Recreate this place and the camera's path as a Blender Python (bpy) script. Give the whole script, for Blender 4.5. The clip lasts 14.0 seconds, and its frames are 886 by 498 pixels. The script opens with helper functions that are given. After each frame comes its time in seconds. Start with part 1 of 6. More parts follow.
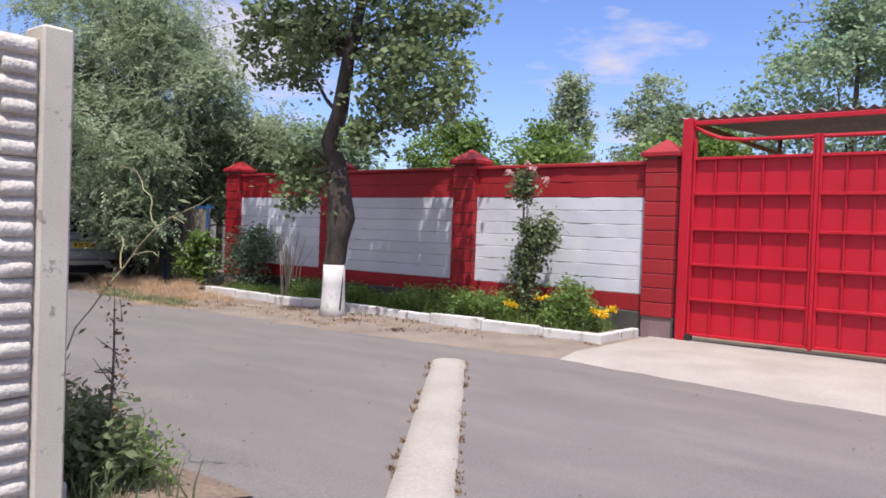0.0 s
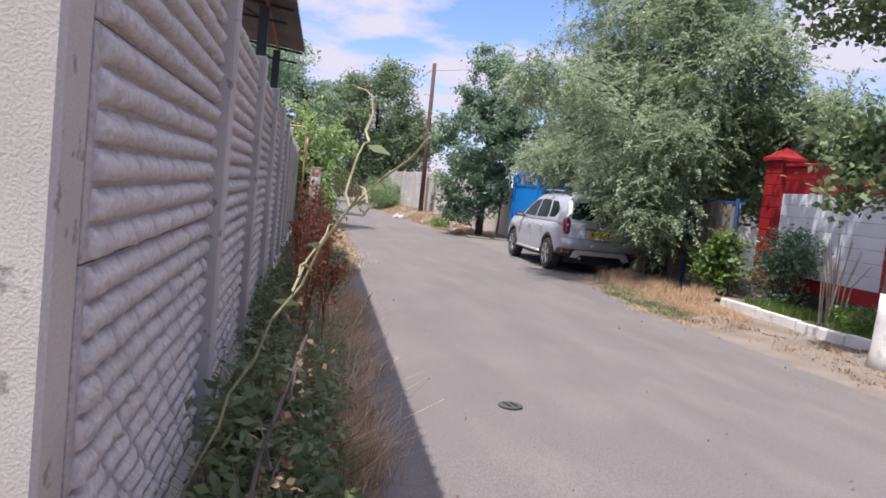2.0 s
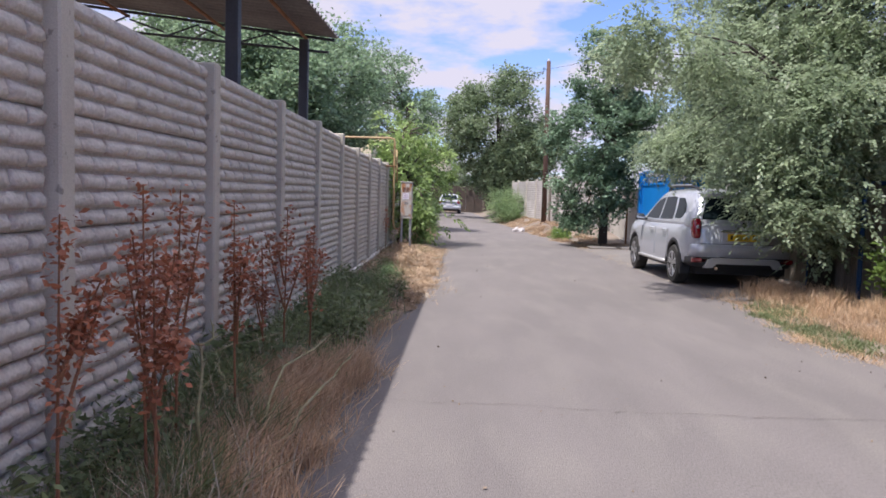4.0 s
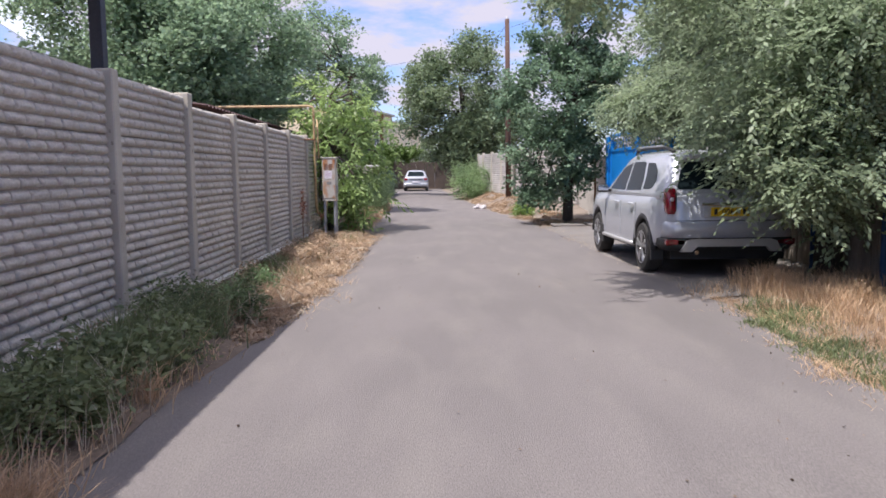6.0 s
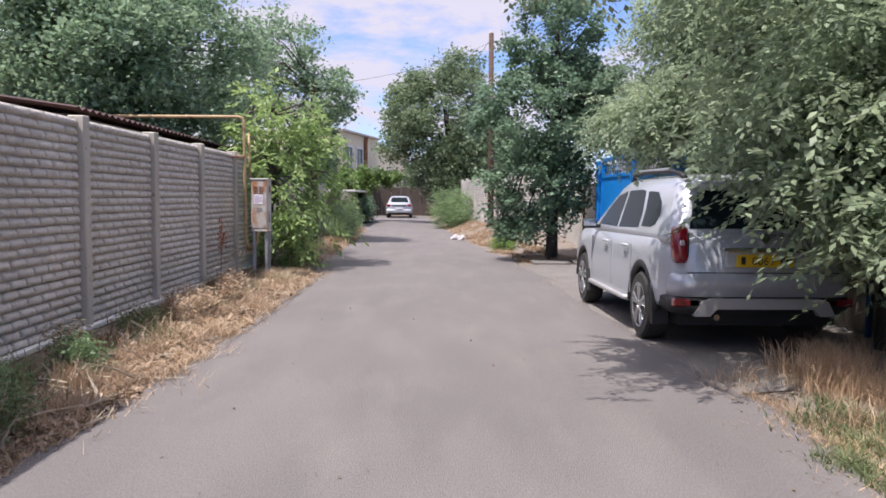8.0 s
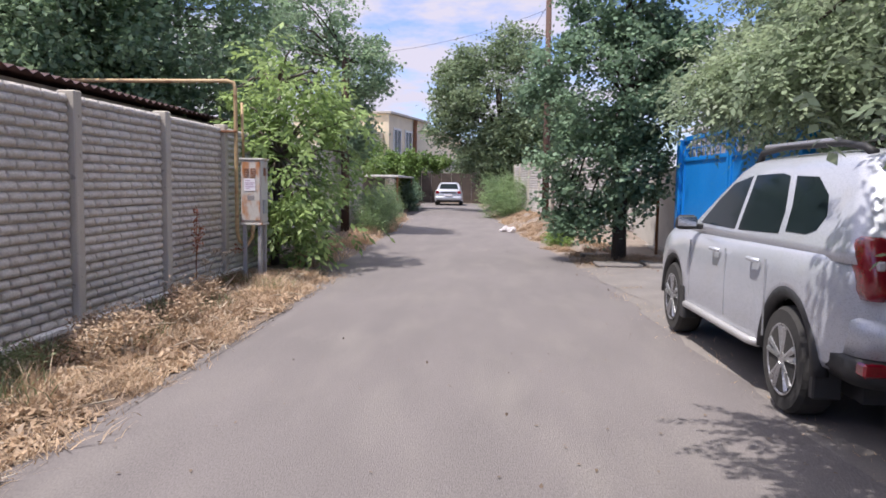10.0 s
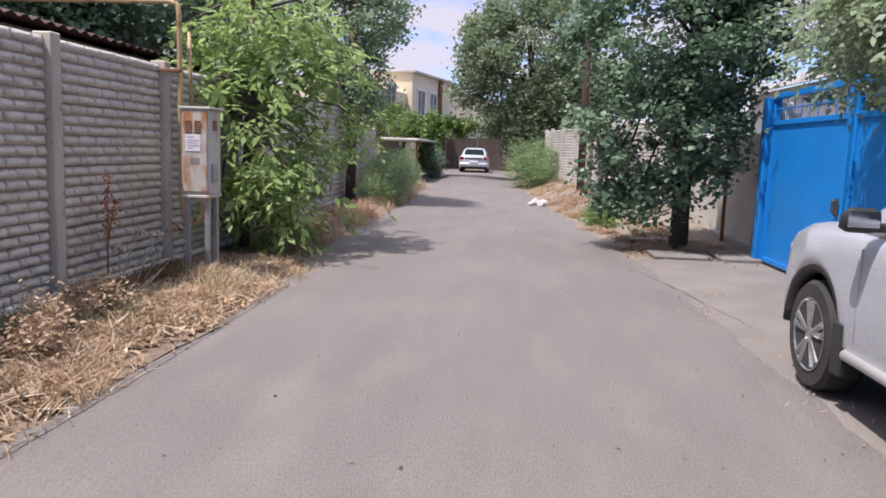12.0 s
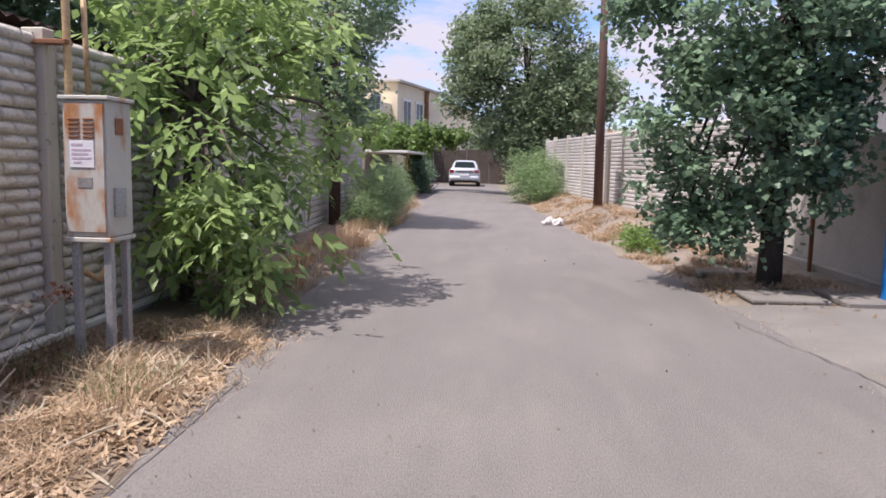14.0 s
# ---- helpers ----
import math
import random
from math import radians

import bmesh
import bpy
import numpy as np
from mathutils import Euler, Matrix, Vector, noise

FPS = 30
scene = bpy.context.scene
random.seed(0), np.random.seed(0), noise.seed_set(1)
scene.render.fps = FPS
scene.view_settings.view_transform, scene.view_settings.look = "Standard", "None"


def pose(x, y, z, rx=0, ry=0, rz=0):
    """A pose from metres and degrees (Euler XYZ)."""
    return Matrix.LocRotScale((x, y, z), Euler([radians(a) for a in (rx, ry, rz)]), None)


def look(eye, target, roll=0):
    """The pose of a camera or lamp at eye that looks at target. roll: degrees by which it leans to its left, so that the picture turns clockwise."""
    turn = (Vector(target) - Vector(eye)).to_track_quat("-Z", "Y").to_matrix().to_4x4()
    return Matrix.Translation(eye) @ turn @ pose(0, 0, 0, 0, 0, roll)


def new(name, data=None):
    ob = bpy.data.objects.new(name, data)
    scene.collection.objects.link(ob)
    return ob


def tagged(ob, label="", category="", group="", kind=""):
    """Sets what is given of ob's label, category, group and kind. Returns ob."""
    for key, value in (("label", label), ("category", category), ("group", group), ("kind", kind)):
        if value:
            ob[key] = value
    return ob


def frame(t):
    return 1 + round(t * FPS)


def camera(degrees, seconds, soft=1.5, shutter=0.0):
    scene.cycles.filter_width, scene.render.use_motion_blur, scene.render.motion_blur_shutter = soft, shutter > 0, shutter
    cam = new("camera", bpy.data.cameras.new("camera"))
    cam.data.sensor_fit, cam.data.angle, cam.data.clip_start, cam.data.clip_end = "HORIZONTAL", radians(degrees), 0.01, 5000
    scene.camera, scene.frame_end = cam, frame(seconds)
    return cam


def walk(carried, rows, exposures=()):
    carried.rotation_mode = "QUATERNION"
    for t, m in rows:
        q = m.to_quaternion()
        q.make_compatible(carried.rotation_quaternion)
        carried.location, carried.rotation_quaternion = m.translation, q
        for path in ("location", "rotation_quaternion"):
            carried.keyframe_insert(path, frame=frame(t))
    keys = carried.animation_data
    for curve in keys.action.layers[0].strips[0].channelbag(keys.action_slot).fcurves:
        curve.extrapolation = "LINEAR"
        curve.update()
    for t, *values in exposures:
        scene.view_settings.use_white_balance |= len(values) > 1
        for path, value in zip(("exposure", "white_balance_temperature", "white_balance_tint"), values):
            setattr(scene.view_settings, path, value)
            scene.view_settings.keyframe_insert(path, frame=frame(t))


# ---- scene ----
cam = camera(60.4, 14.0, soft=1.7)
METRES, EYE, TURN = 19.6, 1.39, 38.7
ROWS = [
    (0.0, 0.0, 0.0, 0.0, 0.03, -1.02, -1.85),
    (0.5, 0.0015, 0.0343, -0.0008, 12.76, -2.51, -3.38),
    (1.0, 0.0023, 0.0685, 0.0, 23.55, -2.41, -4.62),
    (1.5, -0.0042, 0.1, 0.0007, 33.56, -1.84, -5.72),
    (2.0, -0.0088, 0.1372, 0.0027, 40.86, -4.15, -6.01),
    (2.5, -0.0144, 0.1677, 0.0026, 45.26, -2.47, -6.04),
    (5.0, -0.1084, 0.331, 0.0013, 53.26, -5.13, -0.44),
    (5.5, -0.127, 0.3623, 0.0017, 51.44, -5.37, 0.34),
    (6.0, -0.1457, 0.3956, 0.0012, 50.06, -5.54, 0.54),
    (6.5, -0.1644, 0.4246, 0.0014, 48.11, -4.81, -0.23),
    (7.0, -0.1851, 0.4544, 0.0018, 47.67, -3.82, -0.48),
    (7.5, -0.2072, 0.4824, 0.0023, 48.61, -3.12, -0.57),
    (8.0, -0.2301, 0.51, 0.0024, 49.65, -3.58, -0.43),
    (8.5, -0.2542, 0.5354, 0.0025, 51.51, -3.37, -0.56),
    (11.0, -0.3834, 0.6583, 0.0034, 54.61, -5.37, -1.0),
    (11.5, -0.4084, 0.6809, 0.0032, 54.55, -6.37, -1.65),
    (12.0, -0.4386, 0.6968, 0.0028, 55.84, -7.25, -2.07),
    (12.5, -0.4695, 0.7136, 0.0018, 57.43, -7.9, -1.76),
    (13.0, -0.5026, 0.7268, 0.0017, 56.86, -7.56, -1.13),
    (13.5, -0.5341, 0.7446, 0.0016, 55.58, -7.01, -1.21),
    (14.0, -0.5659, 0.761, 0.0015, 54.5, -6.22, -1.16),
]
BASE = pose(0, 0, EYE, 0, -0.3, 0) @ pose(0, 0, 0, 0, 0, TURN)
walk(cam, [(t, BASE @ pose(METRES * x, METRES * y, METRES * z, 90 + pitch, roll, yaw)) for t, x, y, z, yaw, pitch, roll in ROWS],
     exposures=[(0.0, 0.82, 6240, 15), (1.3, 0.80, 6240, 15), (2.0, 0.96, 6250, 15), (5.0, 0.92, 6260, 15), (8.5, 0.95, 6260, 15), (11.0, 0.92, 6300, 16), (14.0, 0.98, 6360, 16)])

# ---- world and sun ----
SUN_TO = Vector((0.90, -1.19, 3.32)).normalized()
SUN_ELEV = math.asin(SUN_TO.z)
world = bpy.data.worlds.new("sky_world")
scene.world = world
world.use_nodes = True
wn, wl = world.node_tree.nodes, world.node_tree.links
wn.clear()
w_out = wn.new("ShaderNodeOutputWorld")
w_bg = wn.new("ShaderNodeBackground")
w_sky = wn.new("ShaderNodeTexSky")
w_sky.sky_type, w_sky.sun_disc = "NISHITA", False
w_sky.sun_elevation, w_sky.sun_rotation = SUN_ELEV, math.atan2(SUN_TO.x, SUN_TO.y)
w_sky.air_density, w_sky.dust_density = 1.0, 0.5
w_co = wn.new("ShaderNodeTexCoord")
w_sep = wn.new("ShaderNodeSeparateXYZ")
wl.new(w_co.outputs["Generated"], w_sep.inputs[0])


def wmath(op, a, b):
    n = wn.new("ShaderNodeMath")
    n.operation = op
    for i, v in enumerate((a, b)):
        if isinstance(v, (int, float)):
            n.inputs[i].default_value = v
        else:
            wl.new(v, n.inputs[i])
    return n.outputs[0]


w_up = wmath("MAXIMUM", wmath("ADD", w_sep.outputs[2], 0.12), 0.05)
w_vec = wn.new("ShaderNodeCombineXYZ")
wl.new(wmath("DIVIDE", w_sep.outputs[0], w_up), w_vec.inputs[0])
wl.new(wmath("DIVIDE", w_sep.outputs[1], w_up), w_vec.inputs[1])
w_noise = wn.new("ShaderNodeTexNoise")
w_noise.inputs["Scale"].default_value, w_noise.inputs["Detail"].default_value = 1.0, 8.0
w_noise.inputs["Roughness"].default_value = 0.58
wl.new(w_vec.outputs[0], w_noise.inputs["Vector"])
# more cloud towards the far end of the lane; unseen overhead cloud added as fill
w_bias = wmath("ADD", wmath("ADD", wmath("MULTIPLY", w_sep.outputs[0], -0.075), wmath("MULTIPLY", w_sep.outputs[1], -0.11)), wmath("MULTIPLY", wmath("MAXIMUM", wmath("SUBTRACT", w_sep.outputs[2], 0.42), 0.0), 0.5))
w_ramp = wn.new("ShaderNodeMapRange")
w_ramp.inputs["From Min"].default_value, w_ramp.inputs["From Max"].default_value = 0.50, 0.60
wl.new(wmath("ADD", w_noise.outputs[0], w_bias), w_ramp.inputs["Value"])
w_mix = wn.new("ShaderNodeMix")
w_mix.data_type = "RGBA"
wl.new(w_ramp.outputs[0], w_mix.inputs["Factor"])
w_tint = wn.new("ShaderNodeMix")
w_tint.data_type, w_tint.blend_type = "RGBA", "MULTIPLY"
w_tint.inputs[0].default_value = 1.0
w_tint.inputs[7].default_value = (0.50, 0.54, 0.72, 1)
wl.new(w_sky.outputs[0], w_tint.inputs[6])
wl.new(w_tint.outputs[2], w_mix.inputs[6])
# clouds are brighter towards the sun, overhead, out of view, to fill the shade
w_cloud = wn.new("ShaderNodeMix")
w_cloud.data_type = "RGBA"
w_high = wn.new("ShaderNodeMapRange")
w_high.inputs["From Min"].default_value, w_high.inputs["From Max"].default_value = 0.40, 0.85
wl.new(w_sep.outputs[2], w_high.inputs["Value"])
wl.new(w_high.outputs[0], w_cloud.inputs["Factor"])
w_cloud.inputs[6].default_value = (2.75, 2.65, 3.05, 1)
w_cloud.inputs[7].default_value = (4.7, 4.65, 5.3, 1)
wl.new(w_cloud.outputs[2], w_mix.inputs[7])
wl.new(w_mix.outputs[2], w_bg.inputs[0])
w_bg.inputs[1].default_value = 0.15
wl.new(w_bg.outputs[0], w_out.inputs[0])

sun = new("sun", bpy.data.lights.new("sun", "SUN"))
sun.data.energy, sun.data.angle, sun.data.color = 3.25, radians(0.55), (1.0, 0.95, 0.87)
sun.matrix_world = look(SUN_TO * 60, (0, 0, 0))


# ---- materials ----
def surf(name, base, other=None, rough=0.85, scale=3.0, fine=40.0, bump=0.3, metal=0.0, grain=0.25, rand=0.0,
         island=0.0, through_light=0.0, stain=None, stain_at=(0.58, 0.72), stain_scale=1.4, coat=0.0, stretch=(1, 1, 1), spec=0.4):
    """A surface with colour change at a large and a fine scale, relief, and stains with an outline of their own."""
    m = bpy.data.materials.new(name)
    m.use_nodes = True
    n, l = m.node_tree.nodes, m.node_tree.links
    n.clear()
    out, bs = n.new("ShaderNodeOutputMaterial"), n.new("ShaderNodeBsdfPrincipled")
    geo = n.new("ShaderNodeNewGeometry")
    mp = n.new("ShaderNodeMapping")
    mp.inputs["Scale"].default_value = stretch
    l.new(geo.outputs["Position"], mp.inputs[0])

    def nz(s, detail=4.0):
        t = n.new("ShaderNodeTexNoise")
        t.inputs["Scale"].default_value, t.inputs["Detail"].default_value = s, detail
        l.new(mp.outputs[0], t.inputs["Vector"])
        return t.outputs[0]

    def mixed(f, a, b, kind="MIX"):
        x = n.new("ShaderNodeMix")
        x.data_type, x.blend_type = "RGBA", kind
        for v, i in ((f, 0), (a, 6), (b, 7)):
            if isinstance(v, float):
                x.inputs[i].default_value = v
            elif isinstance(v, tuple):
                x.inputs[i].default_value = (*v, 1)
            else:
                l.new(v, x.inputs[i])
        return x.outputs[2]

    def ranged(v, a, b, lo=0.0, hi=1.0):
        x = n.new("ShaderNodeMapRange")
        for i, w in zip((1, 2, 3, 4), (a, b, lo, hi)):
            x.inputs[i].default_value = w
        l.new(v, x.inputs[0])
        return x.outputs[0]

    big, small = nz(scale), nz(fine, 6.0)
    col = mixed(ranged(big, 0.35, 0.65), tuple(base), tuple(other or base))
    if stain:
        col = mixed(ranged(nz(stain_scale, 6.0), *stain_at), col, tuple(stain))
    hsv = n.new("ShaderNodeHueSaturation")
    l.new(col, hsv.inputs["Color"])
    val = ranged(small, 0.25, 0.75, 1 - grain, 1 + grain)
    if rand or island:
        if rand:
            r = n.new("ShaderNodeObjectInfo").outputs["Random"]
        else:
            r = geo.outputs["Random Per Island"]
        k = rand or island
        mul = n.new("ShaderNodeMath")
        mul.operation = "MULTIPLY"
        l.new(val, mul.inputs[0])
        l.new(ranged(r, 0, 1, 1 - k, 1 + k), mul.inputs[1])
        val = mul.outputs[0]
    l.new(val, hsv.inputs["Value"])
    l.new(hsv.outputs[0], bs.inputs["Base Color"])
    bs.inputs["Metallic"].default_value = metal
    l.new(ranged(small, 0.3, 0.7, max(0.03, rough - 0.08), min(1.0, rough + 0.08)), bs.inputs["Roughness"])
    bs.inputs["Specular IOR Level"].default_value = spec
    bs.inputs["Coat Weight"].default_value = coat
    bs.inputs["Coat Roughness"].default_value = 0.06
    if bump:
        bp = n.new("ShaderNodeBump")
        bp.inputs["Strength"].default_value, bp.inputs["Distance"].default_value = bump, 0.01
        l.new(small, bp.inputs["Height"])
        l.new(bp.outputs[0], bs.inputs["Normal"])
    if through_light:
        tr = n.new("ShaderNodeBsdfTranslucent")
        l.new(hsv.outputs[0], tr.inputs[0])
        mx = n.new("ShaderNodeMixShader")
        mx.inputs[0].default_value = through_light
        l.new(bs.outputs[0], mx.inputs[1])
        l.new(tr.outputs[0], mx.inputs[2])
        l.new(mx.outputs[0], out.inputs[0])
    else:
        l.new(bs.outputs[0], out.inputs[0])
    return m


def leafy(name, a, b, light=0.45, island=0.35):
    return surf(name, a, b, rough=0.42, scale=0.9, fine=6.0, bump=0.0, grain=0.12, island=island, through_light=light, spec=0.32)


M_GROUND = surf("dry_earth", (0.240, 0.188, 0.136), (0.176, 0.132, 0.092), scale=0.7, fine=30, bump=0.8, grain=0.3)
M_ROAD = surf("worn_asphalt", (0.167, 0.149, 0.143), (0.144, 0.129, 0.124), scale=1.1, fine=110, bump=0.5, grain=0.36,
              stain=(0.188, 0.170, 0.157), stain_at=(0.48, 0.80), stain_scale=1.9, stretch=(0.4, 1.3, 1))
M_SOIL = surf("verge_soil", (0.205, 0.155, 0.115), (0.135, 0.098, 0.072), scale=1.6, fine=35, bump=0.9, grain=0.35)
M_SAND = surf("dusty_shoulder", (0.238, 0.195, 0.160), (0.178, 0.143, 0.114), scale=1.8, fine=45, bump=0.7, grain=0.22)
M_STRIP = surf("pale_concrete", (0.357, 0.327, 0.289), (0.297, 0.268, 0.234), scale=1.5, fine=50, bump=0.5, grain=0.16)
M_FORE = surf("worn_forecourt", (0.212, 0.190, 0.173), (0.172, 0.154, 0.142), scale=1.6, fine=110, bump=0.45, grain=0.22,
              stain=(0.18, 0.16, 0.14), stain_at=(0.58, 0.72), stain_scale=1.6)
M_CONC = surf("fence_concrete", (0.600, 0.550, 0.490), (0.500, 0.460, 0.408), scale=1.3, fine=50, bump=0.9, grain=0.18,
              stain=(0.40, 0.345, 0.29), stain_at=(0.52, 0.8), stain_scale=7.0)
M_SLAB = surf("panel_backing", (0.47, 0.43, 0.38), (0.38, 0.345, 0.305), scale=2, fine=60, bump=0.4)
M_POST = surf("post_concrete", (0.526, 0.482, 0.406), (0.438, 0.396, 0.333), scale=2.0, fine=140, bump=0.25, grain=0.12,
              stain=(0.27, 0.24, 0.21), stain_at=(0.63, 0.69), stain_scale=15.0)
M_FOOT = surf("footing_concrete", (0.36, 0.34, 0.32), (0.27, 0.25, 0.23), scale=2.0, fine=40, bump=0.7)
M_RED = surf("red_wall_paint", (0.328, 0.015, 0.021), (0.271, 0.013, 0.018), rough=0.6, scale=2, fine=45, bump=0.5, grain=0.12, rand=0.08,
             stain=(0.28, 0.03, 0.03), stain_at=(0.62, 0.75), stain_scale=4)
M_WHITE = surf("white_wall_paint", (0.605, 0.613, 0.647), (0.538, 0.546, 0.588), rough=0.7, scale=2, fine=45, bump=0.5, grain=0.05, rand=0.04)
M_GATERED = surf("red_gate_enamel", (0.459, 0.010, 0.025), (0.410, 0.009, 0.022), rough=0.38, scale=2, fine=25, bump=0.15, grain=0.07)
M_JOINT = surf("painted_mortar", (0.22, 0.15, 0.15), (0.16, 0.10, 0.10), fine=50)
M_KERB = surf("whitewash", (0.629, 0.612, 0.595), (0.527, 0.510, 0.484), scale=3, fine=45, bump=0.6, grain=0.1,
              stain=(0.34, 0.30, 0.26), stain_at=(0.60, 0.7), stain_scale=5)
M_BARK = surf("grey_bark", (0.145, 0.115, 0.095), (0.075, 0.058, 0.05), scale=6, fine=40, bump=1.0, grain=0.4, stretch=(1, 1, 0.35))
M_BARKD = surf("dark_bark", (0.075, 0.06, 0.05), (0.045, 0.036, 0.03), scale=6, fine=40, bump=1.0, grain=0.4, stretch=(1, 1, 0.35))
M_DEAD = surf("bleached_twig", (0.42, 0.36, 0.28), (0.30, 0.25, 0.19), scale=8, fine=60, bump=0.5)
M_STEM = surf("green_stem", (0.328, 0.318, 0.175), (0.262, 0.225, 0.137), scale=8, fine=60)
M_LIME = leafy("walnut_leaf", (0.265, 0.340, 0.165), (0.165, 0.225, 0.110))
M_ELM = leafy("elm_leaf", (0.355, 0.425, 0.265), (0.235, 0.300, 0.190), light=0.5)
M_OAK = leafy("oak_leaf", (0.235, 0.335, 0.215), (0.145, 0.225, 0.145))
M_BOX = leafy("boxelder_leaf", (0.34, 0.45, 0.165), (0.225, 0.32, 0.12), light=0.5)
M_YARD = leafy("yard_leaf", (0.30, 0.405, 0.245), (0.195, 0.280, 0.172), light=0.5)
M_FAR = leafy("far_leaf", (0.250, 0.315, 0.180), (0.165, 0.225, 0.125))
M_VINE = leafy("vine_leaf", (0.175, 0.264, 0.075), (0.119, 0.192, 0.055))
M_BED = leafy("bed_leaf", (0.215, 0.316, 0.085), (0.141, 0.223, 0.061))
M_FEATHER = leafy("feathery_leaf", (0.30, 0.40, 0.19), (0.20, 0.29, 0.14))
M_WEED = leafy("weed_leaf", (0.215, 0.255, 0.125), (0.135, 0.175, 0.088))
M_STRAW = leafy("dry_grass", (0.52, 0.39, 0.265), (0.385, 0.275, 0.185), light=0.25, island=0.3)
M_BROWNG = leafy("brown_grass", (0.640, 0.460, 0.296), (0.469, 0.335, 0.224), light=0.35, island=0.3)
M_STEMDRY = leafy("dry_stem", (0.55, 0.48, 0.38), (0.48, 0.40, 0.30), light=0.15, island=0.2)
M_DOCK = leafy("rust_seed", (0.46, 0.185, 0.10), (0.33, 0.135, 0.08), light=0.25)
M_YELLOW = leafy("yellow_petal", (0.80, 0.56, 0.02), (0.75, 0.48, 0.02), light=0.3, island=0.1)
M_PINK = leafy("pale_petal", (0.75, 0.50, 0.50), (0.70, 0.45, 0.42), light=0.3, island=0.1)
M_LITTER = leafy("fallen_leaf", (0.24, 0.15, 0.08), (0.17, 0.11, 0.06), light=0.1)
M_BLUE = surf("blue_gate_enamel", (0.008, 0.205, 0.60), (0.008, 0.185, 0.54), rough=0.42, scale=2, fine=30, bump=0.15, grain=0.06)
M_DULLBLUE = surf("faded_blue_paint", (0.02, 0.085, 0.22), (0.025, 0.07, 0.17), rough=0.6, scale=4, fine=40, bump=0.2, grain=0.1)
M_SILVER = surf("silver_car_paint", (0.46, 0.475, 0.515), (0.43, 0.445, 0.48), rough=0.30, scale=1, fine=200, bump=0.0, grain=0.03, metal=0.28, coat=0.5,
                stain=(0.44, 0.43, 0.42), stain_at=(0.6, 0.8), stain_scale=3)
M_BLACKP = surf("black_plastic", (0.022, 0.022, 0.024), (0.03, 0.03, 0.03), rough=0.55, fine=120, bump=0.2)
M_TYRE = surf("tyre_rubber", (0.028, 0.027, 0.026), (0.045, 0.042, 0.038), rough=0.85, fine=60, bump=0.3)
M_ALLOY = surf("alloy_rim", (0.50, 0.50, 0.51), (0.42, 0.42, 0.43), rough=0.32, metal=0.8, fine=80, bump=0.0, grain=0.06)
M_GLASSCAR = surf("tinted_glass", (0.010, 0.016, 0.018), (0.012, 0.019, 0.021), rough=0.04, fine=3, bump=0.0, grain=0.02, coat=0.0, spec=0.04)
M_LAMPRED = surf("red_lamp_lens", (0.238, 0.005, 0.017), (0.178, 0.004, 0.013), rough=0.12, fine=90, bump=0.1, coat=1.0)
M_LAMPCLR = surf("clear_lamp_lens", (0.55, 0.50, 0.52), (0.45, 0.42, 0.44), rough=0.12, fine=90, bump=0.1, coat=1.0)
M_CHROME = surf("chrome_trim", (0.62, 0.62, 0.63), rough=0.12, metal=1.0, fine=50, bump=0.0, grain=0.03)
M_SKID = surf("satin_skid", (0.46, 0.45, 0.44), (0.42, 0.41, 0.40), rough=0.42, metal=0.4, fine=80, bump=0.0, grain=0.05)
M_PLATE = surf("yellow_plate", (0.68, 0.44, 0.015), (0.64, 0.40, 0.015), rough=0.45, fine=60, bump=0.0, grain=0.04)
M_INK = surf("black_ink", (0.02, 0.02, 0.02), rough=0.6, fine=60, bump=0.0)
M_PIPE = surf("ochre_pipe_paint", (0.52, 0.37, 0.19), (0.45, 0.30, 0.16), rough=0.55, scale=6, fine=50, bump=0.3,
              stain=(0.26, 0.12, 0.06), stain_at=(0.56, 0.68), stain_scale=7)
M_BOXM = surf("cream_cabinet_paint", (0.56, 0.53, 0.47), (0.48, 0.46, 0.42), rough=0.5, scale=3, fine=60, bump=0.1, grain=0.08,
              stain=(0.42, 0.16, 0.045), stain_at=(0.54, 0.66), stain_scale=4.2, stretch=(1, 1, 0.6))
M_DOORM = surf("rusty_door_paint", (0.52, 0.49, 0.44), (0.46, 0.43, 0.39), rough=0.5, scale=3, fine=60, bump=0.1, grain=0.08,
               stain=(0.40, 0.17, 0.06), stain_at=(0.47, 0.60), stain_scale=6.0, stretch=(1, 1, 0.5))
M_RUST = surf("rusty_steel", (0.26, 0.12, 0.06), (0.19, 0.085, 0.045), rough=0.85, scale=5, fine=60, bump=0.5)
M_PAPER = surf("paper_notice", (0.78, 0.75, 0.78), (0.72, 0.69, 0.73), fine=60, bump=0.0, grain=0.04)
M_PINKINK = surf("pale_print", (0.50, 0.38, 0.48), fine=60, bump=0.0)
M_GALV = surf("galvanised_leg", (0.44, 0.44, 0.45), (0.36, 0.36, 0.37), rough=0.45, metal=0.5, fine=60, bump=0.2)
M_POLE = surf("brown_pole", (0.12, 0.068, 0.05), (0.08, 0.048, 0.038), scale=5, fine=40, bump=0.6, stretch=(1, 1, 0.25))
M_DARKPOST = surf("dark_blue_steel", (0.030, 0.034, 0.048), (0.04, 0.042, 0.055), rough=0.5, fine=60, bump=0.2)
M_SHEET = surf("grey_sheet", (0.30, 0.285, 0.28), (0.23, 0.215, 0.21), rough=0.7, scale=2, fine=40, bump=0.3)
# darker grey sheet, its colour lowered further for the canopy's shaded underside
M_CANOPY = surf("dark_canopy_sheet", (0.15, 0.14, 0.145), (0.11, 0.10, 0.105), rough=0.7, scale=2, fine=40, bump=0.3)
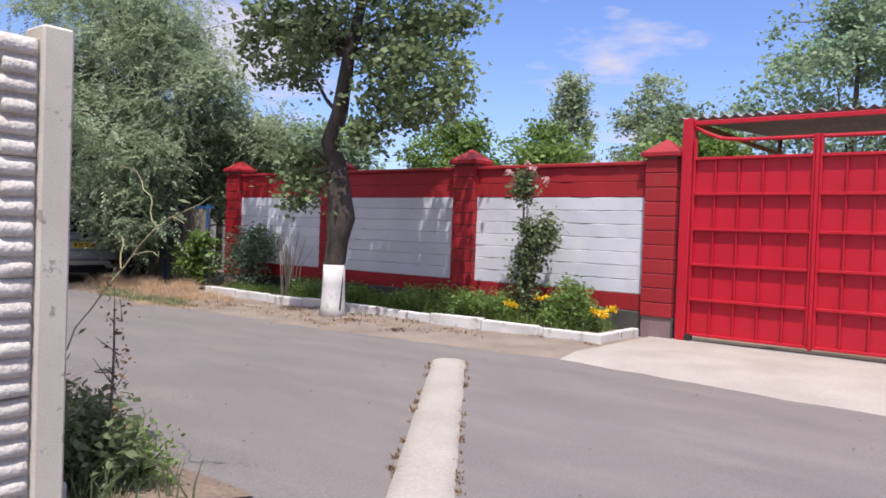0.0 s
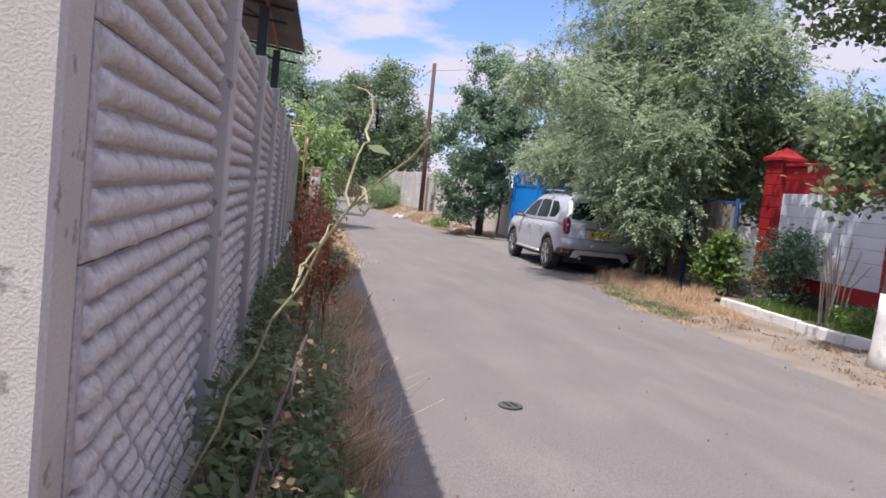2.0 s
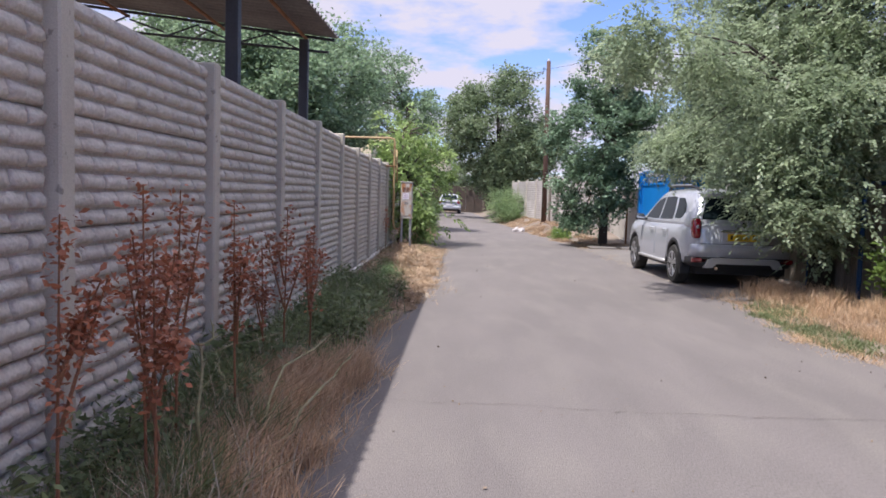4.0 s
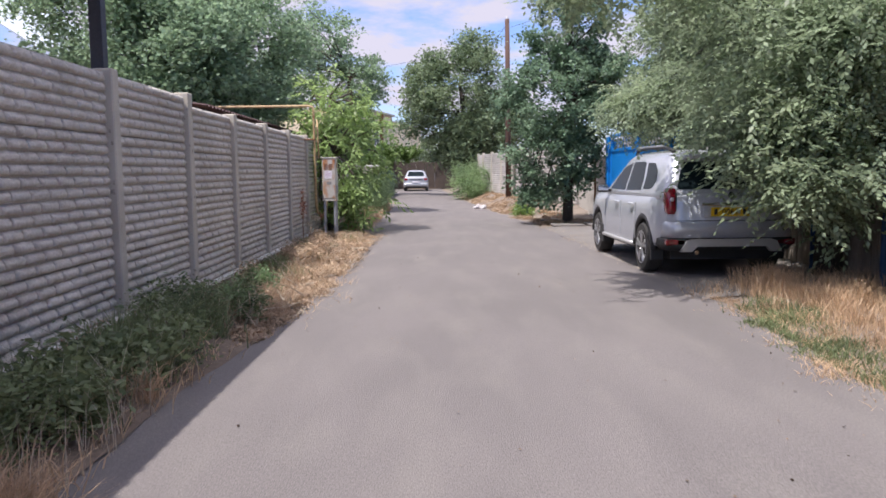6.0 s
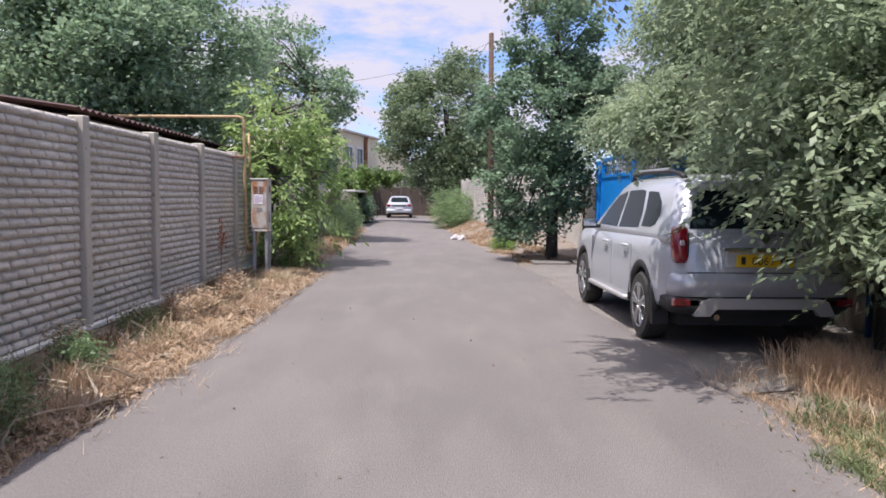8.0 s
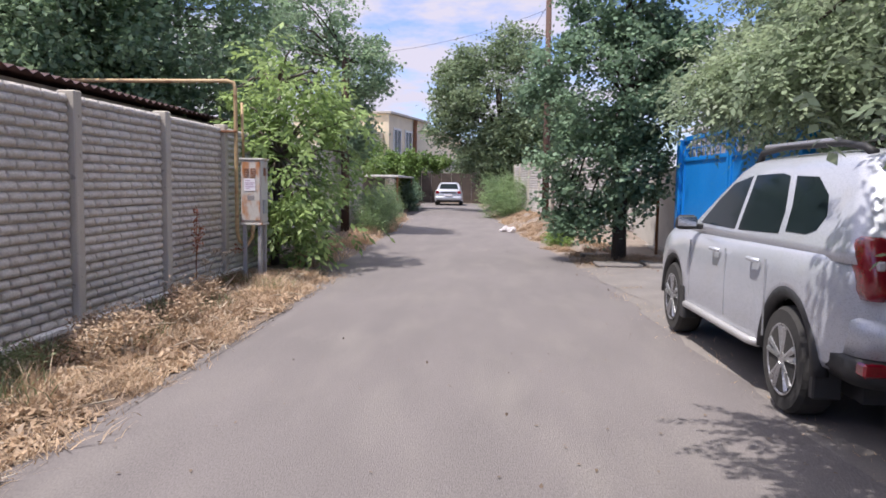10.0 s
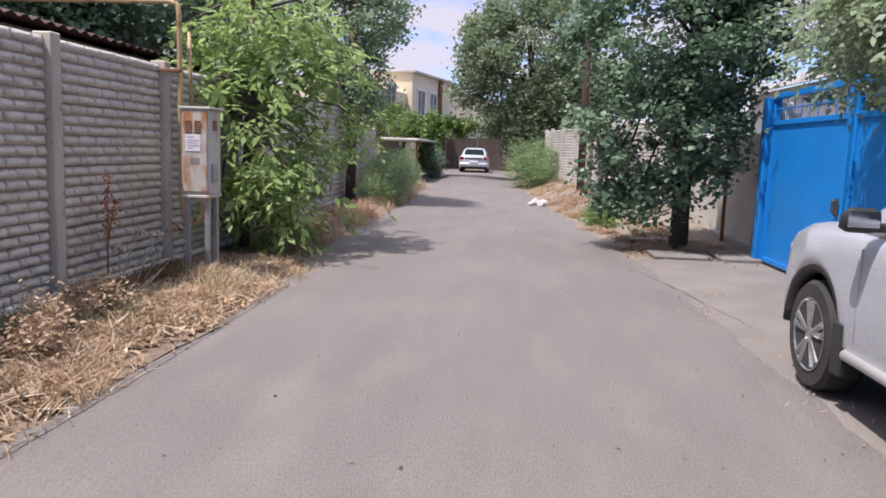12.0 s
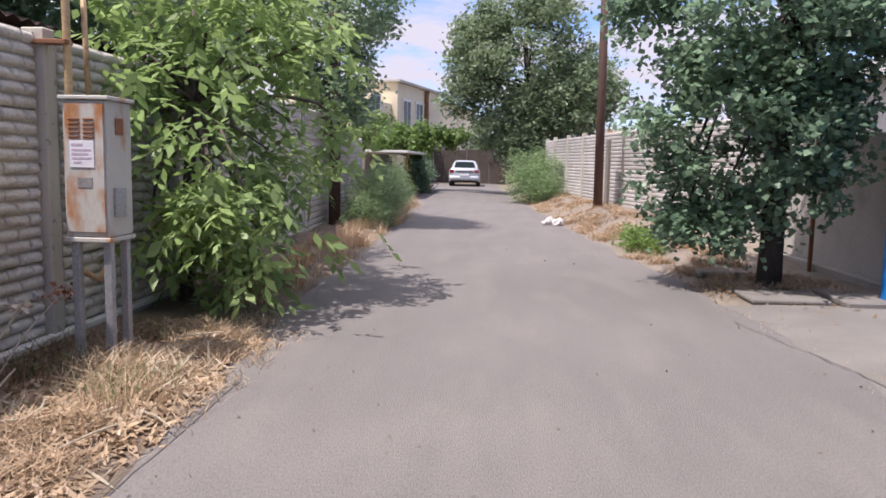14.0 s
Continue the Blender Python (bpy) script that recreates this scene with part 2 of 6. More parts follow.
M_ENDGATE = surf("dark_brown_sheet", (0.095, 0.072, 0.058), (0.07, 0.055, 0.045), fine=40, bump=0.3)
M_BROWNROOF = surf("brown_roof_sheet", (0.085, 0.042, 0.04), (0.065, 0.035, 0.034), rough=0.6, fine=40, bump=0.3)
M_PALEROOF = surf("pale_roof_sheet", (0.58, 0.63, 0.68), (0.52, 0.57, 0.62), rough=0.5, fine=40, bump=0.2)
M_PLASTER = surf("grey_plaster", (0.47, 0.44, 0.40), (0.40, 0.37, 0.335), scale=1.3, fine=45, bump=0.5, grain=0.12,
                 stain=(0.34, 0.31, 0.28), stain_at=(0.58, 0.72), stain_scale=1.8)
M_BOARD = surf("weathered_board", (0.27, 0.235, 0.195), (0.19, 0.16, 0.135), scale=4, fine=40, bump=0.5, rand=0.2, stretch=(1, 1, 0.2))
M_FENCEFAR = surf("pale_fence_sheet", (0.50, 0.47, 0.45), (0.40, 0.37, 0.35), scale=2, fine=40, bump=0.3, rand=0.08)
M_CREAM = surf("cream_render", (0.70, 0.60, 0.43), (0.64, 0.545, 0.39), scale=1, fine=30, bump=0.3, grain=0.06)
M_WINDOW = surf("dark_window", (0.035, 0.03, 0.028), rough=0.1, fine=5, bump=0.0, spec=0.12)
M_WHITETRIM = surf("white_trim", (0.72, 0.70, 0.66), (0.64, 0.62, 0.58), fine=50, bump=0.2, grain=0.06)
M_IRON = surf("cast_iron", (0.10, 0.095, 0.09), (0.07, 0.065, 0.06), rough=0.6, metal=0.4, fine=70, bump=0.4)
M_BAG = surf("white_plastic_bag", (0.78, 0.75, 0.75), (0.68, 0.62, 0.62), rough=0.45, fine=40, bump=0.3, through_light=0.2)
M_CRACK = surf("crack_dirt", (0.075, 0.066, 0.060), (0.11, 0.097, 0.088), fine=40, bump=0.2)
M_WIRE = surf("black_cable", (0.03, 0.03, 0.03), rough=0.6, fine=60, bump=0.0)


# ---- mesh helpers ----
def thing(name, at, label, category, group="", kind="", turn=0.0):
    e = new(name)
    e.matrix_world = pose(*at, 0, 0, turn)
    e.empty_display_size = 0.2
    return tagged(e, label, category, group, kind)


def part(name, bm, material, parent=None, label="", smooth=False):
    me = bpy.data.meshes.new(name)
    bm.normal_update()
    bm.to_mesh(me)
    bm.free()
    me.materials.append(material)
    if smooth:
        me.polygons.foreach_set("use_smooth", [True] * len(me.polygons))
    ob = new(name, me)
    if parent is not None:
        ob.parent = parent
    if label:
        tagged(ob, label)
    return ob


def share(name, ob, parent, m):
    """Another object on the mesh of ob."""
    o = new(name, ob.data)
    o.parent = parent
    o.matrix_local = m
    return o


def box(x0, x1, y0, y1, z0, z1, bev=0.0, bm=None, seg=1):
    own = bmesh.new()
    bmesh.ops.create_cube(own, size=1.0, matrix=Matrix.Translation(((x0 + x1) / 2, (y0 + y1) / 2, (z0 + z1) / 2)) @ Matrix.Diagonal((abs(x1 - x0), abs(y1 - y0), abs(z1 - z0), 1)))
    if bev:
        bmesh.ops.bevel(own, geom=own.edges[:], offset=bev, segments=seg, affect="EDGES", profile=0.6)
    if bm is None:
        return own
    return merge(bm, own)


def merge(bm, own):
    me = bpy.data.meshes.new("joined")
    own.to_mesh(me)
    own.free()
    bm.from_mesh(me)
    bpy.data.meshes.remove(me)
    return bm


def tube(points, radii, sides=8, bm=None, cap=True):
    """A round bar along points, with a radius at each."""
    bm = bm or bmesh.new()
    pts = [Vector(p) for p in points]
    if not hasattr(radii, "__len__"):
        radii = [radii] * len(pts)
    rings, up = [], None
    for i, p in enumerate(pts):
        d = (pts[min(i + 1, len(pts) - 1)] - pts[max(i - 1, 0)]).normalized()
        if up is None:
            up = d.orthogonal().normalized()
        side = d.cross(up).normalized()
        up = side.cross(d).normalized()
        rings.append([bm.verts.new(p + radii[i] * (math.cos(a) * up + math.sin(a) * side)) for a in (2 * math.pi * k / sides for k in range(sides))])
    for a, b in zip(rings, rings[1:]):
        for k in range(sides):
            bm.faces.new((a[k], a[(k + 1) % sides], b[(k + 1) % sides], b[k]))
    if cap:
        bm.faces.new(rings[0][::-1])
        bm.faces.new(rings[-1])
    return bm


def lathe(profile, axis_at, axis="y", steps=28):
    """A turned solid: profile is (distance along the axis, radius)."""
    bm = bmesh.new()
    rings = []
    for d, r in profile:
        ring = []
        for k in range(steps):
            a = 2 * math.pi * k / steps
            c, s = r * math.cos(a), r * math.sin(a)
            v = {"y": (c, d, s), "x": (d, c, s), "z": (c, s, d)}[axis]
            ring.append(bm.verts.new(Vector(axis_at) + Vector(v)))
        rings.append(ring)
    for a, b in zip(rings, rings[1:]):
        for k in range(steps):
            bm.faces.new((a[k], a[(k + 1) % steps], b[(k + 1) % steps], b[k]))
    bm.faces.new(rings[0][::-1])
    bm.faces.new(rings[-1])
    bmesh.ops.recalc_face_normals(bm, faces=bm.faces[:])
    return bm


def sheet(xs, ys, height):
    """A sheet of ground over a grid of places; height(x, y) gives z."""
    bm = bmesh.new()
    rows = [[bm.verts.new((x, y, height(x, y))) for y in ys] for x in xs]
    for a, b in zip(rows, rows[1:]):
        for k in range(len(ys) - 1):
            bm.faces.new((a[k], b[k], b[k + 1], a[k + 1]))
    return bm


def steps_of(a, b, n):
    return [a + (b - a) * i / n for i in range(n + 1)]


def quads(name, verts, material, parent=None, corners=4, label=""):
    """A mesh of loose faces from an array (n, corners, 3)."""
    n = len(verts)
    me = bpy.data.meshes.new(name)
    me.vertices.add(n * corners)
    me.vertices.foreach_set("co", np.ascontiguousarray(verts, dtype=np.float32).ravel())
    me.loops.add(n * corners)
    me.loops.foreach_set("vertex_index", np.arange(n * corners, dtype=np.int32))
    me.polygons.add(n)
    me.polygons.foreach_set("loop_start", np.arange(0, n * corners, corners, dtype=np.int32))
    me.update(calc_edges=True)
    me.materials.append(material)
    ob = new(name, me)
    if parent is not None:
        ob.parent = parent
    if label:
        tagged(ob, label)
    return ob


def unit(v):
    return v / np.maximum(np.linalg.norm(v, axis=1, keepdims=True), 1e-6)


def leaves(rng, centres, length, width, droop=0.25, up=0.5, fold=0.12):
    """Leaf faces at centres (n, 3): pointed ovals, mostly facing the sky, hanging a little."""
    n = len(centres)
    d = rng.normal(size=(n, 3))
    d[:, 2] = d[:, 2] * 0.5 - droop
    d = unit(d)
    nrm = rng.normal(size=(n, 3))
    nrm[:, 2] += up * 2
    s = unit(np.cross(d, nrm))
    q = unit(np.cross(s, d))
    k = rng.uniform(0.65, 1.3, size=(n, 1))
    L, W = length * k, width * k
    a = centres - d * L * 0.5
    c = centres + d * L * 0.5
    b = centres + s * W * 0.5 + q * W * fold - d * L * 0.05
    e = centres - s * W * 0.5 + q * W * fold - d * L * 0.05
    return np.stack([a, b, c, e], axis=1)


def sprays(rng, centres, reach, leaflets, length, width, droop=0.5):
    """Leafy twigs: leaflets set two by two along a hanging stalk at each of the centres."""
    n = len(centres)
    d = rng.normal(size=(n, 3))
    d[:, 2] = d[:, 2] * 0.45 - droop
    d = unit(d)
    s = unit(np.cross(d, rng.normal(size=(n, 3)) * 0.5 + np.array([0, 0, 1.6])))
    q = unit(np.cross(s, d))
    out = []
    for k in range(leaflets):
        u = (k + 0.6) / leaflets
        side = 0.0 if k == leaflets - 1 else (1.0 if k % 2 else -1.0)
        c = centres + d * reach * u - np.array([0, 0, 1]) * (reach * 0.22 * u * u)
        e = unit(d + s * side * 0.95 - np.array([0, 0, 0.25]) + rng.normal(size=(n, 3)) * 0.22)
        w = unit(np.cross(e, q + rng.normal(size=(n, 3)) * 0.35))
        z = unit(np.cross(w, e))
        r = rng.uniform(0.7, 1.25, (n, 1))
        L, W = length * r, width * r
        a = c
        out.append(np.stack([a, a + e * L * 0.45 + w * W * 0.5 + z * W * 0.1, a + e * L, a + e * L * 0.45 - w * W * 0.5 + z * W * 0.1], axis=1))
    return np.concatenate(out)


def in_blob(rng, n, c, r, shell=0.45):
    """Places in an ellipsoid, more of them near its skin."""
    u = unit(rng.normal(size=(n, 3)))
    k = rng.uniform(shell, 1, size=(n, 1)) ** 0.7
    return np.array(c) + u * k * np.array(r)


def tree(name, at, label, blobs, trunk, leaf_mat, bark_mat, clumps, per_clump, clump_r, leaf=(0.10, 0.05), seed=1, limbs=18,
         droop=0.25, group="", white=None, twig=0.012, flat=0.7, sides=10, spray=None):
    """blobs: (centre, radii, share) of the crown, trunk: (place, radius) from the foot up, all from the tree's foot."""
    rng = np.random.default_rng(seed)
    e = thing(name, at, label, "tree", group)
    bm = tube([p for p, _ in trunk], [r for _, r in trunk], sides)
    for v in bm.verts:
        k = noise.noise(v.co * 5 + Vector((seed, 0, 0))) * 0.16
        ax = min((Vector(p) for p, _ in trunk), key=lambda p: (p - v.co).length)
        v.co += (v.co - ax) * k
    part("trunk", bm, bark_mat, e, smooth=True)
    total = sum(b[2] for b in blobs)
    cl = np.concatenate([in_blob(rng, max(2, int(clumps * b[2] / total)), b[0], b[1]) for b in blobs])
    cl[:, 2] = np.maximum(cl[:, 2], 0.25)
    nodes = [Vector(p) for p, _ in trunk[len(trunk) // 2:]]
    for i in rng.choice(len(cl), size=min(limbs, len(cl)), replace=False):
        end = Vector(cl[i])
        start = min(nodes, key=lambda p: (p - end).length + max(0, p.z - end.z) * 1.5)
        mid = start.lerp(end, 0.5) + Vector((0, 0, 0.12 * (end - start).length)) + Vector(rng.normal(size=3) * 0.06)
        r0 = min(0.06, trunk[-1][1] * 0.8 + 0.01)
        limb = tube([start, start.lerp(mid, 0.5) + Vector(rng.normal(size=3) * 0.03), mid, mid.lerp(end, 0.5) + Vector(rng.normal(size=3) * 0.04), end], [r0, r0 * 0.8, r0 * 0.6, twig * 1.3, twig * 0.5], 5)
        part("limb", limb, bark_mat, e, smooth=True)
    if white:
        part("whitewash_band", tube([p for p, _ in white], [r for _, r in white], sides), M_KERB, e, "whitewashed lower trunk", smooth=True)
    n = len(cl) * per_clump
    src = np.repeat(cl, per_clump, axis=0)
    size = np.repeat(rng.uniform(0.6, 1.35, size=(len(cl), 1)), per_clump, axis=0)
    off = rng.normal(size=(n, 3)) * clump_r * 0.55 * size
    off[:, 2] *= flat
    pts = src + off
    pts[:, 2] = np.maximum(pts[:, 2], 0.06)
    if spray:
        quads("crown", sprays(rng, pts, spray[0], spray[1], leaf[0], leaf[1], droop), leaf_mat, e)
    else:
        quads("crown", leaves(rng, pts, leaf[0], leaf[1], droop), leaf_mat, e)
    return e


def blades(rng, xy, z, height, width, lean=0.35):
    """Grass blades as bent, tapered strips (two faces each)."""
    n = len(xy)
    base = np.column_stack([xy, np.full(n, 0.0) + z])
    az = rng.uniform(0, 2 * np.pi, n)
    side = np.column_stack([np.cos(az), np.sin(az), np.zeros(n)]) * (width * rng.uniform(0.6, 1.3, (n, 1)))
    az2 = rng.uniform(0, 2 * np.pi, n)
    h = (height * rng.uniform(0.35, 1.15, n))[:, None]
    tip = np.column_stack([np.cos(az2), np.sin(az2), np.zeros(n)]) * h * (lean * rng.uniform(0.1, 1.6, (n, 1)))
    mid = base + np.array([0, 0, 1]) * h * 0.55 + tip * 0.3
    top = base + np.array([0, 0, 1]) * h * 0.95 + tip
    f1 = np.stack([base - side, base + side, mid + side * 0.7, mid - side * 0.7], axis=1)
    f2 = np.stack([mid - side * 0.7, mid + side * 0.7, top + side * 0.1, top - side * 0.1], axis=1)
    return np.concatenate([f1, f2])


# ---- ground ----
def fence_y(x):
    return 1.56 + 0.0105 * (-3.4 - x)


def road_lo(x):
    y = float(np.interp(x, [-66, -48, -32, -25, -21, -15, -12, -8, -4, -3], [1.4, 2.0, 2.85, 2.85, 3.15, 2.9, 2.62, 2.5, 2.42, 2.45]))
    return y + 0.05 * noise.noise((x * 0.9, 0, 0)) + 0.03 * noise.noise((x * 4, 3, 0))


def road_hi(x):
    y = float(np.interp(x, [-66, -50, -33, -28, -25, -16, -14.5, -12, -8, -4.3, -1, 12], [5.4, 5.7, 6.5, 6.9, 7.1, 7.2, 7.35, 7.1, 7.2, 7.6, 7.25, 7.2]))
    return y + 0.10 * noise.noise((x * 0.8, 9, 0)) + 0.09 * noise.noise((x * 2.6, 7, 0)) + 0.05 * noise.noise((x * 7, 7, 0))


def swell(x, y, k=0.02):
    return k * noise.noise((x * 0.8, y * 0.8, 2)) + 0.4 * k * noise.noise((x * 4, y * 4, 5))


tagged(part("ground", sheet([-600, -200, -90, -70, -40, -20, 0, 15, 100, 600], [-600, -100, -20, 0, 5, 10, 20, 100, 600], lambda x, y: -0.05), M_GROUND),
       "dry brown earth around the lane", "ground", kind="structure")


def road_sheet():
    bm = bmesh.new()
    xs, n = steps_of(-66, 12, 260), 14
    rows = []
    for x in xs:
        lo, hi = road_lo(x), road_hi(x)
        rows.append([bm.verts.new((x, lo + (hi - lo) * j / n, (-0.03 if j == 0 else (-0.004 if j == n else 0.0)) + 0.3 * swell(x, j * 0.3, 0.012))) for j in range(n + 1)])
    for a, b in zip(rows, rows[1:]):
        for k in range(n):
            bm.faces.new((a[k], b[k], b[k + 1], a[k + 1]))
    return bm


tagged(part("road", road_sheet(), M_ROAD, smooth=True), "worn grey-brown asphalt lane with cracks and dust", "road", kind="structure")
tagged(part("side_road", sheet(steps_of(-2.95, 12, 20), steps_of(-20, 2.5, 20), lambda x, y: -0.004), M_ROAD), "grey asphalt side way joining the lane", "road", kind="structure")


def verge_left_z(x, y):
    k = (y - fence_y(x)) / max(0.2, road_lo(x) + 0.06 - fence_y(x))
    return 0.085 * (1 - max(0, k) ** 2.5) - 0.02 + swell(x, y, 0.045) * (1 - 0.6 * k)


def verge(name, x0, x1, lo, hi, zf, mat, label, nx=200, ny=14):
    bm = bmesh.new()
    rows = []
    for x in steps_of(x0, x1, nx):
        a, b = lo(x), hi(x)
        rows.append([bm.verts.new((x, a + (b - a) * j / ny, zf(x, a + (b - a) * j / ny))) for j in range(ny + 1)])
    for a, b in zip(rows, rows[1:]):
        for k in range(ny):
            bm.faces.new((a[k], b[k], b[k + 1], a[k + 1]))
    return tagged(part(name, bm, mat, smooth=True), label, "verge", kind="structure")


verge("verge_left", -60, -3.2, lambda x: fence_y(x) - 0.3, lambda x: road_lo(x) + 0.06, verge_left_z, M_SOIL, "dry soil verge under weeds beside the concrete fence", 280)


def verge_right_z(x, y):
    k = min(1, max(0, (y - road_hi(x)) / 0.8))
    bank = 0.30 * min(1, max(0, (-28.0 - x) / 4)) * min(1, max(0, (y - road_hi(x) - 0.15) / 0.9)) ** 1.3
    return -0.02 + 0.045 * k + bank + swell(x, y, 0.03) * (0.4 + k)


verge("shoulder", -15.9, -4.3, lambda x: road_hi(x) - 0.06, lambda x: 10.3, verge_right_z, M_SAND, "dusty pale earth shoulder with scattered litter", 120, 18)
verge("verge_right", -62, -25.3, lambda x: road_hi(x) - 0.06, lambda x: road_hi(x) + 3.2, verge_right_z, M_SAND, "dry earth verge under straw-coloured grass", 140, 12)
verge("forecourt", -25.4, -15.1, lambda x: road_hi(x) - 0.1, lambda x: 9.6, lambda x, y: -0.012 + 0.03 * min(1, max(0, (y - road_hi(x) + 0.1) / 0.5)) + swell(x, y, 0.006), M_FORE,
      "worn pale concrete forecourt before the blue gate", 60, 14)
verge("apron", -4.35, 10, lambda x: 7.2 + 0.1 * noise.noise((x, 1, 1)) - 0.06 * max(-4.4, min(x, 0)), lambda x: 10.25, lambda x, y: -0.035 + 0.085 * min(1, max(0, (y - 7.15 + 0.06 * max(-4.4, min(x, 0))) / 0.6)) + 0.006 * swell(x, y, 1), M_STRIP, "pale concrete apron before the red gate", 40, 10)

# raised concrete cover strip across the lane
bm = bmesh.new()
rows = []
for i in range(41):
    k = i / 40
    cx, cy = -5.08 + 2.62 * k, 6.52 - 3.57 * k
    hw = 0.185 + 0.012 * noise.noise((k * 9, 0, 0)) - (0.05 if i in (0,) else 0)
    d = Vector((3.57, 2.62, 0)).normalized()
    rows.append([bm.verts.new((cx + d.x * s * hw, cy + d.y * s * hw, z + 0.004 * noise.noise((k * 20, s, 0)))) for s, z in ((-1, -0.02), (-0.93, 0.022), (-0.4, 0.03), (0.4, 0.03), (0.93, 0.022), (1, -0.02))])
for a, b in zip(rows, rows[1:]):
    for j in range(5):
        bm.faces.new((a[j], a[j + 1], b[j + 1], b[j]))
tagged(part("concrete_strip", bm, M_STRIP, smooth=True), "pale concrete trench cover running across the asphalt", "strip", kind="structure")

# drain cover and cracks
drain = thing("drain_cover", (-6.77, 3.53, 0.004), "small dark iron valve cover set in the asphalt", "cover", turn=12)
part("lid", lathe([(0.0, 0.085), (0.008, 0.085), (0.011, 0.075)], (0, 0, 0), "z", 20), M_IRON, drain)
for s in (-1, 1):
    part("slot", box(-0.05, 0.05, 0.025 * s - 0.01, 0.025 * s + 0.01, 0.010, 0.016, 0.002), M_INK, drain)


def crack(points, w=0.012):
    own = bmesh.new()
    vs = []
    for i, (x, y) in enumerate(points):
        k = w * (0.5 + 0.5 * abs(noise.noise((x * 3, y * 3, 1))))
        vs.append((own.verts.new((x - k, y - k, 0.0075)), own.verts.new((x + k, y + k, 0.0075))))
    for a, b in zip(vs, vs[1:]):
        own.faces.new((a[0], a[1], b[1], b[0]))
    tagged(part("road_crack", own, M_CRACK), "thin dark crack in the asphalt", "crack", "cracks in the lane", "structure")


def wander(a, b, n, amp, seed):
    rng = np.random.default_rng(seed)
    off = np.cumsum(rng.normal(size=n + 1)) * amp
    return [(a[0] + (b[0] - a[0]) * i / n + (off[i] if abs(b[1] - a[1]) > abs(b[0] - a[0]) else 0), a[1] + (b[1] - a[1]) * i / n + (off[i] if abs(b[1] - a[1]) <= abs(b[0] - a[0]) else 0)) for i in range(n + 1)]


crack(wander((-9.3, 2.9), (-9.0, 6.9), 40, 0.02, 4), 0.004)
crack(wander((-22.4, 3.27), (-16.9, 3.17), 40, 0.006, 9), 0.008)
crack(wander((-24.6, 6.9), (-21.2, 7.5), 30, 0.015, 5), 0.007)
crack(wander((-3.1, 2.45), (-2.2, 1.8), 16, 0.01, 6), 0.008)


# ---- concrete brick-faced fence ----
BRICK_L, BRICK_H = 0.245, 0.0833


def brick_shape(length, seed):
    """Vertices and faces of a rock-faced brick: back plane y = 0, face towards +y."""
    nx, nz = 7, 4
    vs, fs = [], []
    deep = (0.011, 0.026, 0.026, 0.005)
    for iz in range(nz):
        for ix in range(nx):
            ex, ez = ix in (0, nx - 1), iz in (0, nz - 1)
            x = (0.0, 0.06, 0.26, 0.5, 0.74, 0.94, 1.0)[ix] * (length - 0.018) - (length - 0.018) / 2
            z = (0.0, 0.14, 0.62, 1.0)[iz] * (BRICK_H - 0.016) - (BRICK_H - 0.016) / 2 + (0.005 if ez else 0.008) * noise.noise((x * 14 + 0.37, iz * 1.7 + 0.21, seed * 3.13))
            y = deep[iz] + (0.005 if ez else 0.013) * noise.noise((x * 19 + 0.41, iz * 2.3 + 0.33, seed * 7.73))
            if ex:
                y = max(0.001, y * 0.5)
                x += 0.006 * noise.noise((iz * 3, x, seed))
            vs.append((x, y, z))
    for iz in range(nz - 1):
        for ix in range(nx - 1):
            a = iz * nx + ix
            fs.append((a, a + nx, a + nx + 1, a + 1))
    ring = [i for i in range(nx)] + [nx - 1 + nx * k for k in range(1, nz)] + [nx * (nz - 1) + i for i in range(nx - 2, -1, -1)] + [nx * k for k in range(nz - 2, 0, -1)]
    back = len(vs)
    for i in ring:
        x, _, z = vs[i]
        vs.append((x * 1.02, -0.004, z * 1.03))
    for k in range(len(ring)):
        k2 = (k + 1) % len(ring)
        fs.append((ring[k], ring[k2], back + k2, back + k))
    return vs, fs


FULL = [brick_shape(BRICK_L, s) for s in range(8)]
HALF = [brick_shape(BRICK_L / 2, s + 20) for s in range(5)]


def brick_mesh(shape, i):
    me = bpy.data.meshes.new("brick")
    me.from_pydata(shape[0], [], shape[1])
    me.polygons.foreach_set("use_smooth", [True] * len(me.polygons))
    me.materials.append(M_CONC)
    return me


FULL_ME = [brick_mesh(s, i) for i, s in enumerate(FULL)]
HALF_ME = [brick_mesh(s, i) for i, s in enumerate(HALF)]


def courses(width, seed):
    """Where the bricks of one panel sit: along, height, half or not, stretch."""
    rng = random.Random(seed)
    out = []
    for row in range(6):
        z = (row + 0.5) * BRICK_H
        if width < 0.5:
            cut = 0.262 if row % 2 else 0.158
            out.append(((0.003 + cut) / 2, z, cut < 0.2, cut / (BRICK_L / 2 if cut < 0.2 else BRICK_L)))
            rest = width - 0.003 - cut
            out.append((cut + rest / 2, z, rest < 0.2, rest / (BRICK_L / 2 if rest < 0.2 else BRICK_L)))
            continue
        s = 0.02 + rng.uniform(0, 0.004)
        if row % 2:
            out.append((s + BRICK_L / 4, z, True, 1))
            s += BRICK_L / 2
        while s + BRICK_L <= width - 0.02:
            out.append((s + BRICK_L / 2, z, False, 1))
            s += BRICK_L
        if width - 0.02 - s > BRICK_L / 2:
            out.append((s + BRICK_L / 4, z, True, 1))
    return out


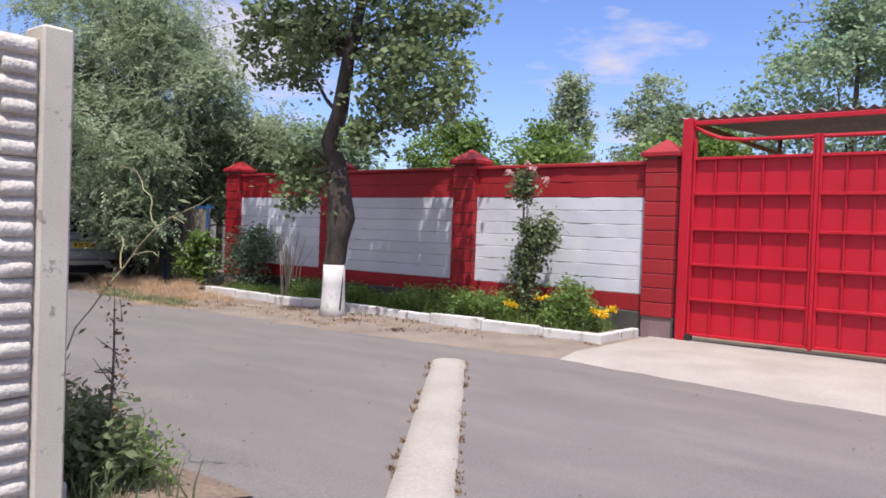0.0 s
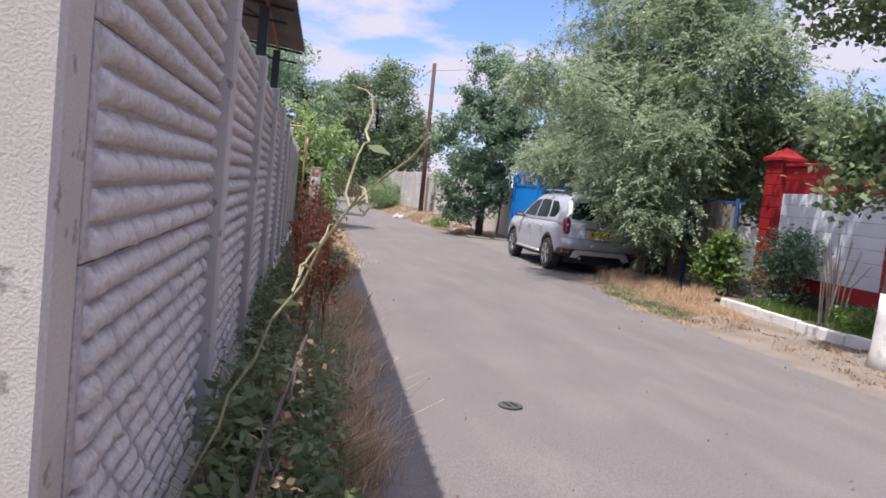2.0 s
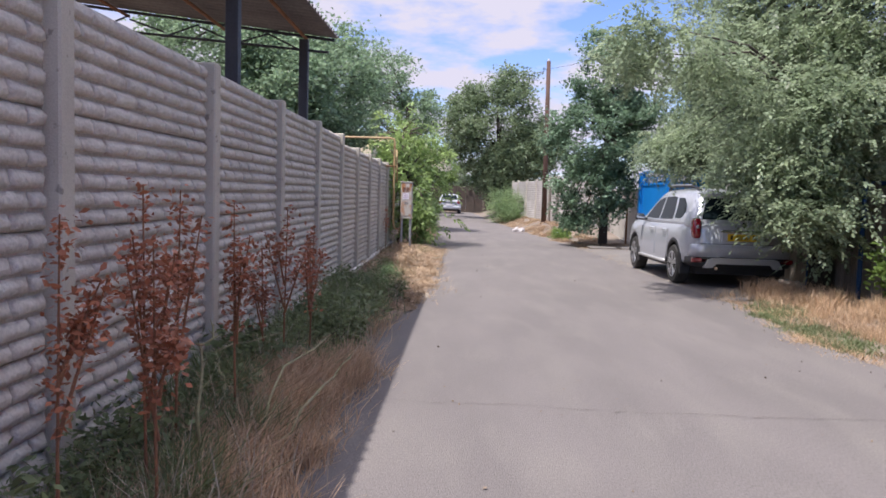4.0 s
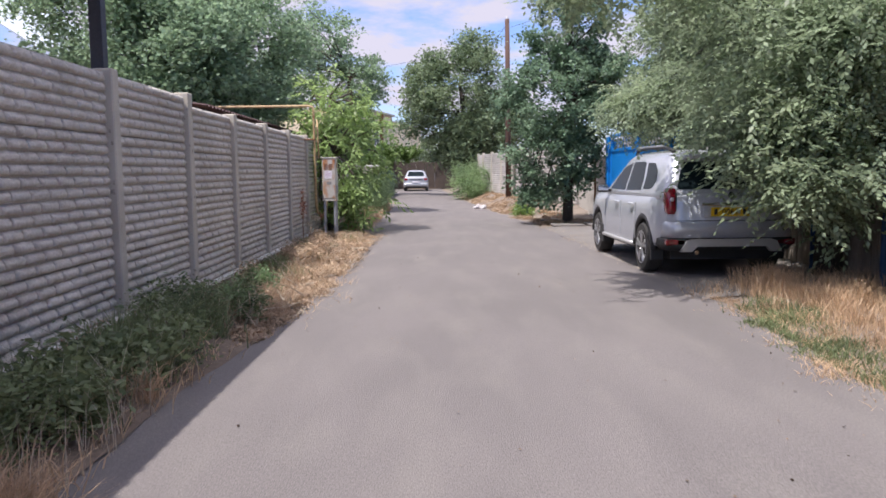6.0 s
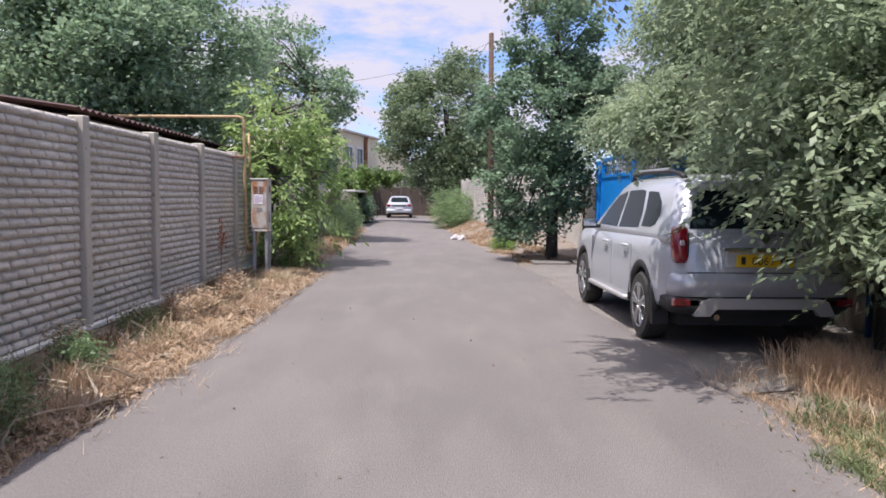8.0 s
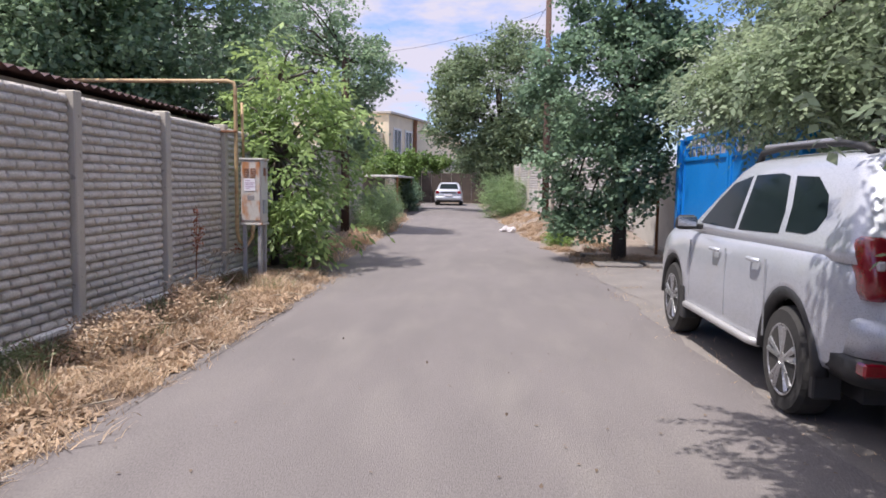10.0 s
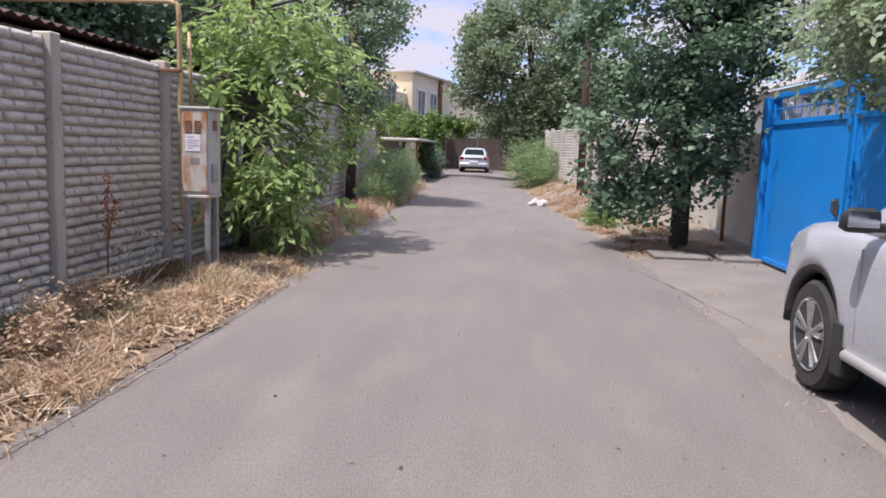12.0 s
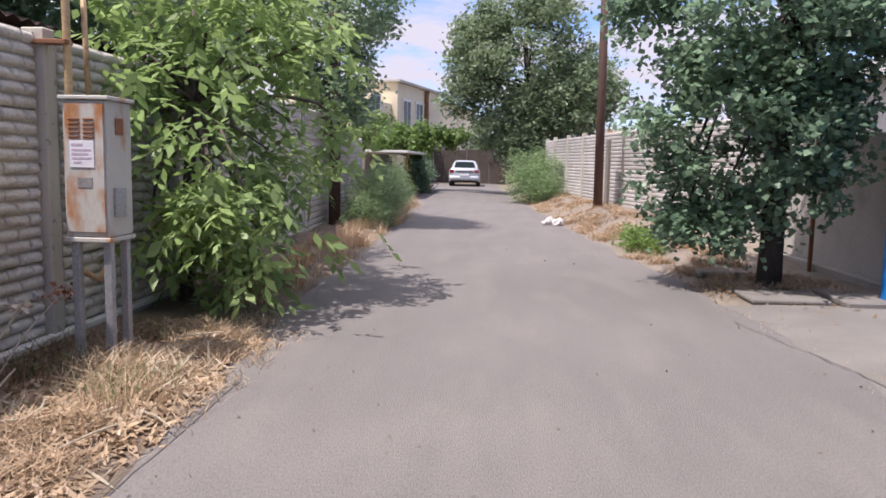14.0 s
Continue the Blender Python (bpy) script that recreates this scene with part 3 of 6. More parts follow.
fence = thing("concrete_fence", (-3.4, 1.5, 0), "grey precast concrete fence with rock-faced brick panels and slim posts", "fence")
POSTS = [-5.42, -7.44, -9.45, -11.47, -13.45, -15.37, -17.22, -19.1, -21.0, -22.93, -24.9]


def to_fence(ob, m):
    ob.parent = fence
    ob.matrix_local = Matrix.Translation((3.4, -1.5, 0)) @ m
    return ob


def bay(m, width, z0, seed, single):
    """Four stacked panels; m puts x along the bay and y out of its face."""
    rng = random.Random(seed)
    joined_v, joined_f = [], []
    for k in range(4):
        pz = z0 + 0.5 * k
        pan = part("panel", box(0, width, -0.045, 0.0, 0.002, 0.498, 0.004), M_SLAB)
        to_fence(pan, m @ Matrix.Translation((0, 0, pz)))
        for s, z, half, wide in courses(width, seed * 7 + k):
            spin = rng.random() < 0.5
            if single:
                o = new("brick", rng.choice(HALF_ME if half else FULL_ME))
                o.parent = pan
                o.matrix_local = Matrix.Translation((s, 0, z)) @ Matrix.Diagonal((wide, 1, 1, 1))
            else:
                v, f = rng.choice(HALF if half else FULL)
                b = len(joined_v)
                sx = -1 if spin else 1
                joined_v += [(s + sx * x, y, pz + z + zz) for x, y, zz in v]
                joined_f += [tuple(b + i for i in (q[::-1] if spin else q)) for q in f]
    if joined_v:
        me = bpy.data.meshes.new("brickwork")
        me.from_pydata(joined_v, [], joined_f)
        me.polygons.foreach_set("use_smooth", [True] * len(me.polygons))
        me.materials.append(M_CONC)
        to_fence(tagged(new("brickwork", me), kind="stuff"), m)


def post_mesh(w, d, h):
    own = box(-w / 2, w / 2, -d, 0.072, 0, h, 0.010)
    return own


def post(m, h, w=0.125):
    to_fence(part("post", post_mesh(w, 0.09, h), M_POST), m)


# the return along the side way, with its broad corner post
SIDE = pose(-3.33, 1.42, 0, 0, 0, -90)
bay(SIDE, 0.445, 0.14, 3, True)
to_fence(part("post", box(-0.135, 0.0, -0.15, 0.03, 0, 2.2, 0.012), M_POST), pose(-3.33, 1.42, 0, 0, 0, -90) @ Matrix.Translation((0, 0, 0)))
to_fence(part("post", box(0.45, 0.56, -0.10, 0.03, 0, 2.16, 0.012), M_POST), SIDE)
prev = -3.42
for i, x in enumerate(POSTS):
    z0 = 0.2 if x > -15.5 else 0.11
    ang = math.degrees(math.atan(-0.0105))
    m = Matrix.Translation((x + 0.055, fence_y(x), 0)) @ pose(0, 0, 0, 0, 0, ang)
    bay(m, prev - x - 0.11, z0, 40 + i, i == 0)
    post(Matrix.Translation((x, fence_y(x), 0)) @ pose(0, 0, 0, 0, 0, ang), z0 + 2.03)
    to_fence(part("footing", box(-0.05, prev - x - 0.07, -0.1, 0.075 + 0.01 * (i % 3), -0.05, z0 - 0.004 * (i % 2), 0.02, seg=2), M_FOOT), m)
    # white strip stands in for the sunlit line along the fence foot
    if x < -13:
        to_fence(part("footing_ledge", box(-0.05, prev - x - 0.07, 0.03, 0.10, z0 - 0.035, z0 + 0.012, 0.008), M_WHITETRIM), m)
    prev = x

# ---- red and white block wall ----
WALL_Y = 10.2
BEDZ = 0.10
red_wall = thing("block_wall", (-4.26, WALL_Y, 0), "red-painted block wall with white fields, piers and pointed caps", "wall")


def on_wall(ob, m=Matrix()):
    ob.parent = red_wall
    ob.matrix_local = Matrix.Translation((4.26, -WALL_Y, 0)) @ m
    return ob


def course_mesh(w, h, d, mat, seed):
    """One painted-over course: a long block with an uneven face, its lower edge worn, the upright joints filled with paint."""
    own = bmesh.new()
    n = 42
    rows = []
    for i in range(n + 1):
        x = -w / 2 + w * i / n
        lo = -h / 2 + 0.006 * noise.noise((x * 6, seed, 0)) + 0.004 * noise.noise((x * 23, seed, 4))
        hi = h / 2 + 0.005 * noise.noise((x * 5, seed, 9))
        f = 0.010 * noise.noise((x * 3.1, seed, 2)) + 0.003 * noise.noise((x * 17, seed, 7))
        rows.append([own.verts.new(p) for p in ((x, -d, lo), (x, f - 0.007, lo), (x, f, lo + 0.008), (x, f + 0.003 * noise.noise((x * 9, seed, 5)), 0), (x, f, hi - 0.007), (x, f - 0.006, hi), (x, -d, hi))])
    for a, b in zip(rows, rows[1:]):
        for k in range(7):
            own.faces.new((a[k], a[(k + 1) % 7], b[(k + 1) % 7], b[k]))
    own.faces.new(rows[0][::-1])
    own.faces.new(rows[-1])
    bmesh.ops.recalc_face_normals(own, faces=own.faces[:])
    me = bpy.data.meshes.new("course")
    own.to_mesh(me)
    own.free()
    me.materials.append(mat)
    return me


PIERS = [-4.28, -7.7, -10.98, -14.05]
ROWS_Z = [(0.38, 0.24, 0)] + [(0.62 + 0.197 * i, 0.197, 1) for i in range(7)] + [(2.0, 0.225, 0), (2.225, 0.225, 0)]
for pi, (b, a) in enumerate(zip(PIERS, PIERS[1:])):
    x0, x1 = a + 0.225, b - 0.225
    on_wall(part("wall_core", box(x0, x1, WALL_Y + 0.015, WALL_Y + 0.2, 0.05, 2.45), M_JOINT))
    on_wall(part("plinth", box(x0, x1, WALL_Y - 0.01, WALL_Y + 0.21, -0.05, 0.375, 0.01), M_IRON))
    on_wall(part("coping", box(x0, x1, WALL_Y - 0.05, WALL_Y + 0.25, 2.452, 2.51, 0.012), M_RED))
    for r, (z, h, white) in enumerate(ROWS_Z):
        me = course_mesh(x1 - x0, h - 0.004, 0.18, M_WHITE if white else M_RED, 5 * pi + r)
        on_wall(new("course", me), pose((x0 + x1) / 2, WALL_Y + 0.004 * noise.noise((x0 * 3, r, 1)), z + h / 2, 0, 0, 180))
for pi, x in enumerate(PIERS):
    pier = on_wall(part("pier", box(x - 0.215, x + 0.215, WALL_Y - 0.075, WALL_Y + 0.29, 0.0, 2.55), M_JOINT))
    for r in range(11):
        z = 0.33 + r * 0.2
        on_wall(part("block", box(x - 0.225, x + 0.225, WALL_Y - 0.10, WALL_Y + 0.3, z + 0.006, z + 0.194, 0.008), M_RED))
    on_wall(part("plinth", box(x - 0.235, x + 0.235, WALL_Y - 0.06, WALL_Y + 0.28, -0.05, 0.328, 0.01), M_IRON))
    own = box(x - 0.28, x + 0.28, WALL_Y - 0.16, WALL_Y + 0.36, 2.55, 2.63, 0.015)
    top = [own.verts.new((x + sx * 0.25, WALL_Y + 0.1 + sy * 0.23, 2.632)) for sx, sy in ((-1, -1), (1, -1), (1, 1), (-1, 1))]
    apex = own.verts.new((x, WALL_Y + 0.1, 2.82))
    for k in range(4):
        own.faces.new((top[k], top[(k + 1) % 4], apex))
    on_wall(part("cap", own, M_RED))

# ---- red gate ----
gate = thing("metal_gate", (-3.93, WALL_Y, 0.05), "bright red welded sheet-metal double gate, closed", "gate")


def in_gate(name, own, mat=M_GATERED, label=""):
    ob = part(name, own, mat, gate, label)
    ob.matrix_local = Matrix.Translation((3.93, -WALL_Y, -0.05))
    return ob


in_gate("gate_post", box(-4.0, -3.86, WALL_Y - 0.08, WALL_Y + 0.06, 0.05, 3.06, 0.008))
in_gate("gate_post", box(-0.72, -0.58, WALL_Y - 0.08, WALL_Y + 0.06, 0.05, 3.0, 0.008))
for s0, s1 in ((-3.85, -2.325), (-2.275, -0.73)):
    in_gate("sheet", box(s0, s1, WALL_Y, WALL_Y + 0.006, 0.15, 2.52, 0.001))
    in_gate("gate_leaf_frame", box(s0, s0 + 0.035, WALL_Y - 0.04, WALL_Y + 0.02, 0.12, 2.78, 0.005))
    in_gate("gate_leaf_frame", box(s1 - 0.035, s1, WALL_Y - 0.04, WALL_Y + 0.02, 0.12, 2.78, 0.005))
    for k in range(6):
        z = 0.14 + 0.475 * k
        in_gate("rail", box(s0 + 0.035, s1 - 0.035, WALL_Y - 0.062, WALL_Y - 0.002, z - 0.018, z + 0.018, 0.004))
    n = 5
    for k in range(1, n):
        x = s0 + (s1 - s0) * k / n
        for r in range(5):
            z = 0.14 + 0.475 * r
            in_gate("rib", box(x - 0.009, x + 0.009, WALL_Y - 0.04, WALL_Y - 0.002, z + 0.02, z + 0.455, 0.002))
in_gate("centre_post", box(-2.322, -2.278, WALL_Y - 0.06, WALL_Y + 0.03, 0.10, 2.78, 0.006))
in_gate("arch_bar", tube([(-3.86, WALL_Y, 2.96), (-3.7, WALL_Y, 2.86), (-3.5, WALL_Y, 2.78), (-3.2, WALL_Y, 2.75), (-0.72, WALL_Y, 2.75)], 0.025, 8))
in_gate("top_beam", box(-3.86, -0.6, WALL_Y - 0.03, WALL_Y + 0.03, 2.97, 3.03, 0.006))
in_gate("roller", lathe([(-0.03, 0.05), (0.03, 0.05)], (-3.82, WALL_Y - 0.05, 0.10), "y", 14), M_BLACKP)
tagged(part("wall_beside_gate", box(-0.57, 10, WALL_Y, WALL_Y + 0.2, -0.05, 2.5, 0.01), M_RED), "red-painted wall beyond the red gate", "wall", kind="structure")


def corrugated(x0, x1, y0, y1, z0, z1, wave=0.08, amp=0.015, along="x", n=None):
    """A corrugated sheet, with its waves counted along x (or y), rising from z0 at y0 to z1 at y1."""
    own = bmesh.new()
    n = n or int(abs((x1 - x0) if along == "x" else (y1 - y0)) / wave * 4)
    prev = None
    for i in range(n + 1):
        k = i / n
        a = amp * math.sin(k * n / 4 * 2 * math.pi)
        if along == "x":
            x = x0 + (x1 - x0) * k
            pts = [(x, y0, z0 + a), (x, y1, z1 + a), (x, y1, z1 + a - 0.006), (x, y0, z0 + a - 0.006)]
        else:
            y = y0 + (y1 - y0) * k
            z = z0 + (z1 - z0) * k
            pts = [(x0, y, z + a), (x1, y, z + a), (x1, y, z + a - 0.006), (x0, y, z + a - 0.006)]
        cur = [own.verts.new(p) for p in pts]
        if prev:
            for j in range(4):
                own.faces.new((prev[j], prev[(j + 1) % 4], cur[(j + 1) % 4], cur[j]))
        prev = cur
    bmesh.ops.recalc_face_normals(own, faces=own.faces[:])
    return own


carport = thing("carport", (-2, 12, 0), "grey corrugated carport roof on thin steel posts behind the red gate", "carport")


def in_carport(name, own, mat):
    part(name, own, mat, carport).matrix_local = Matrix.Translation((2, -12, 0))


in_carport("roof_sheet", corrugated(-4.2, 3.0, 10.45, 15.0, 3.12, 3.42, 0.15, 0.025), M_SHEET)
for x in (-4.0, -0.5, 2.8):
    in_carport("post", tube([(x, 10.6, -0.05), (x, 10.6, 3.10)], 0.04, 8), M_RUST)
    in_carport("post", tube([(x, 14.8, -0.05), (x, 14.8, 3.38)], 0.04, 8), M_RUST)
    in_carport("rafter", box(x - 0.03, x + 0.03, 10.5, 14.9, 3.03, 3.085), M_RUST)

# ---- whitewashed kerb and planted bed ----
kerb = thing("kerb", (-4.5, 8.94, 0), "whitewashed concrete kerb edging the flower bed, chipped", "kerb")
kx = -4.5
k = 0
while kx > -12.9:
    own = box(-0.93, 0, 0, 0.12, -0.03, 0.15 + 0.012 * (k % 3), 0.018, seg=2)
    for v in own.verts:
        v.co += 0.010 * Vector((0, noise.noise(v.co * 4 + Vector((k, 0, 0))), noise.noise(v.co * 5 + Vector((0, k, 0)))))
    o = part("kerbstone", own, M_KERB, kerb)
    o.matrix_local = pose(kx + 4.5, -0.017 * (-4.5 - kx) + 0.02 * noise.noise((k, 0, 0)), 0, 0, 0, 1.0)
    kx -= 0.95
    k += 1
part("kerbstone", box(-0.12, 0, 0.13, 1.16, -0.03, 0.15, 0.018, seg=2), M_KERB, kerb)
tagged(part("bed_soil", sheet(steps_of(-14, -4.63, 60), steps_of(8.99, WALL_Y, 8), lambda x, y: 0.09 + swell(x, y, 0.04)), M_SOIL, smooth=True), "dark garden soil in the kerbed bed", "soil", kind="structure")

rng = np.random.default_rng(77)
n = 700
px = rng.uniform(-30, 0, n)
py = np.array([road_lo(x) + (road_hi(x) - road_lo(x)) * rng.beta(0.45, 0.45) for x in px])
pz = np.full(n, 0.009)
tagged(quads("road_grit", leaves(rng, np.column_stack([px, py, pz]), 0.022, 0.018, 0.0, 4.0), M_SOIL), "small stones and dirt crumbs scattered on the asphalt", "grit", kind="stuff")

rng = np.random.default_rng(78)
ks = rng.uniform(0, 1, 420)
ks = ks[np.abs(np.sin(ks * 37)) > 0.55]
ss = rng.choice([-1.0, 1.0], len(ks)) * (0.19 + rng.normal(size=len(ks)) * 0.012)
tx = np.column_stack([-5.08 + 2.62 * ks + 0.806 * ss, 6.52 - 3.57 * ks + 0.592 * ss])
tagged(quads("edge_tufts", blades(rng, np.repeat(tx[::3], 5, axis=0) + rng.normal(size=(5 * len(tx[::3]), 2)) * 0.015, 0.0, 0.04, 0.006, 0.9), M_LITTER), "small dry tufts along the concrete strip", "grass", kind="stuff")


# ---- cars ----
def ring_pts(x0, x1, hw, z, r0, r1, n=6):
    """A rounded rectangle seen from above: rear corner radius r0, front r1."""
    pts = []
    for cx, cy, r, a0 in ((x1 - r1, hw - r1, r1, 0), (x0 + r0, hw - r0, r0, 90), (x0 + r0, -hw + r0, r0, 180), (x1 - r1, -hw + r1, r1, 270)):
        for i in range(n):
            a = radians(a0 + 90 * i / (n - 1))
            pts.append((cx + r * math.cos(a), cy + r * math.sin(a), z))
    return pts


def loft(rings, close_top=True, close_bottom=True):
    own = bmesh.new()
    rs = [[own.verts.new(p) for p in r] for r in rings]
    for a, b in zip(rs, rs[1:]):
        for i in range(len(a)):
            j = (i + 1) % len(a)
            own.faces.new((a[i], a[j], b[j], b[i]))
    if close_bottom:
        own.faces.new(rs[0][::-1])
    if close_top:
        own.faces.new(rs[-1])
    return own


def plate_on(poly, at_y, side, thick=0.008):
    """A thin panel on a car's flank: poly is (x, z), at_y(x, z) the flank."""
    own = bmesh.new()
    inner = [own.verts.new((x, side * (at_y(x, z) - thick), z)) for x, z in poly]
    outer = [own.verts.new((x, side * (at_y(x, z) + 0.004), z)) for x, z in poly]
    own.faces.new(outer if side < 0 else outer[::-1])
    for i in range(len(poly)):
        j = (i + 1) % len(poly)
        own.faces.new((inner[i], inner[j], outer[j], outer[i]))
    bmesh.ops.recalc_face_normals(own, faces=own.faces[:])
    return own


def wheel(parent, at, r=0.335, w=0.22, spokes=5):
    x, y, z = at
    s = 1 if y > 0 else -1
    wh = part("wheel", lathe([(-w / 2, r * 0.66), (-w / 2, r * 0.92), (-w / 2 + 0.03, r * 0.99), (0, r), (w / 2 - 0.03, r * 0.99), (w / 2, r * 0.92), (w / 2, r * 0.66)], (0, 0, 0), "y", 36), M_TYRE, parent, smooth=False)
    wh.matrix_local = pose(x, y, z)
    f = s * w / 2
    part("rim", lathe([(f - s * 0.05, r * 0.64), (f + s * 0.002, r * 0.665), (f + s * 0.004, r * 0.64), (f - s * 0.035, r * 0.58), (f - s * 0.06, 0.05)] if s > 0 else [(f - s * 0.06, 0.05), (f - s * 0.035, r * 0.58), (f + s * 0.004, r * 0.64), (f + s * 0.002, r * 0.665), (f - s * 0.05, r * 0.64)], (0, 0, 0), "y", 30), M_BLACKP, wh)
    own = lathe([(f - s * 0.035, 0.055), (f + s * 0.003, 0.05)] if s > 0 else [(f + s * 0.003, 0.05), (f - s * 0.035, 0.055)], (0, 0, 0), "y", 16)
    for k in range(spokes):
        a = 2 * math.pi * k / spokes + 0.3
        for d in (-0.10, 0.10):
            c, sn = math.cos(a), math.sin(a)
            c2, s2 = math.cos(a + d * 1.6), math.sin(a + d * 1.6)
            tube([(c * 0.04, f - s * 0.012, sn * 0.04), (c2 * r * 0.36, f - s * 0.006, s2 * r * 0.36), (c2 * r * 0.62, f - s * 0.004, s2 * r * 0.62)], [0.024, 0.020, 0.024], 6, own)
    part("spokes", own, M_ALLOY, wh)
    part("rim_edge", lathe([(f - s * 0.02, r * 0.60), (f + s * 0.006, r * 0.67), (f + s * 0.006, r * 0.645), (f - s * 0.02, r * 0.585)], (0, 0, 0), "y", 30), M_ALLOY, wh)
    return wh


def car_shell(e, half_len, stations, belt_rings, wheels, wheel_r, body_mat, sill=0.30):
    """The lower body from cross sections with open wheel arches, and the cabin from stacked rings."""
    own = bmesh.new()
    secs = []
    xs = sorted(set([round(v, 3) for v in steps_of(-half_len, half_len, 84)]))
    for x in xs:
        w = float(np.interp(x, *stations["w"]))
        top = float(np.interp(x, *stations["top"]))
        zb = float(np.interp(x, *stations["low"]))
        for wx in wheels:
            d = abs(x - wx)
            ra = wheel_r + 0.075
            if d < ra:
                zb = max(zb, wheel_r + math.sqrt(ra * ra - d * d))
        mid = min(0.66, top - 0.2)
        pts = []
        for yy, zz in ((w - 0.10, zb), (w - 0.015, zb + 0.004), (w + 0.0, zb + 0.05), (w + 0.006, max(zb + 0.08, mid)), (w - 0.008, top - 0.16), (w - 0.03, top - 0.06), (w - 0.075, top - 0.012), (w - 0.16, top + 0.004), (w * 0.5, top + 0.022), (0, top + 0.03)):
            pts.append((yy, max(zz, zb)))
        half = pts
        ring = [own.verts.new((x, y, z)) for y, z in half] + [own.verts.new((x, -y, z)) for y, z in half[-2::-1]]
        secs.append(ring)
    for a, b in zip(secs, secs[1:]):
        for i in range(len(a) - 1):
            own.faces.new((a[i], a[i + 1], b[i + 1], b[i]))
    own.faces.new(secs[0])
    own.faces.new(secs[-1][::-1])
    bmesh.ops.recalc_face_normals(own, faces=own.faces[:])
    part("body", own, body_mat, e, smooth=True)
    part("cabin", loft([ring_pts(*r) for r in belt_rings]), body_mat, e, smooth=True)
    w0 = float(np.interp(0, *stations["w"]))
    under = box(-half_len + 0.25, half_len - 0.3, -w0 + 0.22, w0 - 0.22, 0.22, 0.75)
    part("underbody", under, M_BLACKP, e)


def flank(belt_rings):
    zs = [r[3] for r in belt_rings]
    hs = [r[2] for r in belt_rings]
    return lambda x, z: float(np.interp(z, zs, hs))


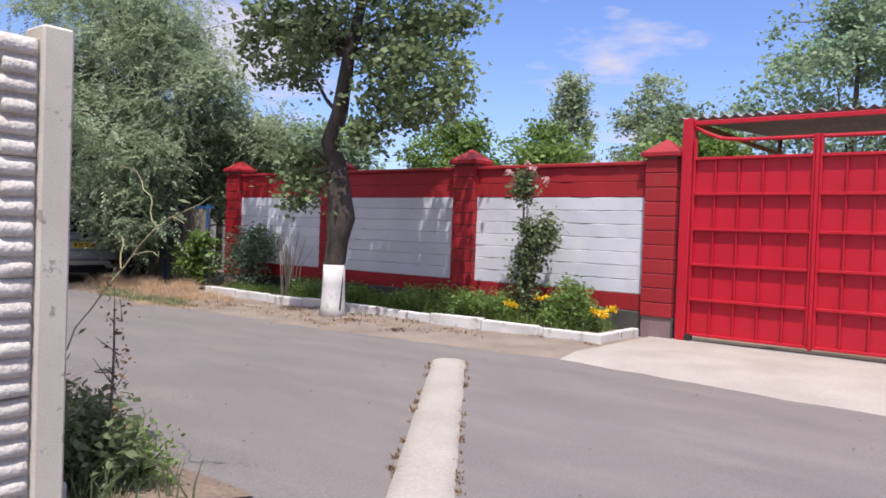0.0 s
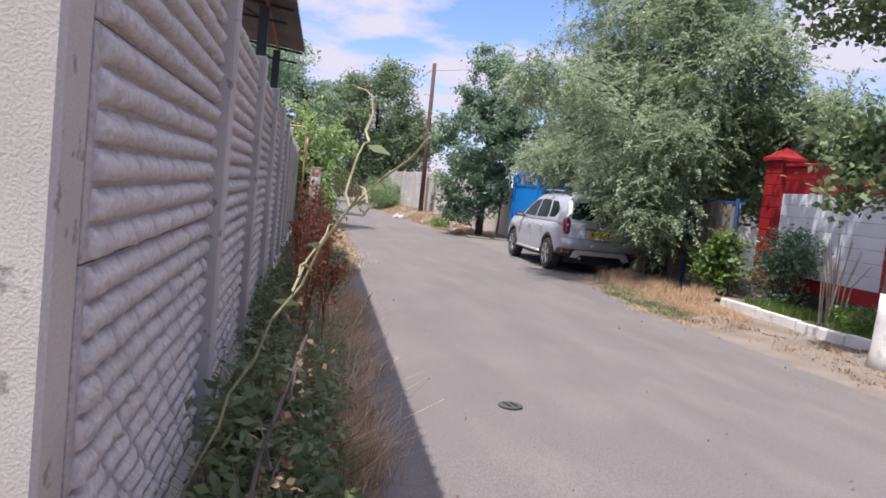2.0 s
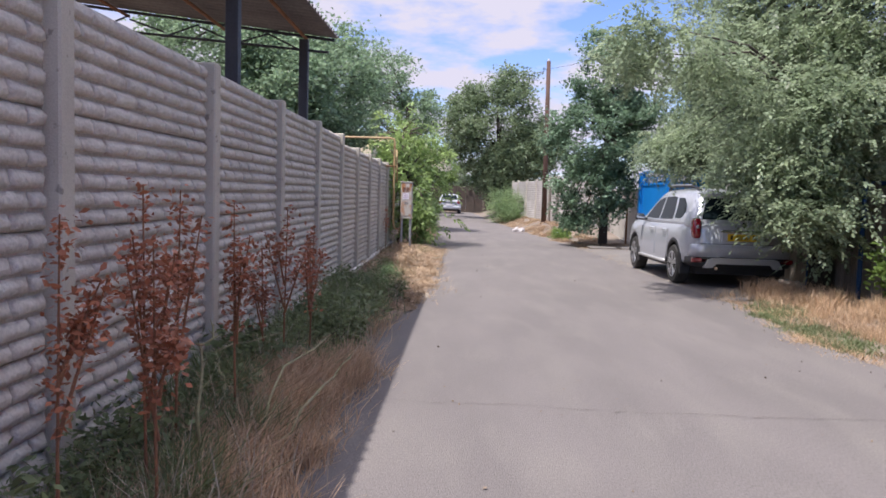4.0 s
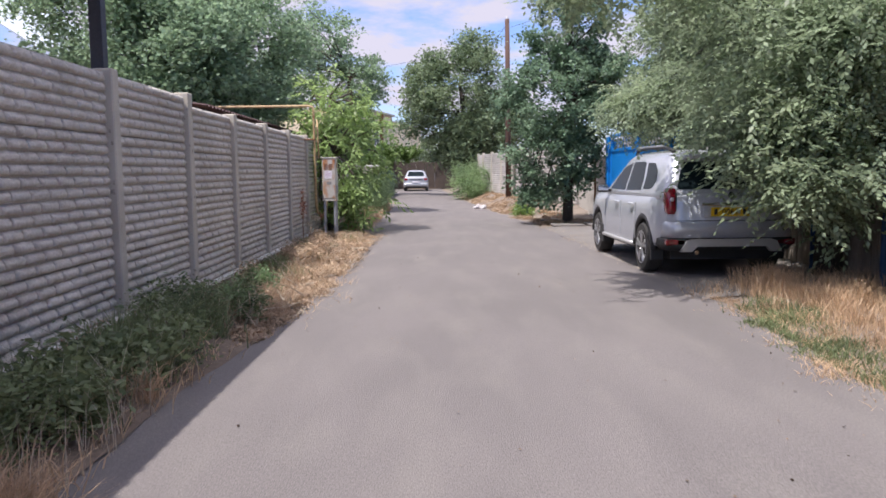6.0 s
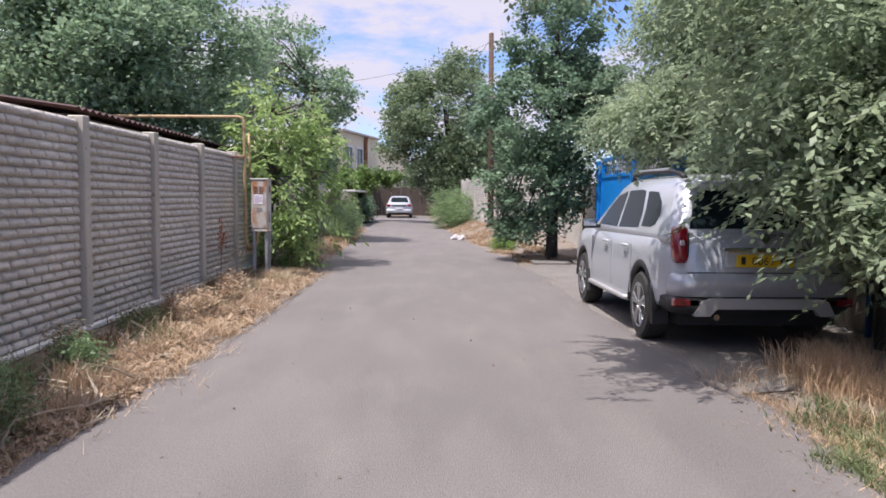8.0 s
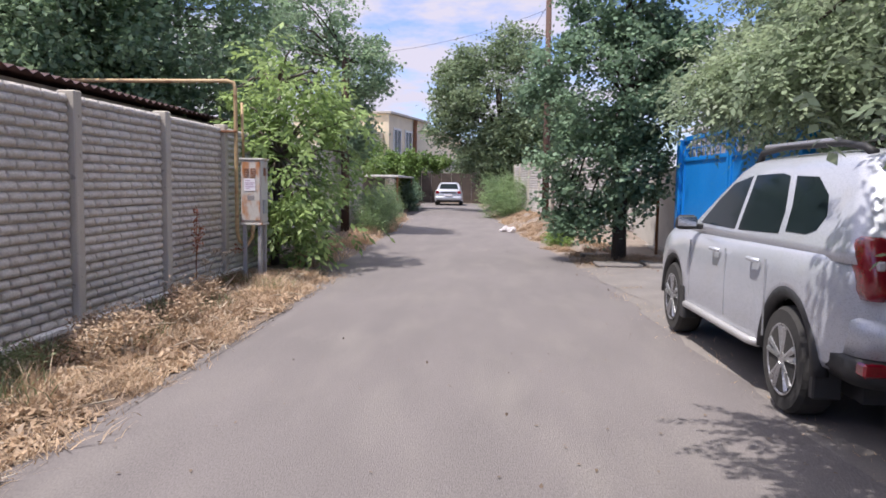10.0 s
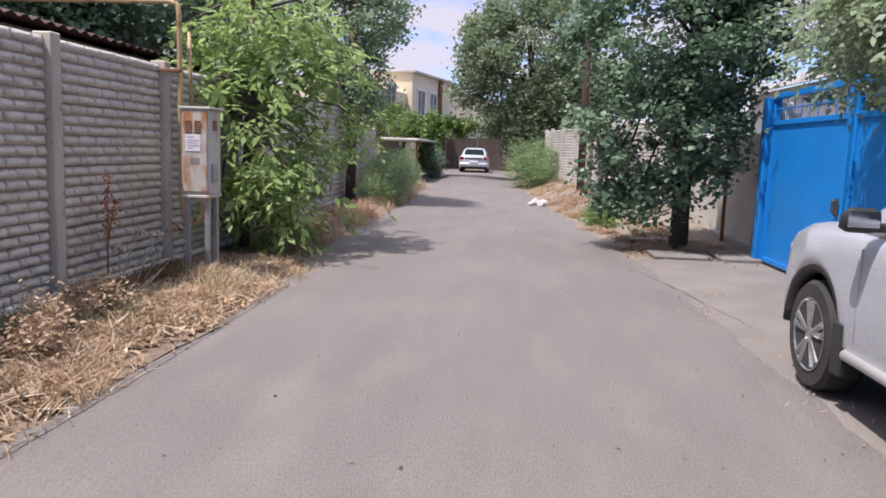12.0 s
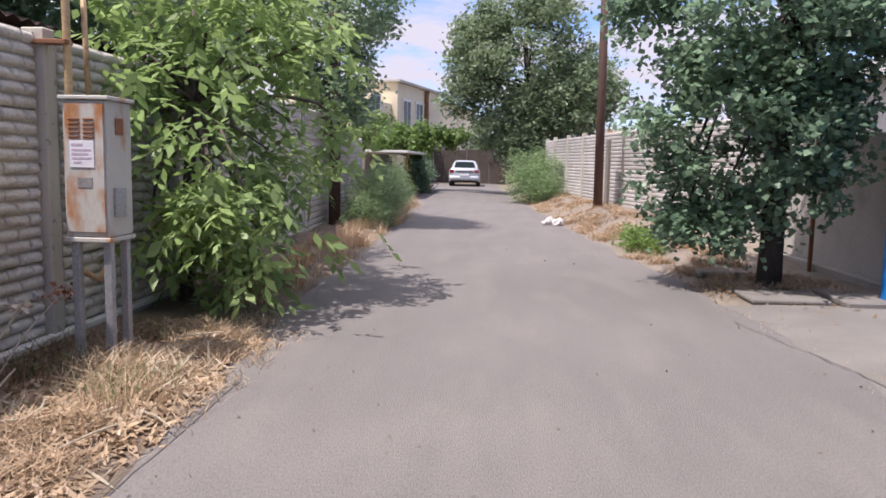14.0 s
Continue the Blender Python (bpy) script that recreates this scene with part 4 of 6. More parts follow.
def suv(at, turn):
    e = thing("parked_suv", at, "dusty silver compact SUV parked facing away on the forecourt", "car", turn=turn)
    st = {"w": ([-2.17, -2.12, -2.0, -1.7, -0.5, 0.8, 1.5, 1.85, 2.05, 2.17], [0.66, 0.755, 0.83, 0.88, 0.89, 0.895, 0.90, 0.86, 0.76, 0.58]),
          "top": ([-2.17, -2.05, -1.0, 0.6, 1.0, 1.6, 2.0, 2.17], [1.02, 1.07, 1.05, 1.02, 1.03, 1.0, 0.90, 0.74]),
          "low": ([-2.17, -1.9, -0.9, 0.9, 1.9, 2.17], [0.50, 0.40, 0.33, 0.33, 0.36, 0.42])}
    rings = [(-2.11, 1.12, 0.835, 1.0, 0.16, 0.2), (-2.09, 1.05, 0.825, 1.07, 0.16, 0.2), (-2.017, 0.80, 0.775, 1.22, 0.16, 0.2), (-1.934, 0.52, 0.718, 1.39, 0.16, 0.2),
             (-1.87, 0.28, 0.675, 1.52, 0.16, 0.2), (-1.80, 0.12, 0.635, 1.585, 0.18, 0.2), (-1.68, -0.05, 0.57, 1.622, 0.2, 0.2), (-1.40, -0.35, 0.40, 1.645, 0.2, 0.2)]
    car_shell(e, 2.17, st, rings, (1.33, -1.34), 0.335, M_SILVER)
    side = flank(rings)
    for s in (1, -1):
        for poly in (((0.70, 1.085), (0.42, 1.30), (0.20, 1.43), (-0.14, 1.485), (-0.17, 1.08)),
                     ((-0.25, 1.08), (-0.22, 1.49), (-0.70, 1.50), (-0.84, 1.48), (-0.98, 1.24), (-1.0, 1.10)),
                     ((-1.10, 1.12), (-1.06, 1.28), (-0.95, 1.48), (-1.28, 1.47), (-1.50, 1.36), (-1.58, 1.24), (-1.52, 1.15), (-1.4, 1.12))):
            part("side_window", plate_on(poly, side, s), M_GLASSCAR, e, "dark tinted side glass")
        # door shut lines
        for x in (0.74, -0.21, -1.02):
            part("door_gap", box(x - 0.0018, x + 0.0018, s * 0.890 if s > 0 else -0.9018, 0.9018 if s > 0 else -0.890, 0.42, 0.93), M_GALV, e)
        for x in (0.02, -0.82):
            part("door_handle", tube([(x + 0.085, s * 0.895, 0.905), (x + 0.06, s * 0.925, 0.91), (x - 0.06, s * 0.925, 0.91), (x - 0.085, s * 0.895, 0.905)], 0.015, 8), M_SILVER, e)
        mir = part("mirror", loft([ring_pts(0.61, 0.70, 0.06, 1.025, 0.02, 0.04), ring_pts(0.59, 0.72, 0.09, 1.045, 0.02, 0.06), ring_pts(0.59, 0.705, 0.088, 1.115, 0.02, 0.055), ring_pts(0.60, 0.66, 0.06, 1.15, 0.02, 0.03)]), M_BLACKP, e, "black door mirror", smooth=True)
        mir.matrix_local = pose(0.02, s * 0.965, 0)
        part("mirror_glass", box(0.580, 0.588, -0.075, 0.085, 1.055, 1.14, 0.003), M_CHROME, mir, "mirror glass")
        part("mirror_arm", box(0.60, 0.68, s * -0.16, s * -0.04, 1.03, 1.075, 0.01), M_BLACKP, mir)
        part("sill_bar", tube([(0.86, s * 0.86, 0.34), (0.8, s * 0.905, 0.345), (-0.8, s * 0.905, 0.345), (-0.88, s * 0.86, 0.34)], 0.030, 8), M_SKID, e, "satin silver side bar", smooth=True)
        part("mud_flap", box(0.86, 0.99, s * 0.78, s * 0.905, 0.20, 0.50, 0.01), M_BLACKP, e)
        part("mud_flap", box(-1.78, -1.72, s * 0.72, s * 0.885, 0.20, 0.46, 0.01), M_BLACKP, e)
        part("roof_rail", tube([(0.02, s * 0.585, 1.585), (-0.08, s * 0.60, 1.66), (-0.5, s * 0.60, 1.685), (-1.35, s * 0.59, 1.675), (-1.6, s * 0.58, 1.64), (-1.68, s * 0.57, 1.60)], [0.03, 0.024, 0.022, 0.022, 0.024, 0.03], 8), M_BLACKP, e, smooth=True)
        part("roof_bar", tube([(-0.15, s * 0.60, 1.702), (-1.3, s * 0.592, 1.695)], 0.020, 8), M_ALLOY, e)
        own = loft([ring_pts(-2.155, -1.98, 0.055, 0.79, 0.05, 0.03), ring_pts(-2.165, -1.95, 0.068, 0.84, 0.05, 0.03), ring_pts(-2.145, -1.94, 0.072, 1.02, 0.05, 0.03), ring_pts(-2.115, -1.96, 0.062, 1.10, 0.05, 0.03), ring_pts(-2.095, -1.98, 0.045, 1.12, 0.04, 0.03)])
        lamp = part("rear_lamp", own, M_LAMPRED, e, "red wraparound tail lamp", smooth=True)
        lamp.matrix_local = pose(0, s * 0.735, 0.03)
        part("lamp_insert", box(-2.166, -2.14, -0.015, 0.03, 0.95, 1.0, 0.008), M_LAMPCLR, lamp)
        part("lamp_insert", box(-2.170, -2.12, -0.05, -0.035, 0.86, 1.06, 0.006), M_INK, lamp)
        part("reflector", box(-2.20, -2.10, s * 0.58, s * 0.82, 0.43, 0.505, 0.012), M_LAMPRED, e, "red bumper reflector")
        own = loft([ring_pts(1.74, 2.10, 0.10, 0.70, 0.05, 0.06), ring_pts(1.72, 2.10, 0.12, 0.80, 0.05, 0.06), ring_pts(1.72, 2.02, 0.10, 0.90, 0.05, 0.06)])
        hl = part("headlight", own, M_LAMPCLR, e, "clear headlight", smooth=True)
        hl.matrix_local = pose(0, s * 0.66, 0)
        # dark arch lining
        for wx in (1.33, -1.34):
            arch = bmesh.new()
            tube([(wx + 0.425 * math.cos(a), s * 0.845, 0.335 + 0.425 * math.sin(a)) for a in (math.pi * i / 14 for i in range(15))], 0.05, 6, arch)
            part("arch_liner", arch, M_BLACKP, e, smooth=True)
    for wx in (1.33, -1.34):
        for s in (1, -1):
            wheel(e, (wx, s * 0.778, 0.335))
    # tail: glass, spoiler, trim, bumper
    own = bmesh.new()
    rear = lambda z: float(np.interp(z, [r[3] for r in rings], [r[0] for r in rings]))
    poly = [(-0.65, 1.13), (0.65, 1.13), (0.60, 1.30), (0.53, 1.48), (-0.53, 1.48), (-0.60, 1.30)]
    out = [own.verts.new((rear(z) - 0.006, y, z)) for y, z in poly]
    inn = [own.verts.new((rear(z) + 0.01, y, z)) for y, z in poly]
    own.faces.new(out)
    for i in range(6):
        own.faces.new((out[i], inn[i], inn[(i + 1) % 6], out[(i + 1) % 6]))
    part("rear_window", own, M_GLASSCAR, e, "dark tinted tailgate glass")
    own = bmesh.new()
    front = lambda z: float(np.interp(z, [r[3] for r in rings], [r[1] for r in rings]))
    poly = [(-0.68, 1.09), (0.68, 1.09), (0.52, 1.50), (-0.52, 1.50)]
    out = [own.verts.new((front(z) + 0.008, y, z)) for y, z in poly]
    own.faces.new(out[::-1])
    own.faces.new([own.verts.new((front(z) - 0.01, y, z)) for y, z in poly])
    part("windscreen", own, M_GLASSCAR, e)
    part("spoiler", loft([ring_pts(-2.0, -1.66, 0.60, 1.50, 0.08, 0.05), ring_pts(-2.03, -1.62, 0.60, 1.55, 0.08, 0.05), ring_pts(-1.98, -1.62, 0.57, 1.60, 0.08, 0.05)]), M_SILVER, e, smooth=True)
    part("bumper", loft([ring_pts(-2.175, -1.78, 0.80, 0.36, 0.16, 0.03), ring_pts(-2.20, -1.78, 0.85, 0.42, 0.18, 0.03), ring_pts(-2.20, -1.78, 0.85, 0.50, 0.18, 0.03), ring_pts(-2.185, -1.78, 0.83, 0.52, 0.18, 0.03)]), M_BLACKP, e, "black lower bumper", smooth=True)
    part("bumper_step", loft([ring_pts(-2.205, -1.9, 0.83, 0.522, 0.18, 0.03), ring_pts(-2.215, -1.9, 0.82, 0.70, 0.18, 0.03), ring_pts(-2.19, -1.9, 0.80, 0.725, 0.18, 0.03)]), M_SILVER, e, smooth=True)
    own = bmesh.new()
    prof = [(-0.64, 0.35), (-0.57, 0.485), (-0.50, 0.508), (0.50, 0.508), (0.57, 0.485), (0.64, 0.35), (0.50, 0.35), (0.44, 0.415), (-0.44, 0.415), (-0.50, 0.35)]
    a = [own.verts.new((-2.24, y, z)) for y, z in prof]
    b = [own.verts.new((-2.15, y, z)) for y, z in prof]
    own.faces.new(a)
    for i in range(len(prof)):
        own.faces.new((a[i], b[i], b[(i + 1) % len(prof)], a[(i + 1) % len(prof)]))
    part("skid_plate", own, M_SKID, e, "satin silver skid plate")
    part("exhaust", tube([(-2.23, 0.44, 0.34), (-2.0, 0.44, 0.34)], 0.028, 12), M_CHROME, e)
    part("plate_recess", box(-2.185, -2.12, -0.36, 0.36, 0.77, 0.985, 0.02), M_SILVER, e)
    part("tail_trim", box(-2.205, -2.15, -0.38, 0.38, 0.925, 0.965, 0.008), M_CHROME, e, "chrome trim bar above the plate")
    part("badge", lathe([(-2.19, 0.05), (-2.15, 0.055)], (0, 0, 1.045), "x", 4), M_CHROME, e)
    pl = part("number_plate", box(-2.200, -2.184, -0.26, 0.26, 0.79, 0.905, 0.004), M_PLATE, e, "yellow number plate")
    font = bpy.data.curves.new("plate_number", "FONT")
    font.body, font.size, font.extrude, font.align_x = "0061", 0.105, 0.001, "CENTER"
    font.materials.append(M_INK)
    tx = new("plate_number", font)
    tx.parent = pl
    tx.matrix_local = pose(-2.2025, 0.02, 0.812, 90, 0, -90)
    for y in (0.20, -0.16, -0.21):
        part("plate_mark", box(-2.2025, -2.199, y - 0.02, y + 0.02, 0.815, 0.885, 0.001), M_INK, pl)
    part("tailgate_gap", box(-2.178, -2.13, -0.69, 0.69, 0.733, 0.741), M_INK, e)
    return e


suv((-18.56, 8.03, 0.01), 180).scale = (0.985, 0.985, 0.985)


def sedan(at, turn):
    e = thing("parked_sedan", at, "silver saloon car standing at the far end of the lane", "car", turn=turn)
    st = {"w": ([-2.2, -2.1, -1.8, 0.8, 1.8, 2.2], [0.70, 0.82, 0.87, 0.87, 0.84, 0.6]),
          "top": ([-2.2, -2.1, -1.3, 0.6, 1.2, 2.2], [0.90, 0.99, 0.98, 0.93, 0.92, 0.66]),
          "low": ([-2.2, -1.9, -0.9, 0.9, 1.9, 2.2], [0.36, 0.26, 0.22, 0.22, 0.25, 0.32])}
    rings = [(-1.75, 1.25, 0.78, 0.95, 0.2, 0.2), (-1.45, 0.95, 0.74, 1.08, 0.2, 0.2), (-1.2, 0.55, 0.66, 1.28, 0.2, 0.2), (-1.0, 0.25, 0.58, 1.40, 0.2, 0.2), (-0.7, -0.1, 0.42, 1.45, 0.2, 0.2)]
    car_shell(e, 2.2, st, rings, (1.3, -1.35), 0.31, M_SILVER)
    for s in (1, -1):
        part("side_window", plate_on(((0.75, 1.0), (0.2, 1.33), (-0.85, 1.34), (-1.2, 1.05)), flank(rings), s), M_GLASSCAR, e)
        part("rear_lamp", box(-2.215, -2.1, s * 0.56, s * 0.80, 0.74, 0.92, 0.02), M_LAMPRED, e, "red tail lamp")
    for wx in (1.3, -1.35):
        for s in (1, -1):
            wheel(e, (wx, s * 0.76, 0.31), 0.31, 0.2)
    own = bmesh.new()
    poly = [(-0.60, 1.04, -1.56), (0.60, 1.04, -1.56), (0.50, 1.36, -1.09), (-0.50, 1.36, -1.09)]
    own.faces.new([own.verts.new((x - 0.02, y, z)) for y, z, x in poly])
    own.faces.new([own.verts.new((x + 0.02, y, z)) for y, z, x in poly][::-1])
    part("rear_window", own, M_GLASSCAR, e)
    part("bumper", loft([ring_pts(-2.26, -1.8, 0.84, 0.34, 0.15, 0.03), ring_pts(-2.28, -1.8, 0.86, 0.46, 0.15, 0.03), ring_pts(-2.25, -1.8, 0.85, 0.58, 0.15, 0.03)]), M_SILVER, e, smooth=True)
    part("boot_trim", box(-2.225, -2.17, -0.5, 0.5, 0.80, 0.86, 0.01), M_BLACKP, e)
    part("number_plate", box(-2.30, -2.27, -0.26, 0.26, 0.60, 0.71, 0.004), M_PAPER, e)
    return e


sedan((-62.6, 3.52, 0.0), 180)

# ---- trees ----
tree("lime_tree", (-8.96, 8.42, 0.02), "old street tree with whitewashed lower trunk and knotted bark", [
    ((0.5, 0.2, 5.1), (1.75, 1.5, 1.5), 7), ((-1.2, 0, 4.5), (0.9, 1.0, 0.7), 2.4), ((1.5, 0.1, 3.6), (0.8, 0.8, 0.65), 2.2), ((-0.5, -0.3, 2.25), (0.2, 0.25, 0.65), 0.9), ((0.4, 0.2, 6.9), (1.7, 1.5, 1.2), 4), ((-1.9, 0.0, 6.7), (1.6, 1.3, 0.8), 4), ((0.9, -0.1, 2.95), (0.4, 0.3, 0.4), 0.6)],
    [((0, 0, -0.1), 0.235), ((0.0, 0, 0.15), 0.185), ((0, 0, 0.8), 0.165), ((0.06, 0, 1.2), 0.175), ((0.12, 0, 1.55), 0.235), ((0.06, 0, 2.0), 0.175), ((-0.02, 0, 2.4), 0.15), ((-0.2, 0, 2.75), 0.15), ((0.0, 0.0, 3.2), 0.13), ((0.16, 0, 4.1), 0.10), ((0.4, 0.1, 5.2), 0.07), ((0.5, 0.1, 6.5), 0.04)],
    M_LIME, M_BARKD, 330, 84, 0.32, (0.100, 0.080), 11, 30, white=[((0, 0, -0.08), 0.24), ((0.0, 0, 0.15), 0.192), ((0.0, 0, 0.5), 0.180), ((0.0, 0, 0.80), 0.172)], droop=0.4, sides=14)

tree("elm_tree", (-16.6, 9.35, 0.0), "broad elm with fine grey-green leaves hanging over the parked car", [
    ((-0.8, 0.5, 4.5), (2.9, 1.9, 2.2), 11), ((-3.4, 0.4, 6.4), (2.5, 1.7, 2.5), 8), ((-0.9, 0.5, 6.4), (2.0, 1.5, 1.3), 3.5), ((1.2, 0.4, 4.3), (1.3, 1.2, 1.0), 2.6), ((2.2, 1.5, 3.5), (1.2, 0.9, 0.7), 1.6),
    ((0.9, -0.4, 2.5), (1.1, 0.7, 1.1), 2.8), ((1.0, -0.9, 2.7), (1.5, 0.6, 0.7), 2.0), ((1.1, -0.5, 1.3), (0.45, 0.3, 0.55), 0.6), ((0.95, -0.95, 1.75), (0.45, 0.5, 0.45), 0.7), ((0.75, -1.4, 2.1), (0.55, 0.45, 0.35), 0.8), ((0.6, -1.0, 1.5), (0.3, 0.4, 0.5), 0.6),
    ((-2.0, 0.3, 3.9), (2.2, 1.4, 1.1), 4), ((-3.9, 0.2, 4.3), (1.7, 1.4, 1.2), 2.6), ((-4.7, 0.5, 3.2), (1.4, 1.0, 0.9), 2.0), ((-6.3, 0.1, 4.1), (1.5, 1.1, 0.8), 1.6), ((-2.7, -0.75, 2.75), (1.1, 0.4, 0.35), 0.9), ((-4.9, -0.9, 2.75), (1.2, 0.5, 0.45), 1.1), ((1.65, -1.2, 1.75), (0.5, 0.5, 0.65), 1.5), ((-4.2, -1.0, 2.5), (1.6, 0.5, 0.4), 1.7),
    ((0.9, -3.5, 3.5), (0.7, 0.35, 0.25), 0.45), ((1.6, -3.4, 3.6), (0.7, 0.4, 0.3), 0.5), ((1.2, -2.4, 3.5), (0.9, 0.5, 0.3), 0.5)],
    [((0, 0, -0.1), 0.20), ((0.05, 0, 0.8), 0.16), ((0.1, -0.1, 1.8), 0.15), ((0.1, 0, 3.0), 0.12), ((-0.4, 0.1, 4.5), 0.09), ((-1.4, 0.2, 6.2), 0.06), ((-2.2, 0.3, 7.6), 0.03)],
    M_ELM, M_BARKD, 760, 27, 0.46, (0.080, 0.042), 21, 70, droop=0.42, flat=0.6, spray=(0.42, 12))

tree("oak_tree", (-26.55, 7.88, 0.0), "young oak with dense dark leaves growing from a paved pit", [
    ((0, -0.3, 1.75), (1.25, 1.4, 1.2), 5), ((0.0, -0.2, 3.2), (1.5, 1.65, 1.35), 7), ((-0.1, 0.0, 5.0), (1.05, 1.1, 1.3), 4), ((0.1, 0.9, 3.6), (0.8, 0.8, 0.9), 2), ((0, -0.7, 0.75), (0.6, 0.5, 0.35), 0.9)],
    [((0, 0, -0.1), 0.15), ((0.0, 0, 0.6), 0.125), ((0.03, 0, 1.6), 0.12), ((0, 0.03, 3.0), 0.09), ((-0.05, 0.05, 4.4), 0.06), ((-0.1, 0.1, 5.8), 0.03)],
    M_OAK, M_BARKD, 400, 96, 0.25, (0.088, 0.072), 31, 45, droop=0.2)

tree("box_elder", (-24.6, 2.05, 0.0), "box elder shrub with bright green compound leaves beside the meter cabinet", [
    ((0.1, 0.1, 1.5), (1.15, 0.8, 1.3), 7), ((-0.4, 0.05, 2.9), (1.2, 0.9, 0.9), 5), ((-1.9, 0.0, 1.5), (1.0, 0.8, 1.3), 3), ((0.2, 0.55, 0.8), (0.8, 0.4, 0.6), 2.4), ((-0.4, 0.95, 2.3), (0.7, 0.45, 0.5), 1.6), ((-1.0, 0.9, 1.5), (0.8, 0.4, 0.5), 1.2)],
    [((0, 0, -0.1), 0.07), ((-0.05, 0, 0.8), 0.055), ((-0.1, 0.05, 1.8), 0.045), ((-0.3, 0, 3.0), 0.025)],
    M_BOX, M_BARK, 150, 7, 0.33, (0.145, 0.062), 41, 40, droop=0.5, spray=(0.33, 7))

tree("yard_tree", (-25.5, -2.6, 0.0), "large leafy yard tree rising behind the concrete fence", [
    ((-0.4, 0, 4.9), (2.9, 2.8, 2.7), 10), ((1.5, 1.4, 3.9), (1.6, 1.6, 1.7), 4), ((-1.5, 2.0, 4.2), (2.6, 2.0, 2.2), 6)],
    [((0, 0, -0.1), 0.28), ((0, 0, 1.5), 0.22), ((0.1, 0, 3.0), 0.18), ((0.2, 0.1, 5.5), 0.08)], M_YARD, M_BARKD, 620, 110, 0.44, (0.115, 0.075), 51, 50)
tree("yard_tree", (-33.4, 1.25, 0.0), "slim leafy tree rising behind the plot fence", [
    ((0.3, 0.45, 2.9), (1.1, 0.8, 1.1), 4), ((0.2, 0.9, 4.4), (1.4, 1.0, 0.9), 4.5), ((-0.4, 0.2, 2.6), (0.9, 0.8, 0.8), 2), ((0.0, -0.5, 5.9), (1.8, 1.3, 1.2), 5), ((0.2, -1.4, 4.4), (1.6, 1.2, 1.6), 5)],
    [((0, 0, -0.1), 0.13), ((0, 0.1, 2.0), 0.11), ((0.05, 0.3, 3.4), 0.07), ((0.1, 0.5, 4.6), 0.03)], M_YARD, M_BARK, 420, 44, 0.30, (0.12, 0.07), 52, 40)
tree("lane_tree", (-51.0, 6.7, 0.0), "tall broad tree leaning over the distant lane", [
    ((0.3, -0.6, 5.6), (3.0, 2.9, 2.9), 10), ((0.6, 0.9, 3.4), (2.6, 2.1, 1.9), 6), ((-0.2, -2.1, 6.2), (1.8, 1.6, 1.8), 3), ((0, -1.0, 2.9), (1.8, 1.5, 1.0), 2), ((1.0, 1.9, 4.4), (2.0, 1.6, 1.6), 4), ((-0.5, -2.8, 4.3), (1.1, 1.2, 1.1), 1.5), ((0.2, 0.2, 2.0), (2.4, 1.6, 1.1), 3), ((0.2, 0.5, 8.2), (1.5, 1.3, 0.8), 1.5)],
    [((0, 0, -0.1), 0.3), ((0, -0.1, 2.0), 0.24), ((0.1, -0.3, 4.5), 0.15), ((0.1, -0.5, 7.0), 0.05)], M_FAR, M_BARKD, 760, 60, 0.55, (0.19, 0.11), 53, 40)
tree("yard_tree", (-39.0, -4.2, 0.0), "leafy yard tree behind the neighbouring plots", [((0, 0, 4.4), (3, 2.6, 2.4), 6)],
     [((0, 0, -0.1), 0.2), ((0, 0, 2.5), 0.15), ((0, 0, 5.0), 0.06)], M_YARD, M_BARKD, 160, 60, 0.55, (0.16, 0.1), 54, 20)
for i, (x, y, h, w, mat) in enumerate(((-13.0, 16.5, 4.6, 1.5, M_BED), (-10.8, 17.5, 4.3, 1.7, M_BED), (-12.6, 22.0, 6.7, 0.9, M_ELM), (-10.2, 23.0, 6.5, 1.4, M_ELM), (-8.6, 21, 5.2, 1.6, M_FAR), (-3.6, 19.0, 7.4, 2.6, M_YARD), (-17.5, 15.0, 4.4, 2.0, M_BED), (-21.5, 15.0, 5.0, 2.2, M_FAR), (1.5, 20.0, 8.0, 2.6, M_YARD), (-29.5, 13.5, 4.6, 2.0, M_FAR), (-6.2, 16.0, 3.9, 1.4, M_BED), (-26.2, 10.8, 5.0, 1.4, M_OAK), (-22.6, 11.0, 4.6, 1.3, M_ELM), (-13.2, 12.2, 3.7, 1.5, M_YARD), (-15.4, 11.6, 3.9, 1.5, M_FAR), (-18.0, 11.7, 4.3, 1.6, M_FAR), (-20.4, 11.3, 4.2, 1.4, M_FAR))):
    tree("garden_tree", (x, y, -0.05), "garden tree with its green top over the block wall" if i < 6 else "garden tree in the plots behind the lane", [
        ((0, 0, h * 0.62), (w, w, h * 0.34), 5), ((0.2 * w, 0, h * 0.86), (w * 0.5, w * 0.5, h * 0.16), 2)],
        [((0, 0, 0), 0.12), ((0, 0, h * 0.4), 0.09), ((0.05, 0, h * 0.85), 0.03)], mat, M_BARK, 110 if w < 2.4 else 300, 60, 0.36 if w < 2 else 0.45, (0.15, 0.08) if w < 2.4 else (0.13, 0.08), 60 + i, 18, group="garden trees")


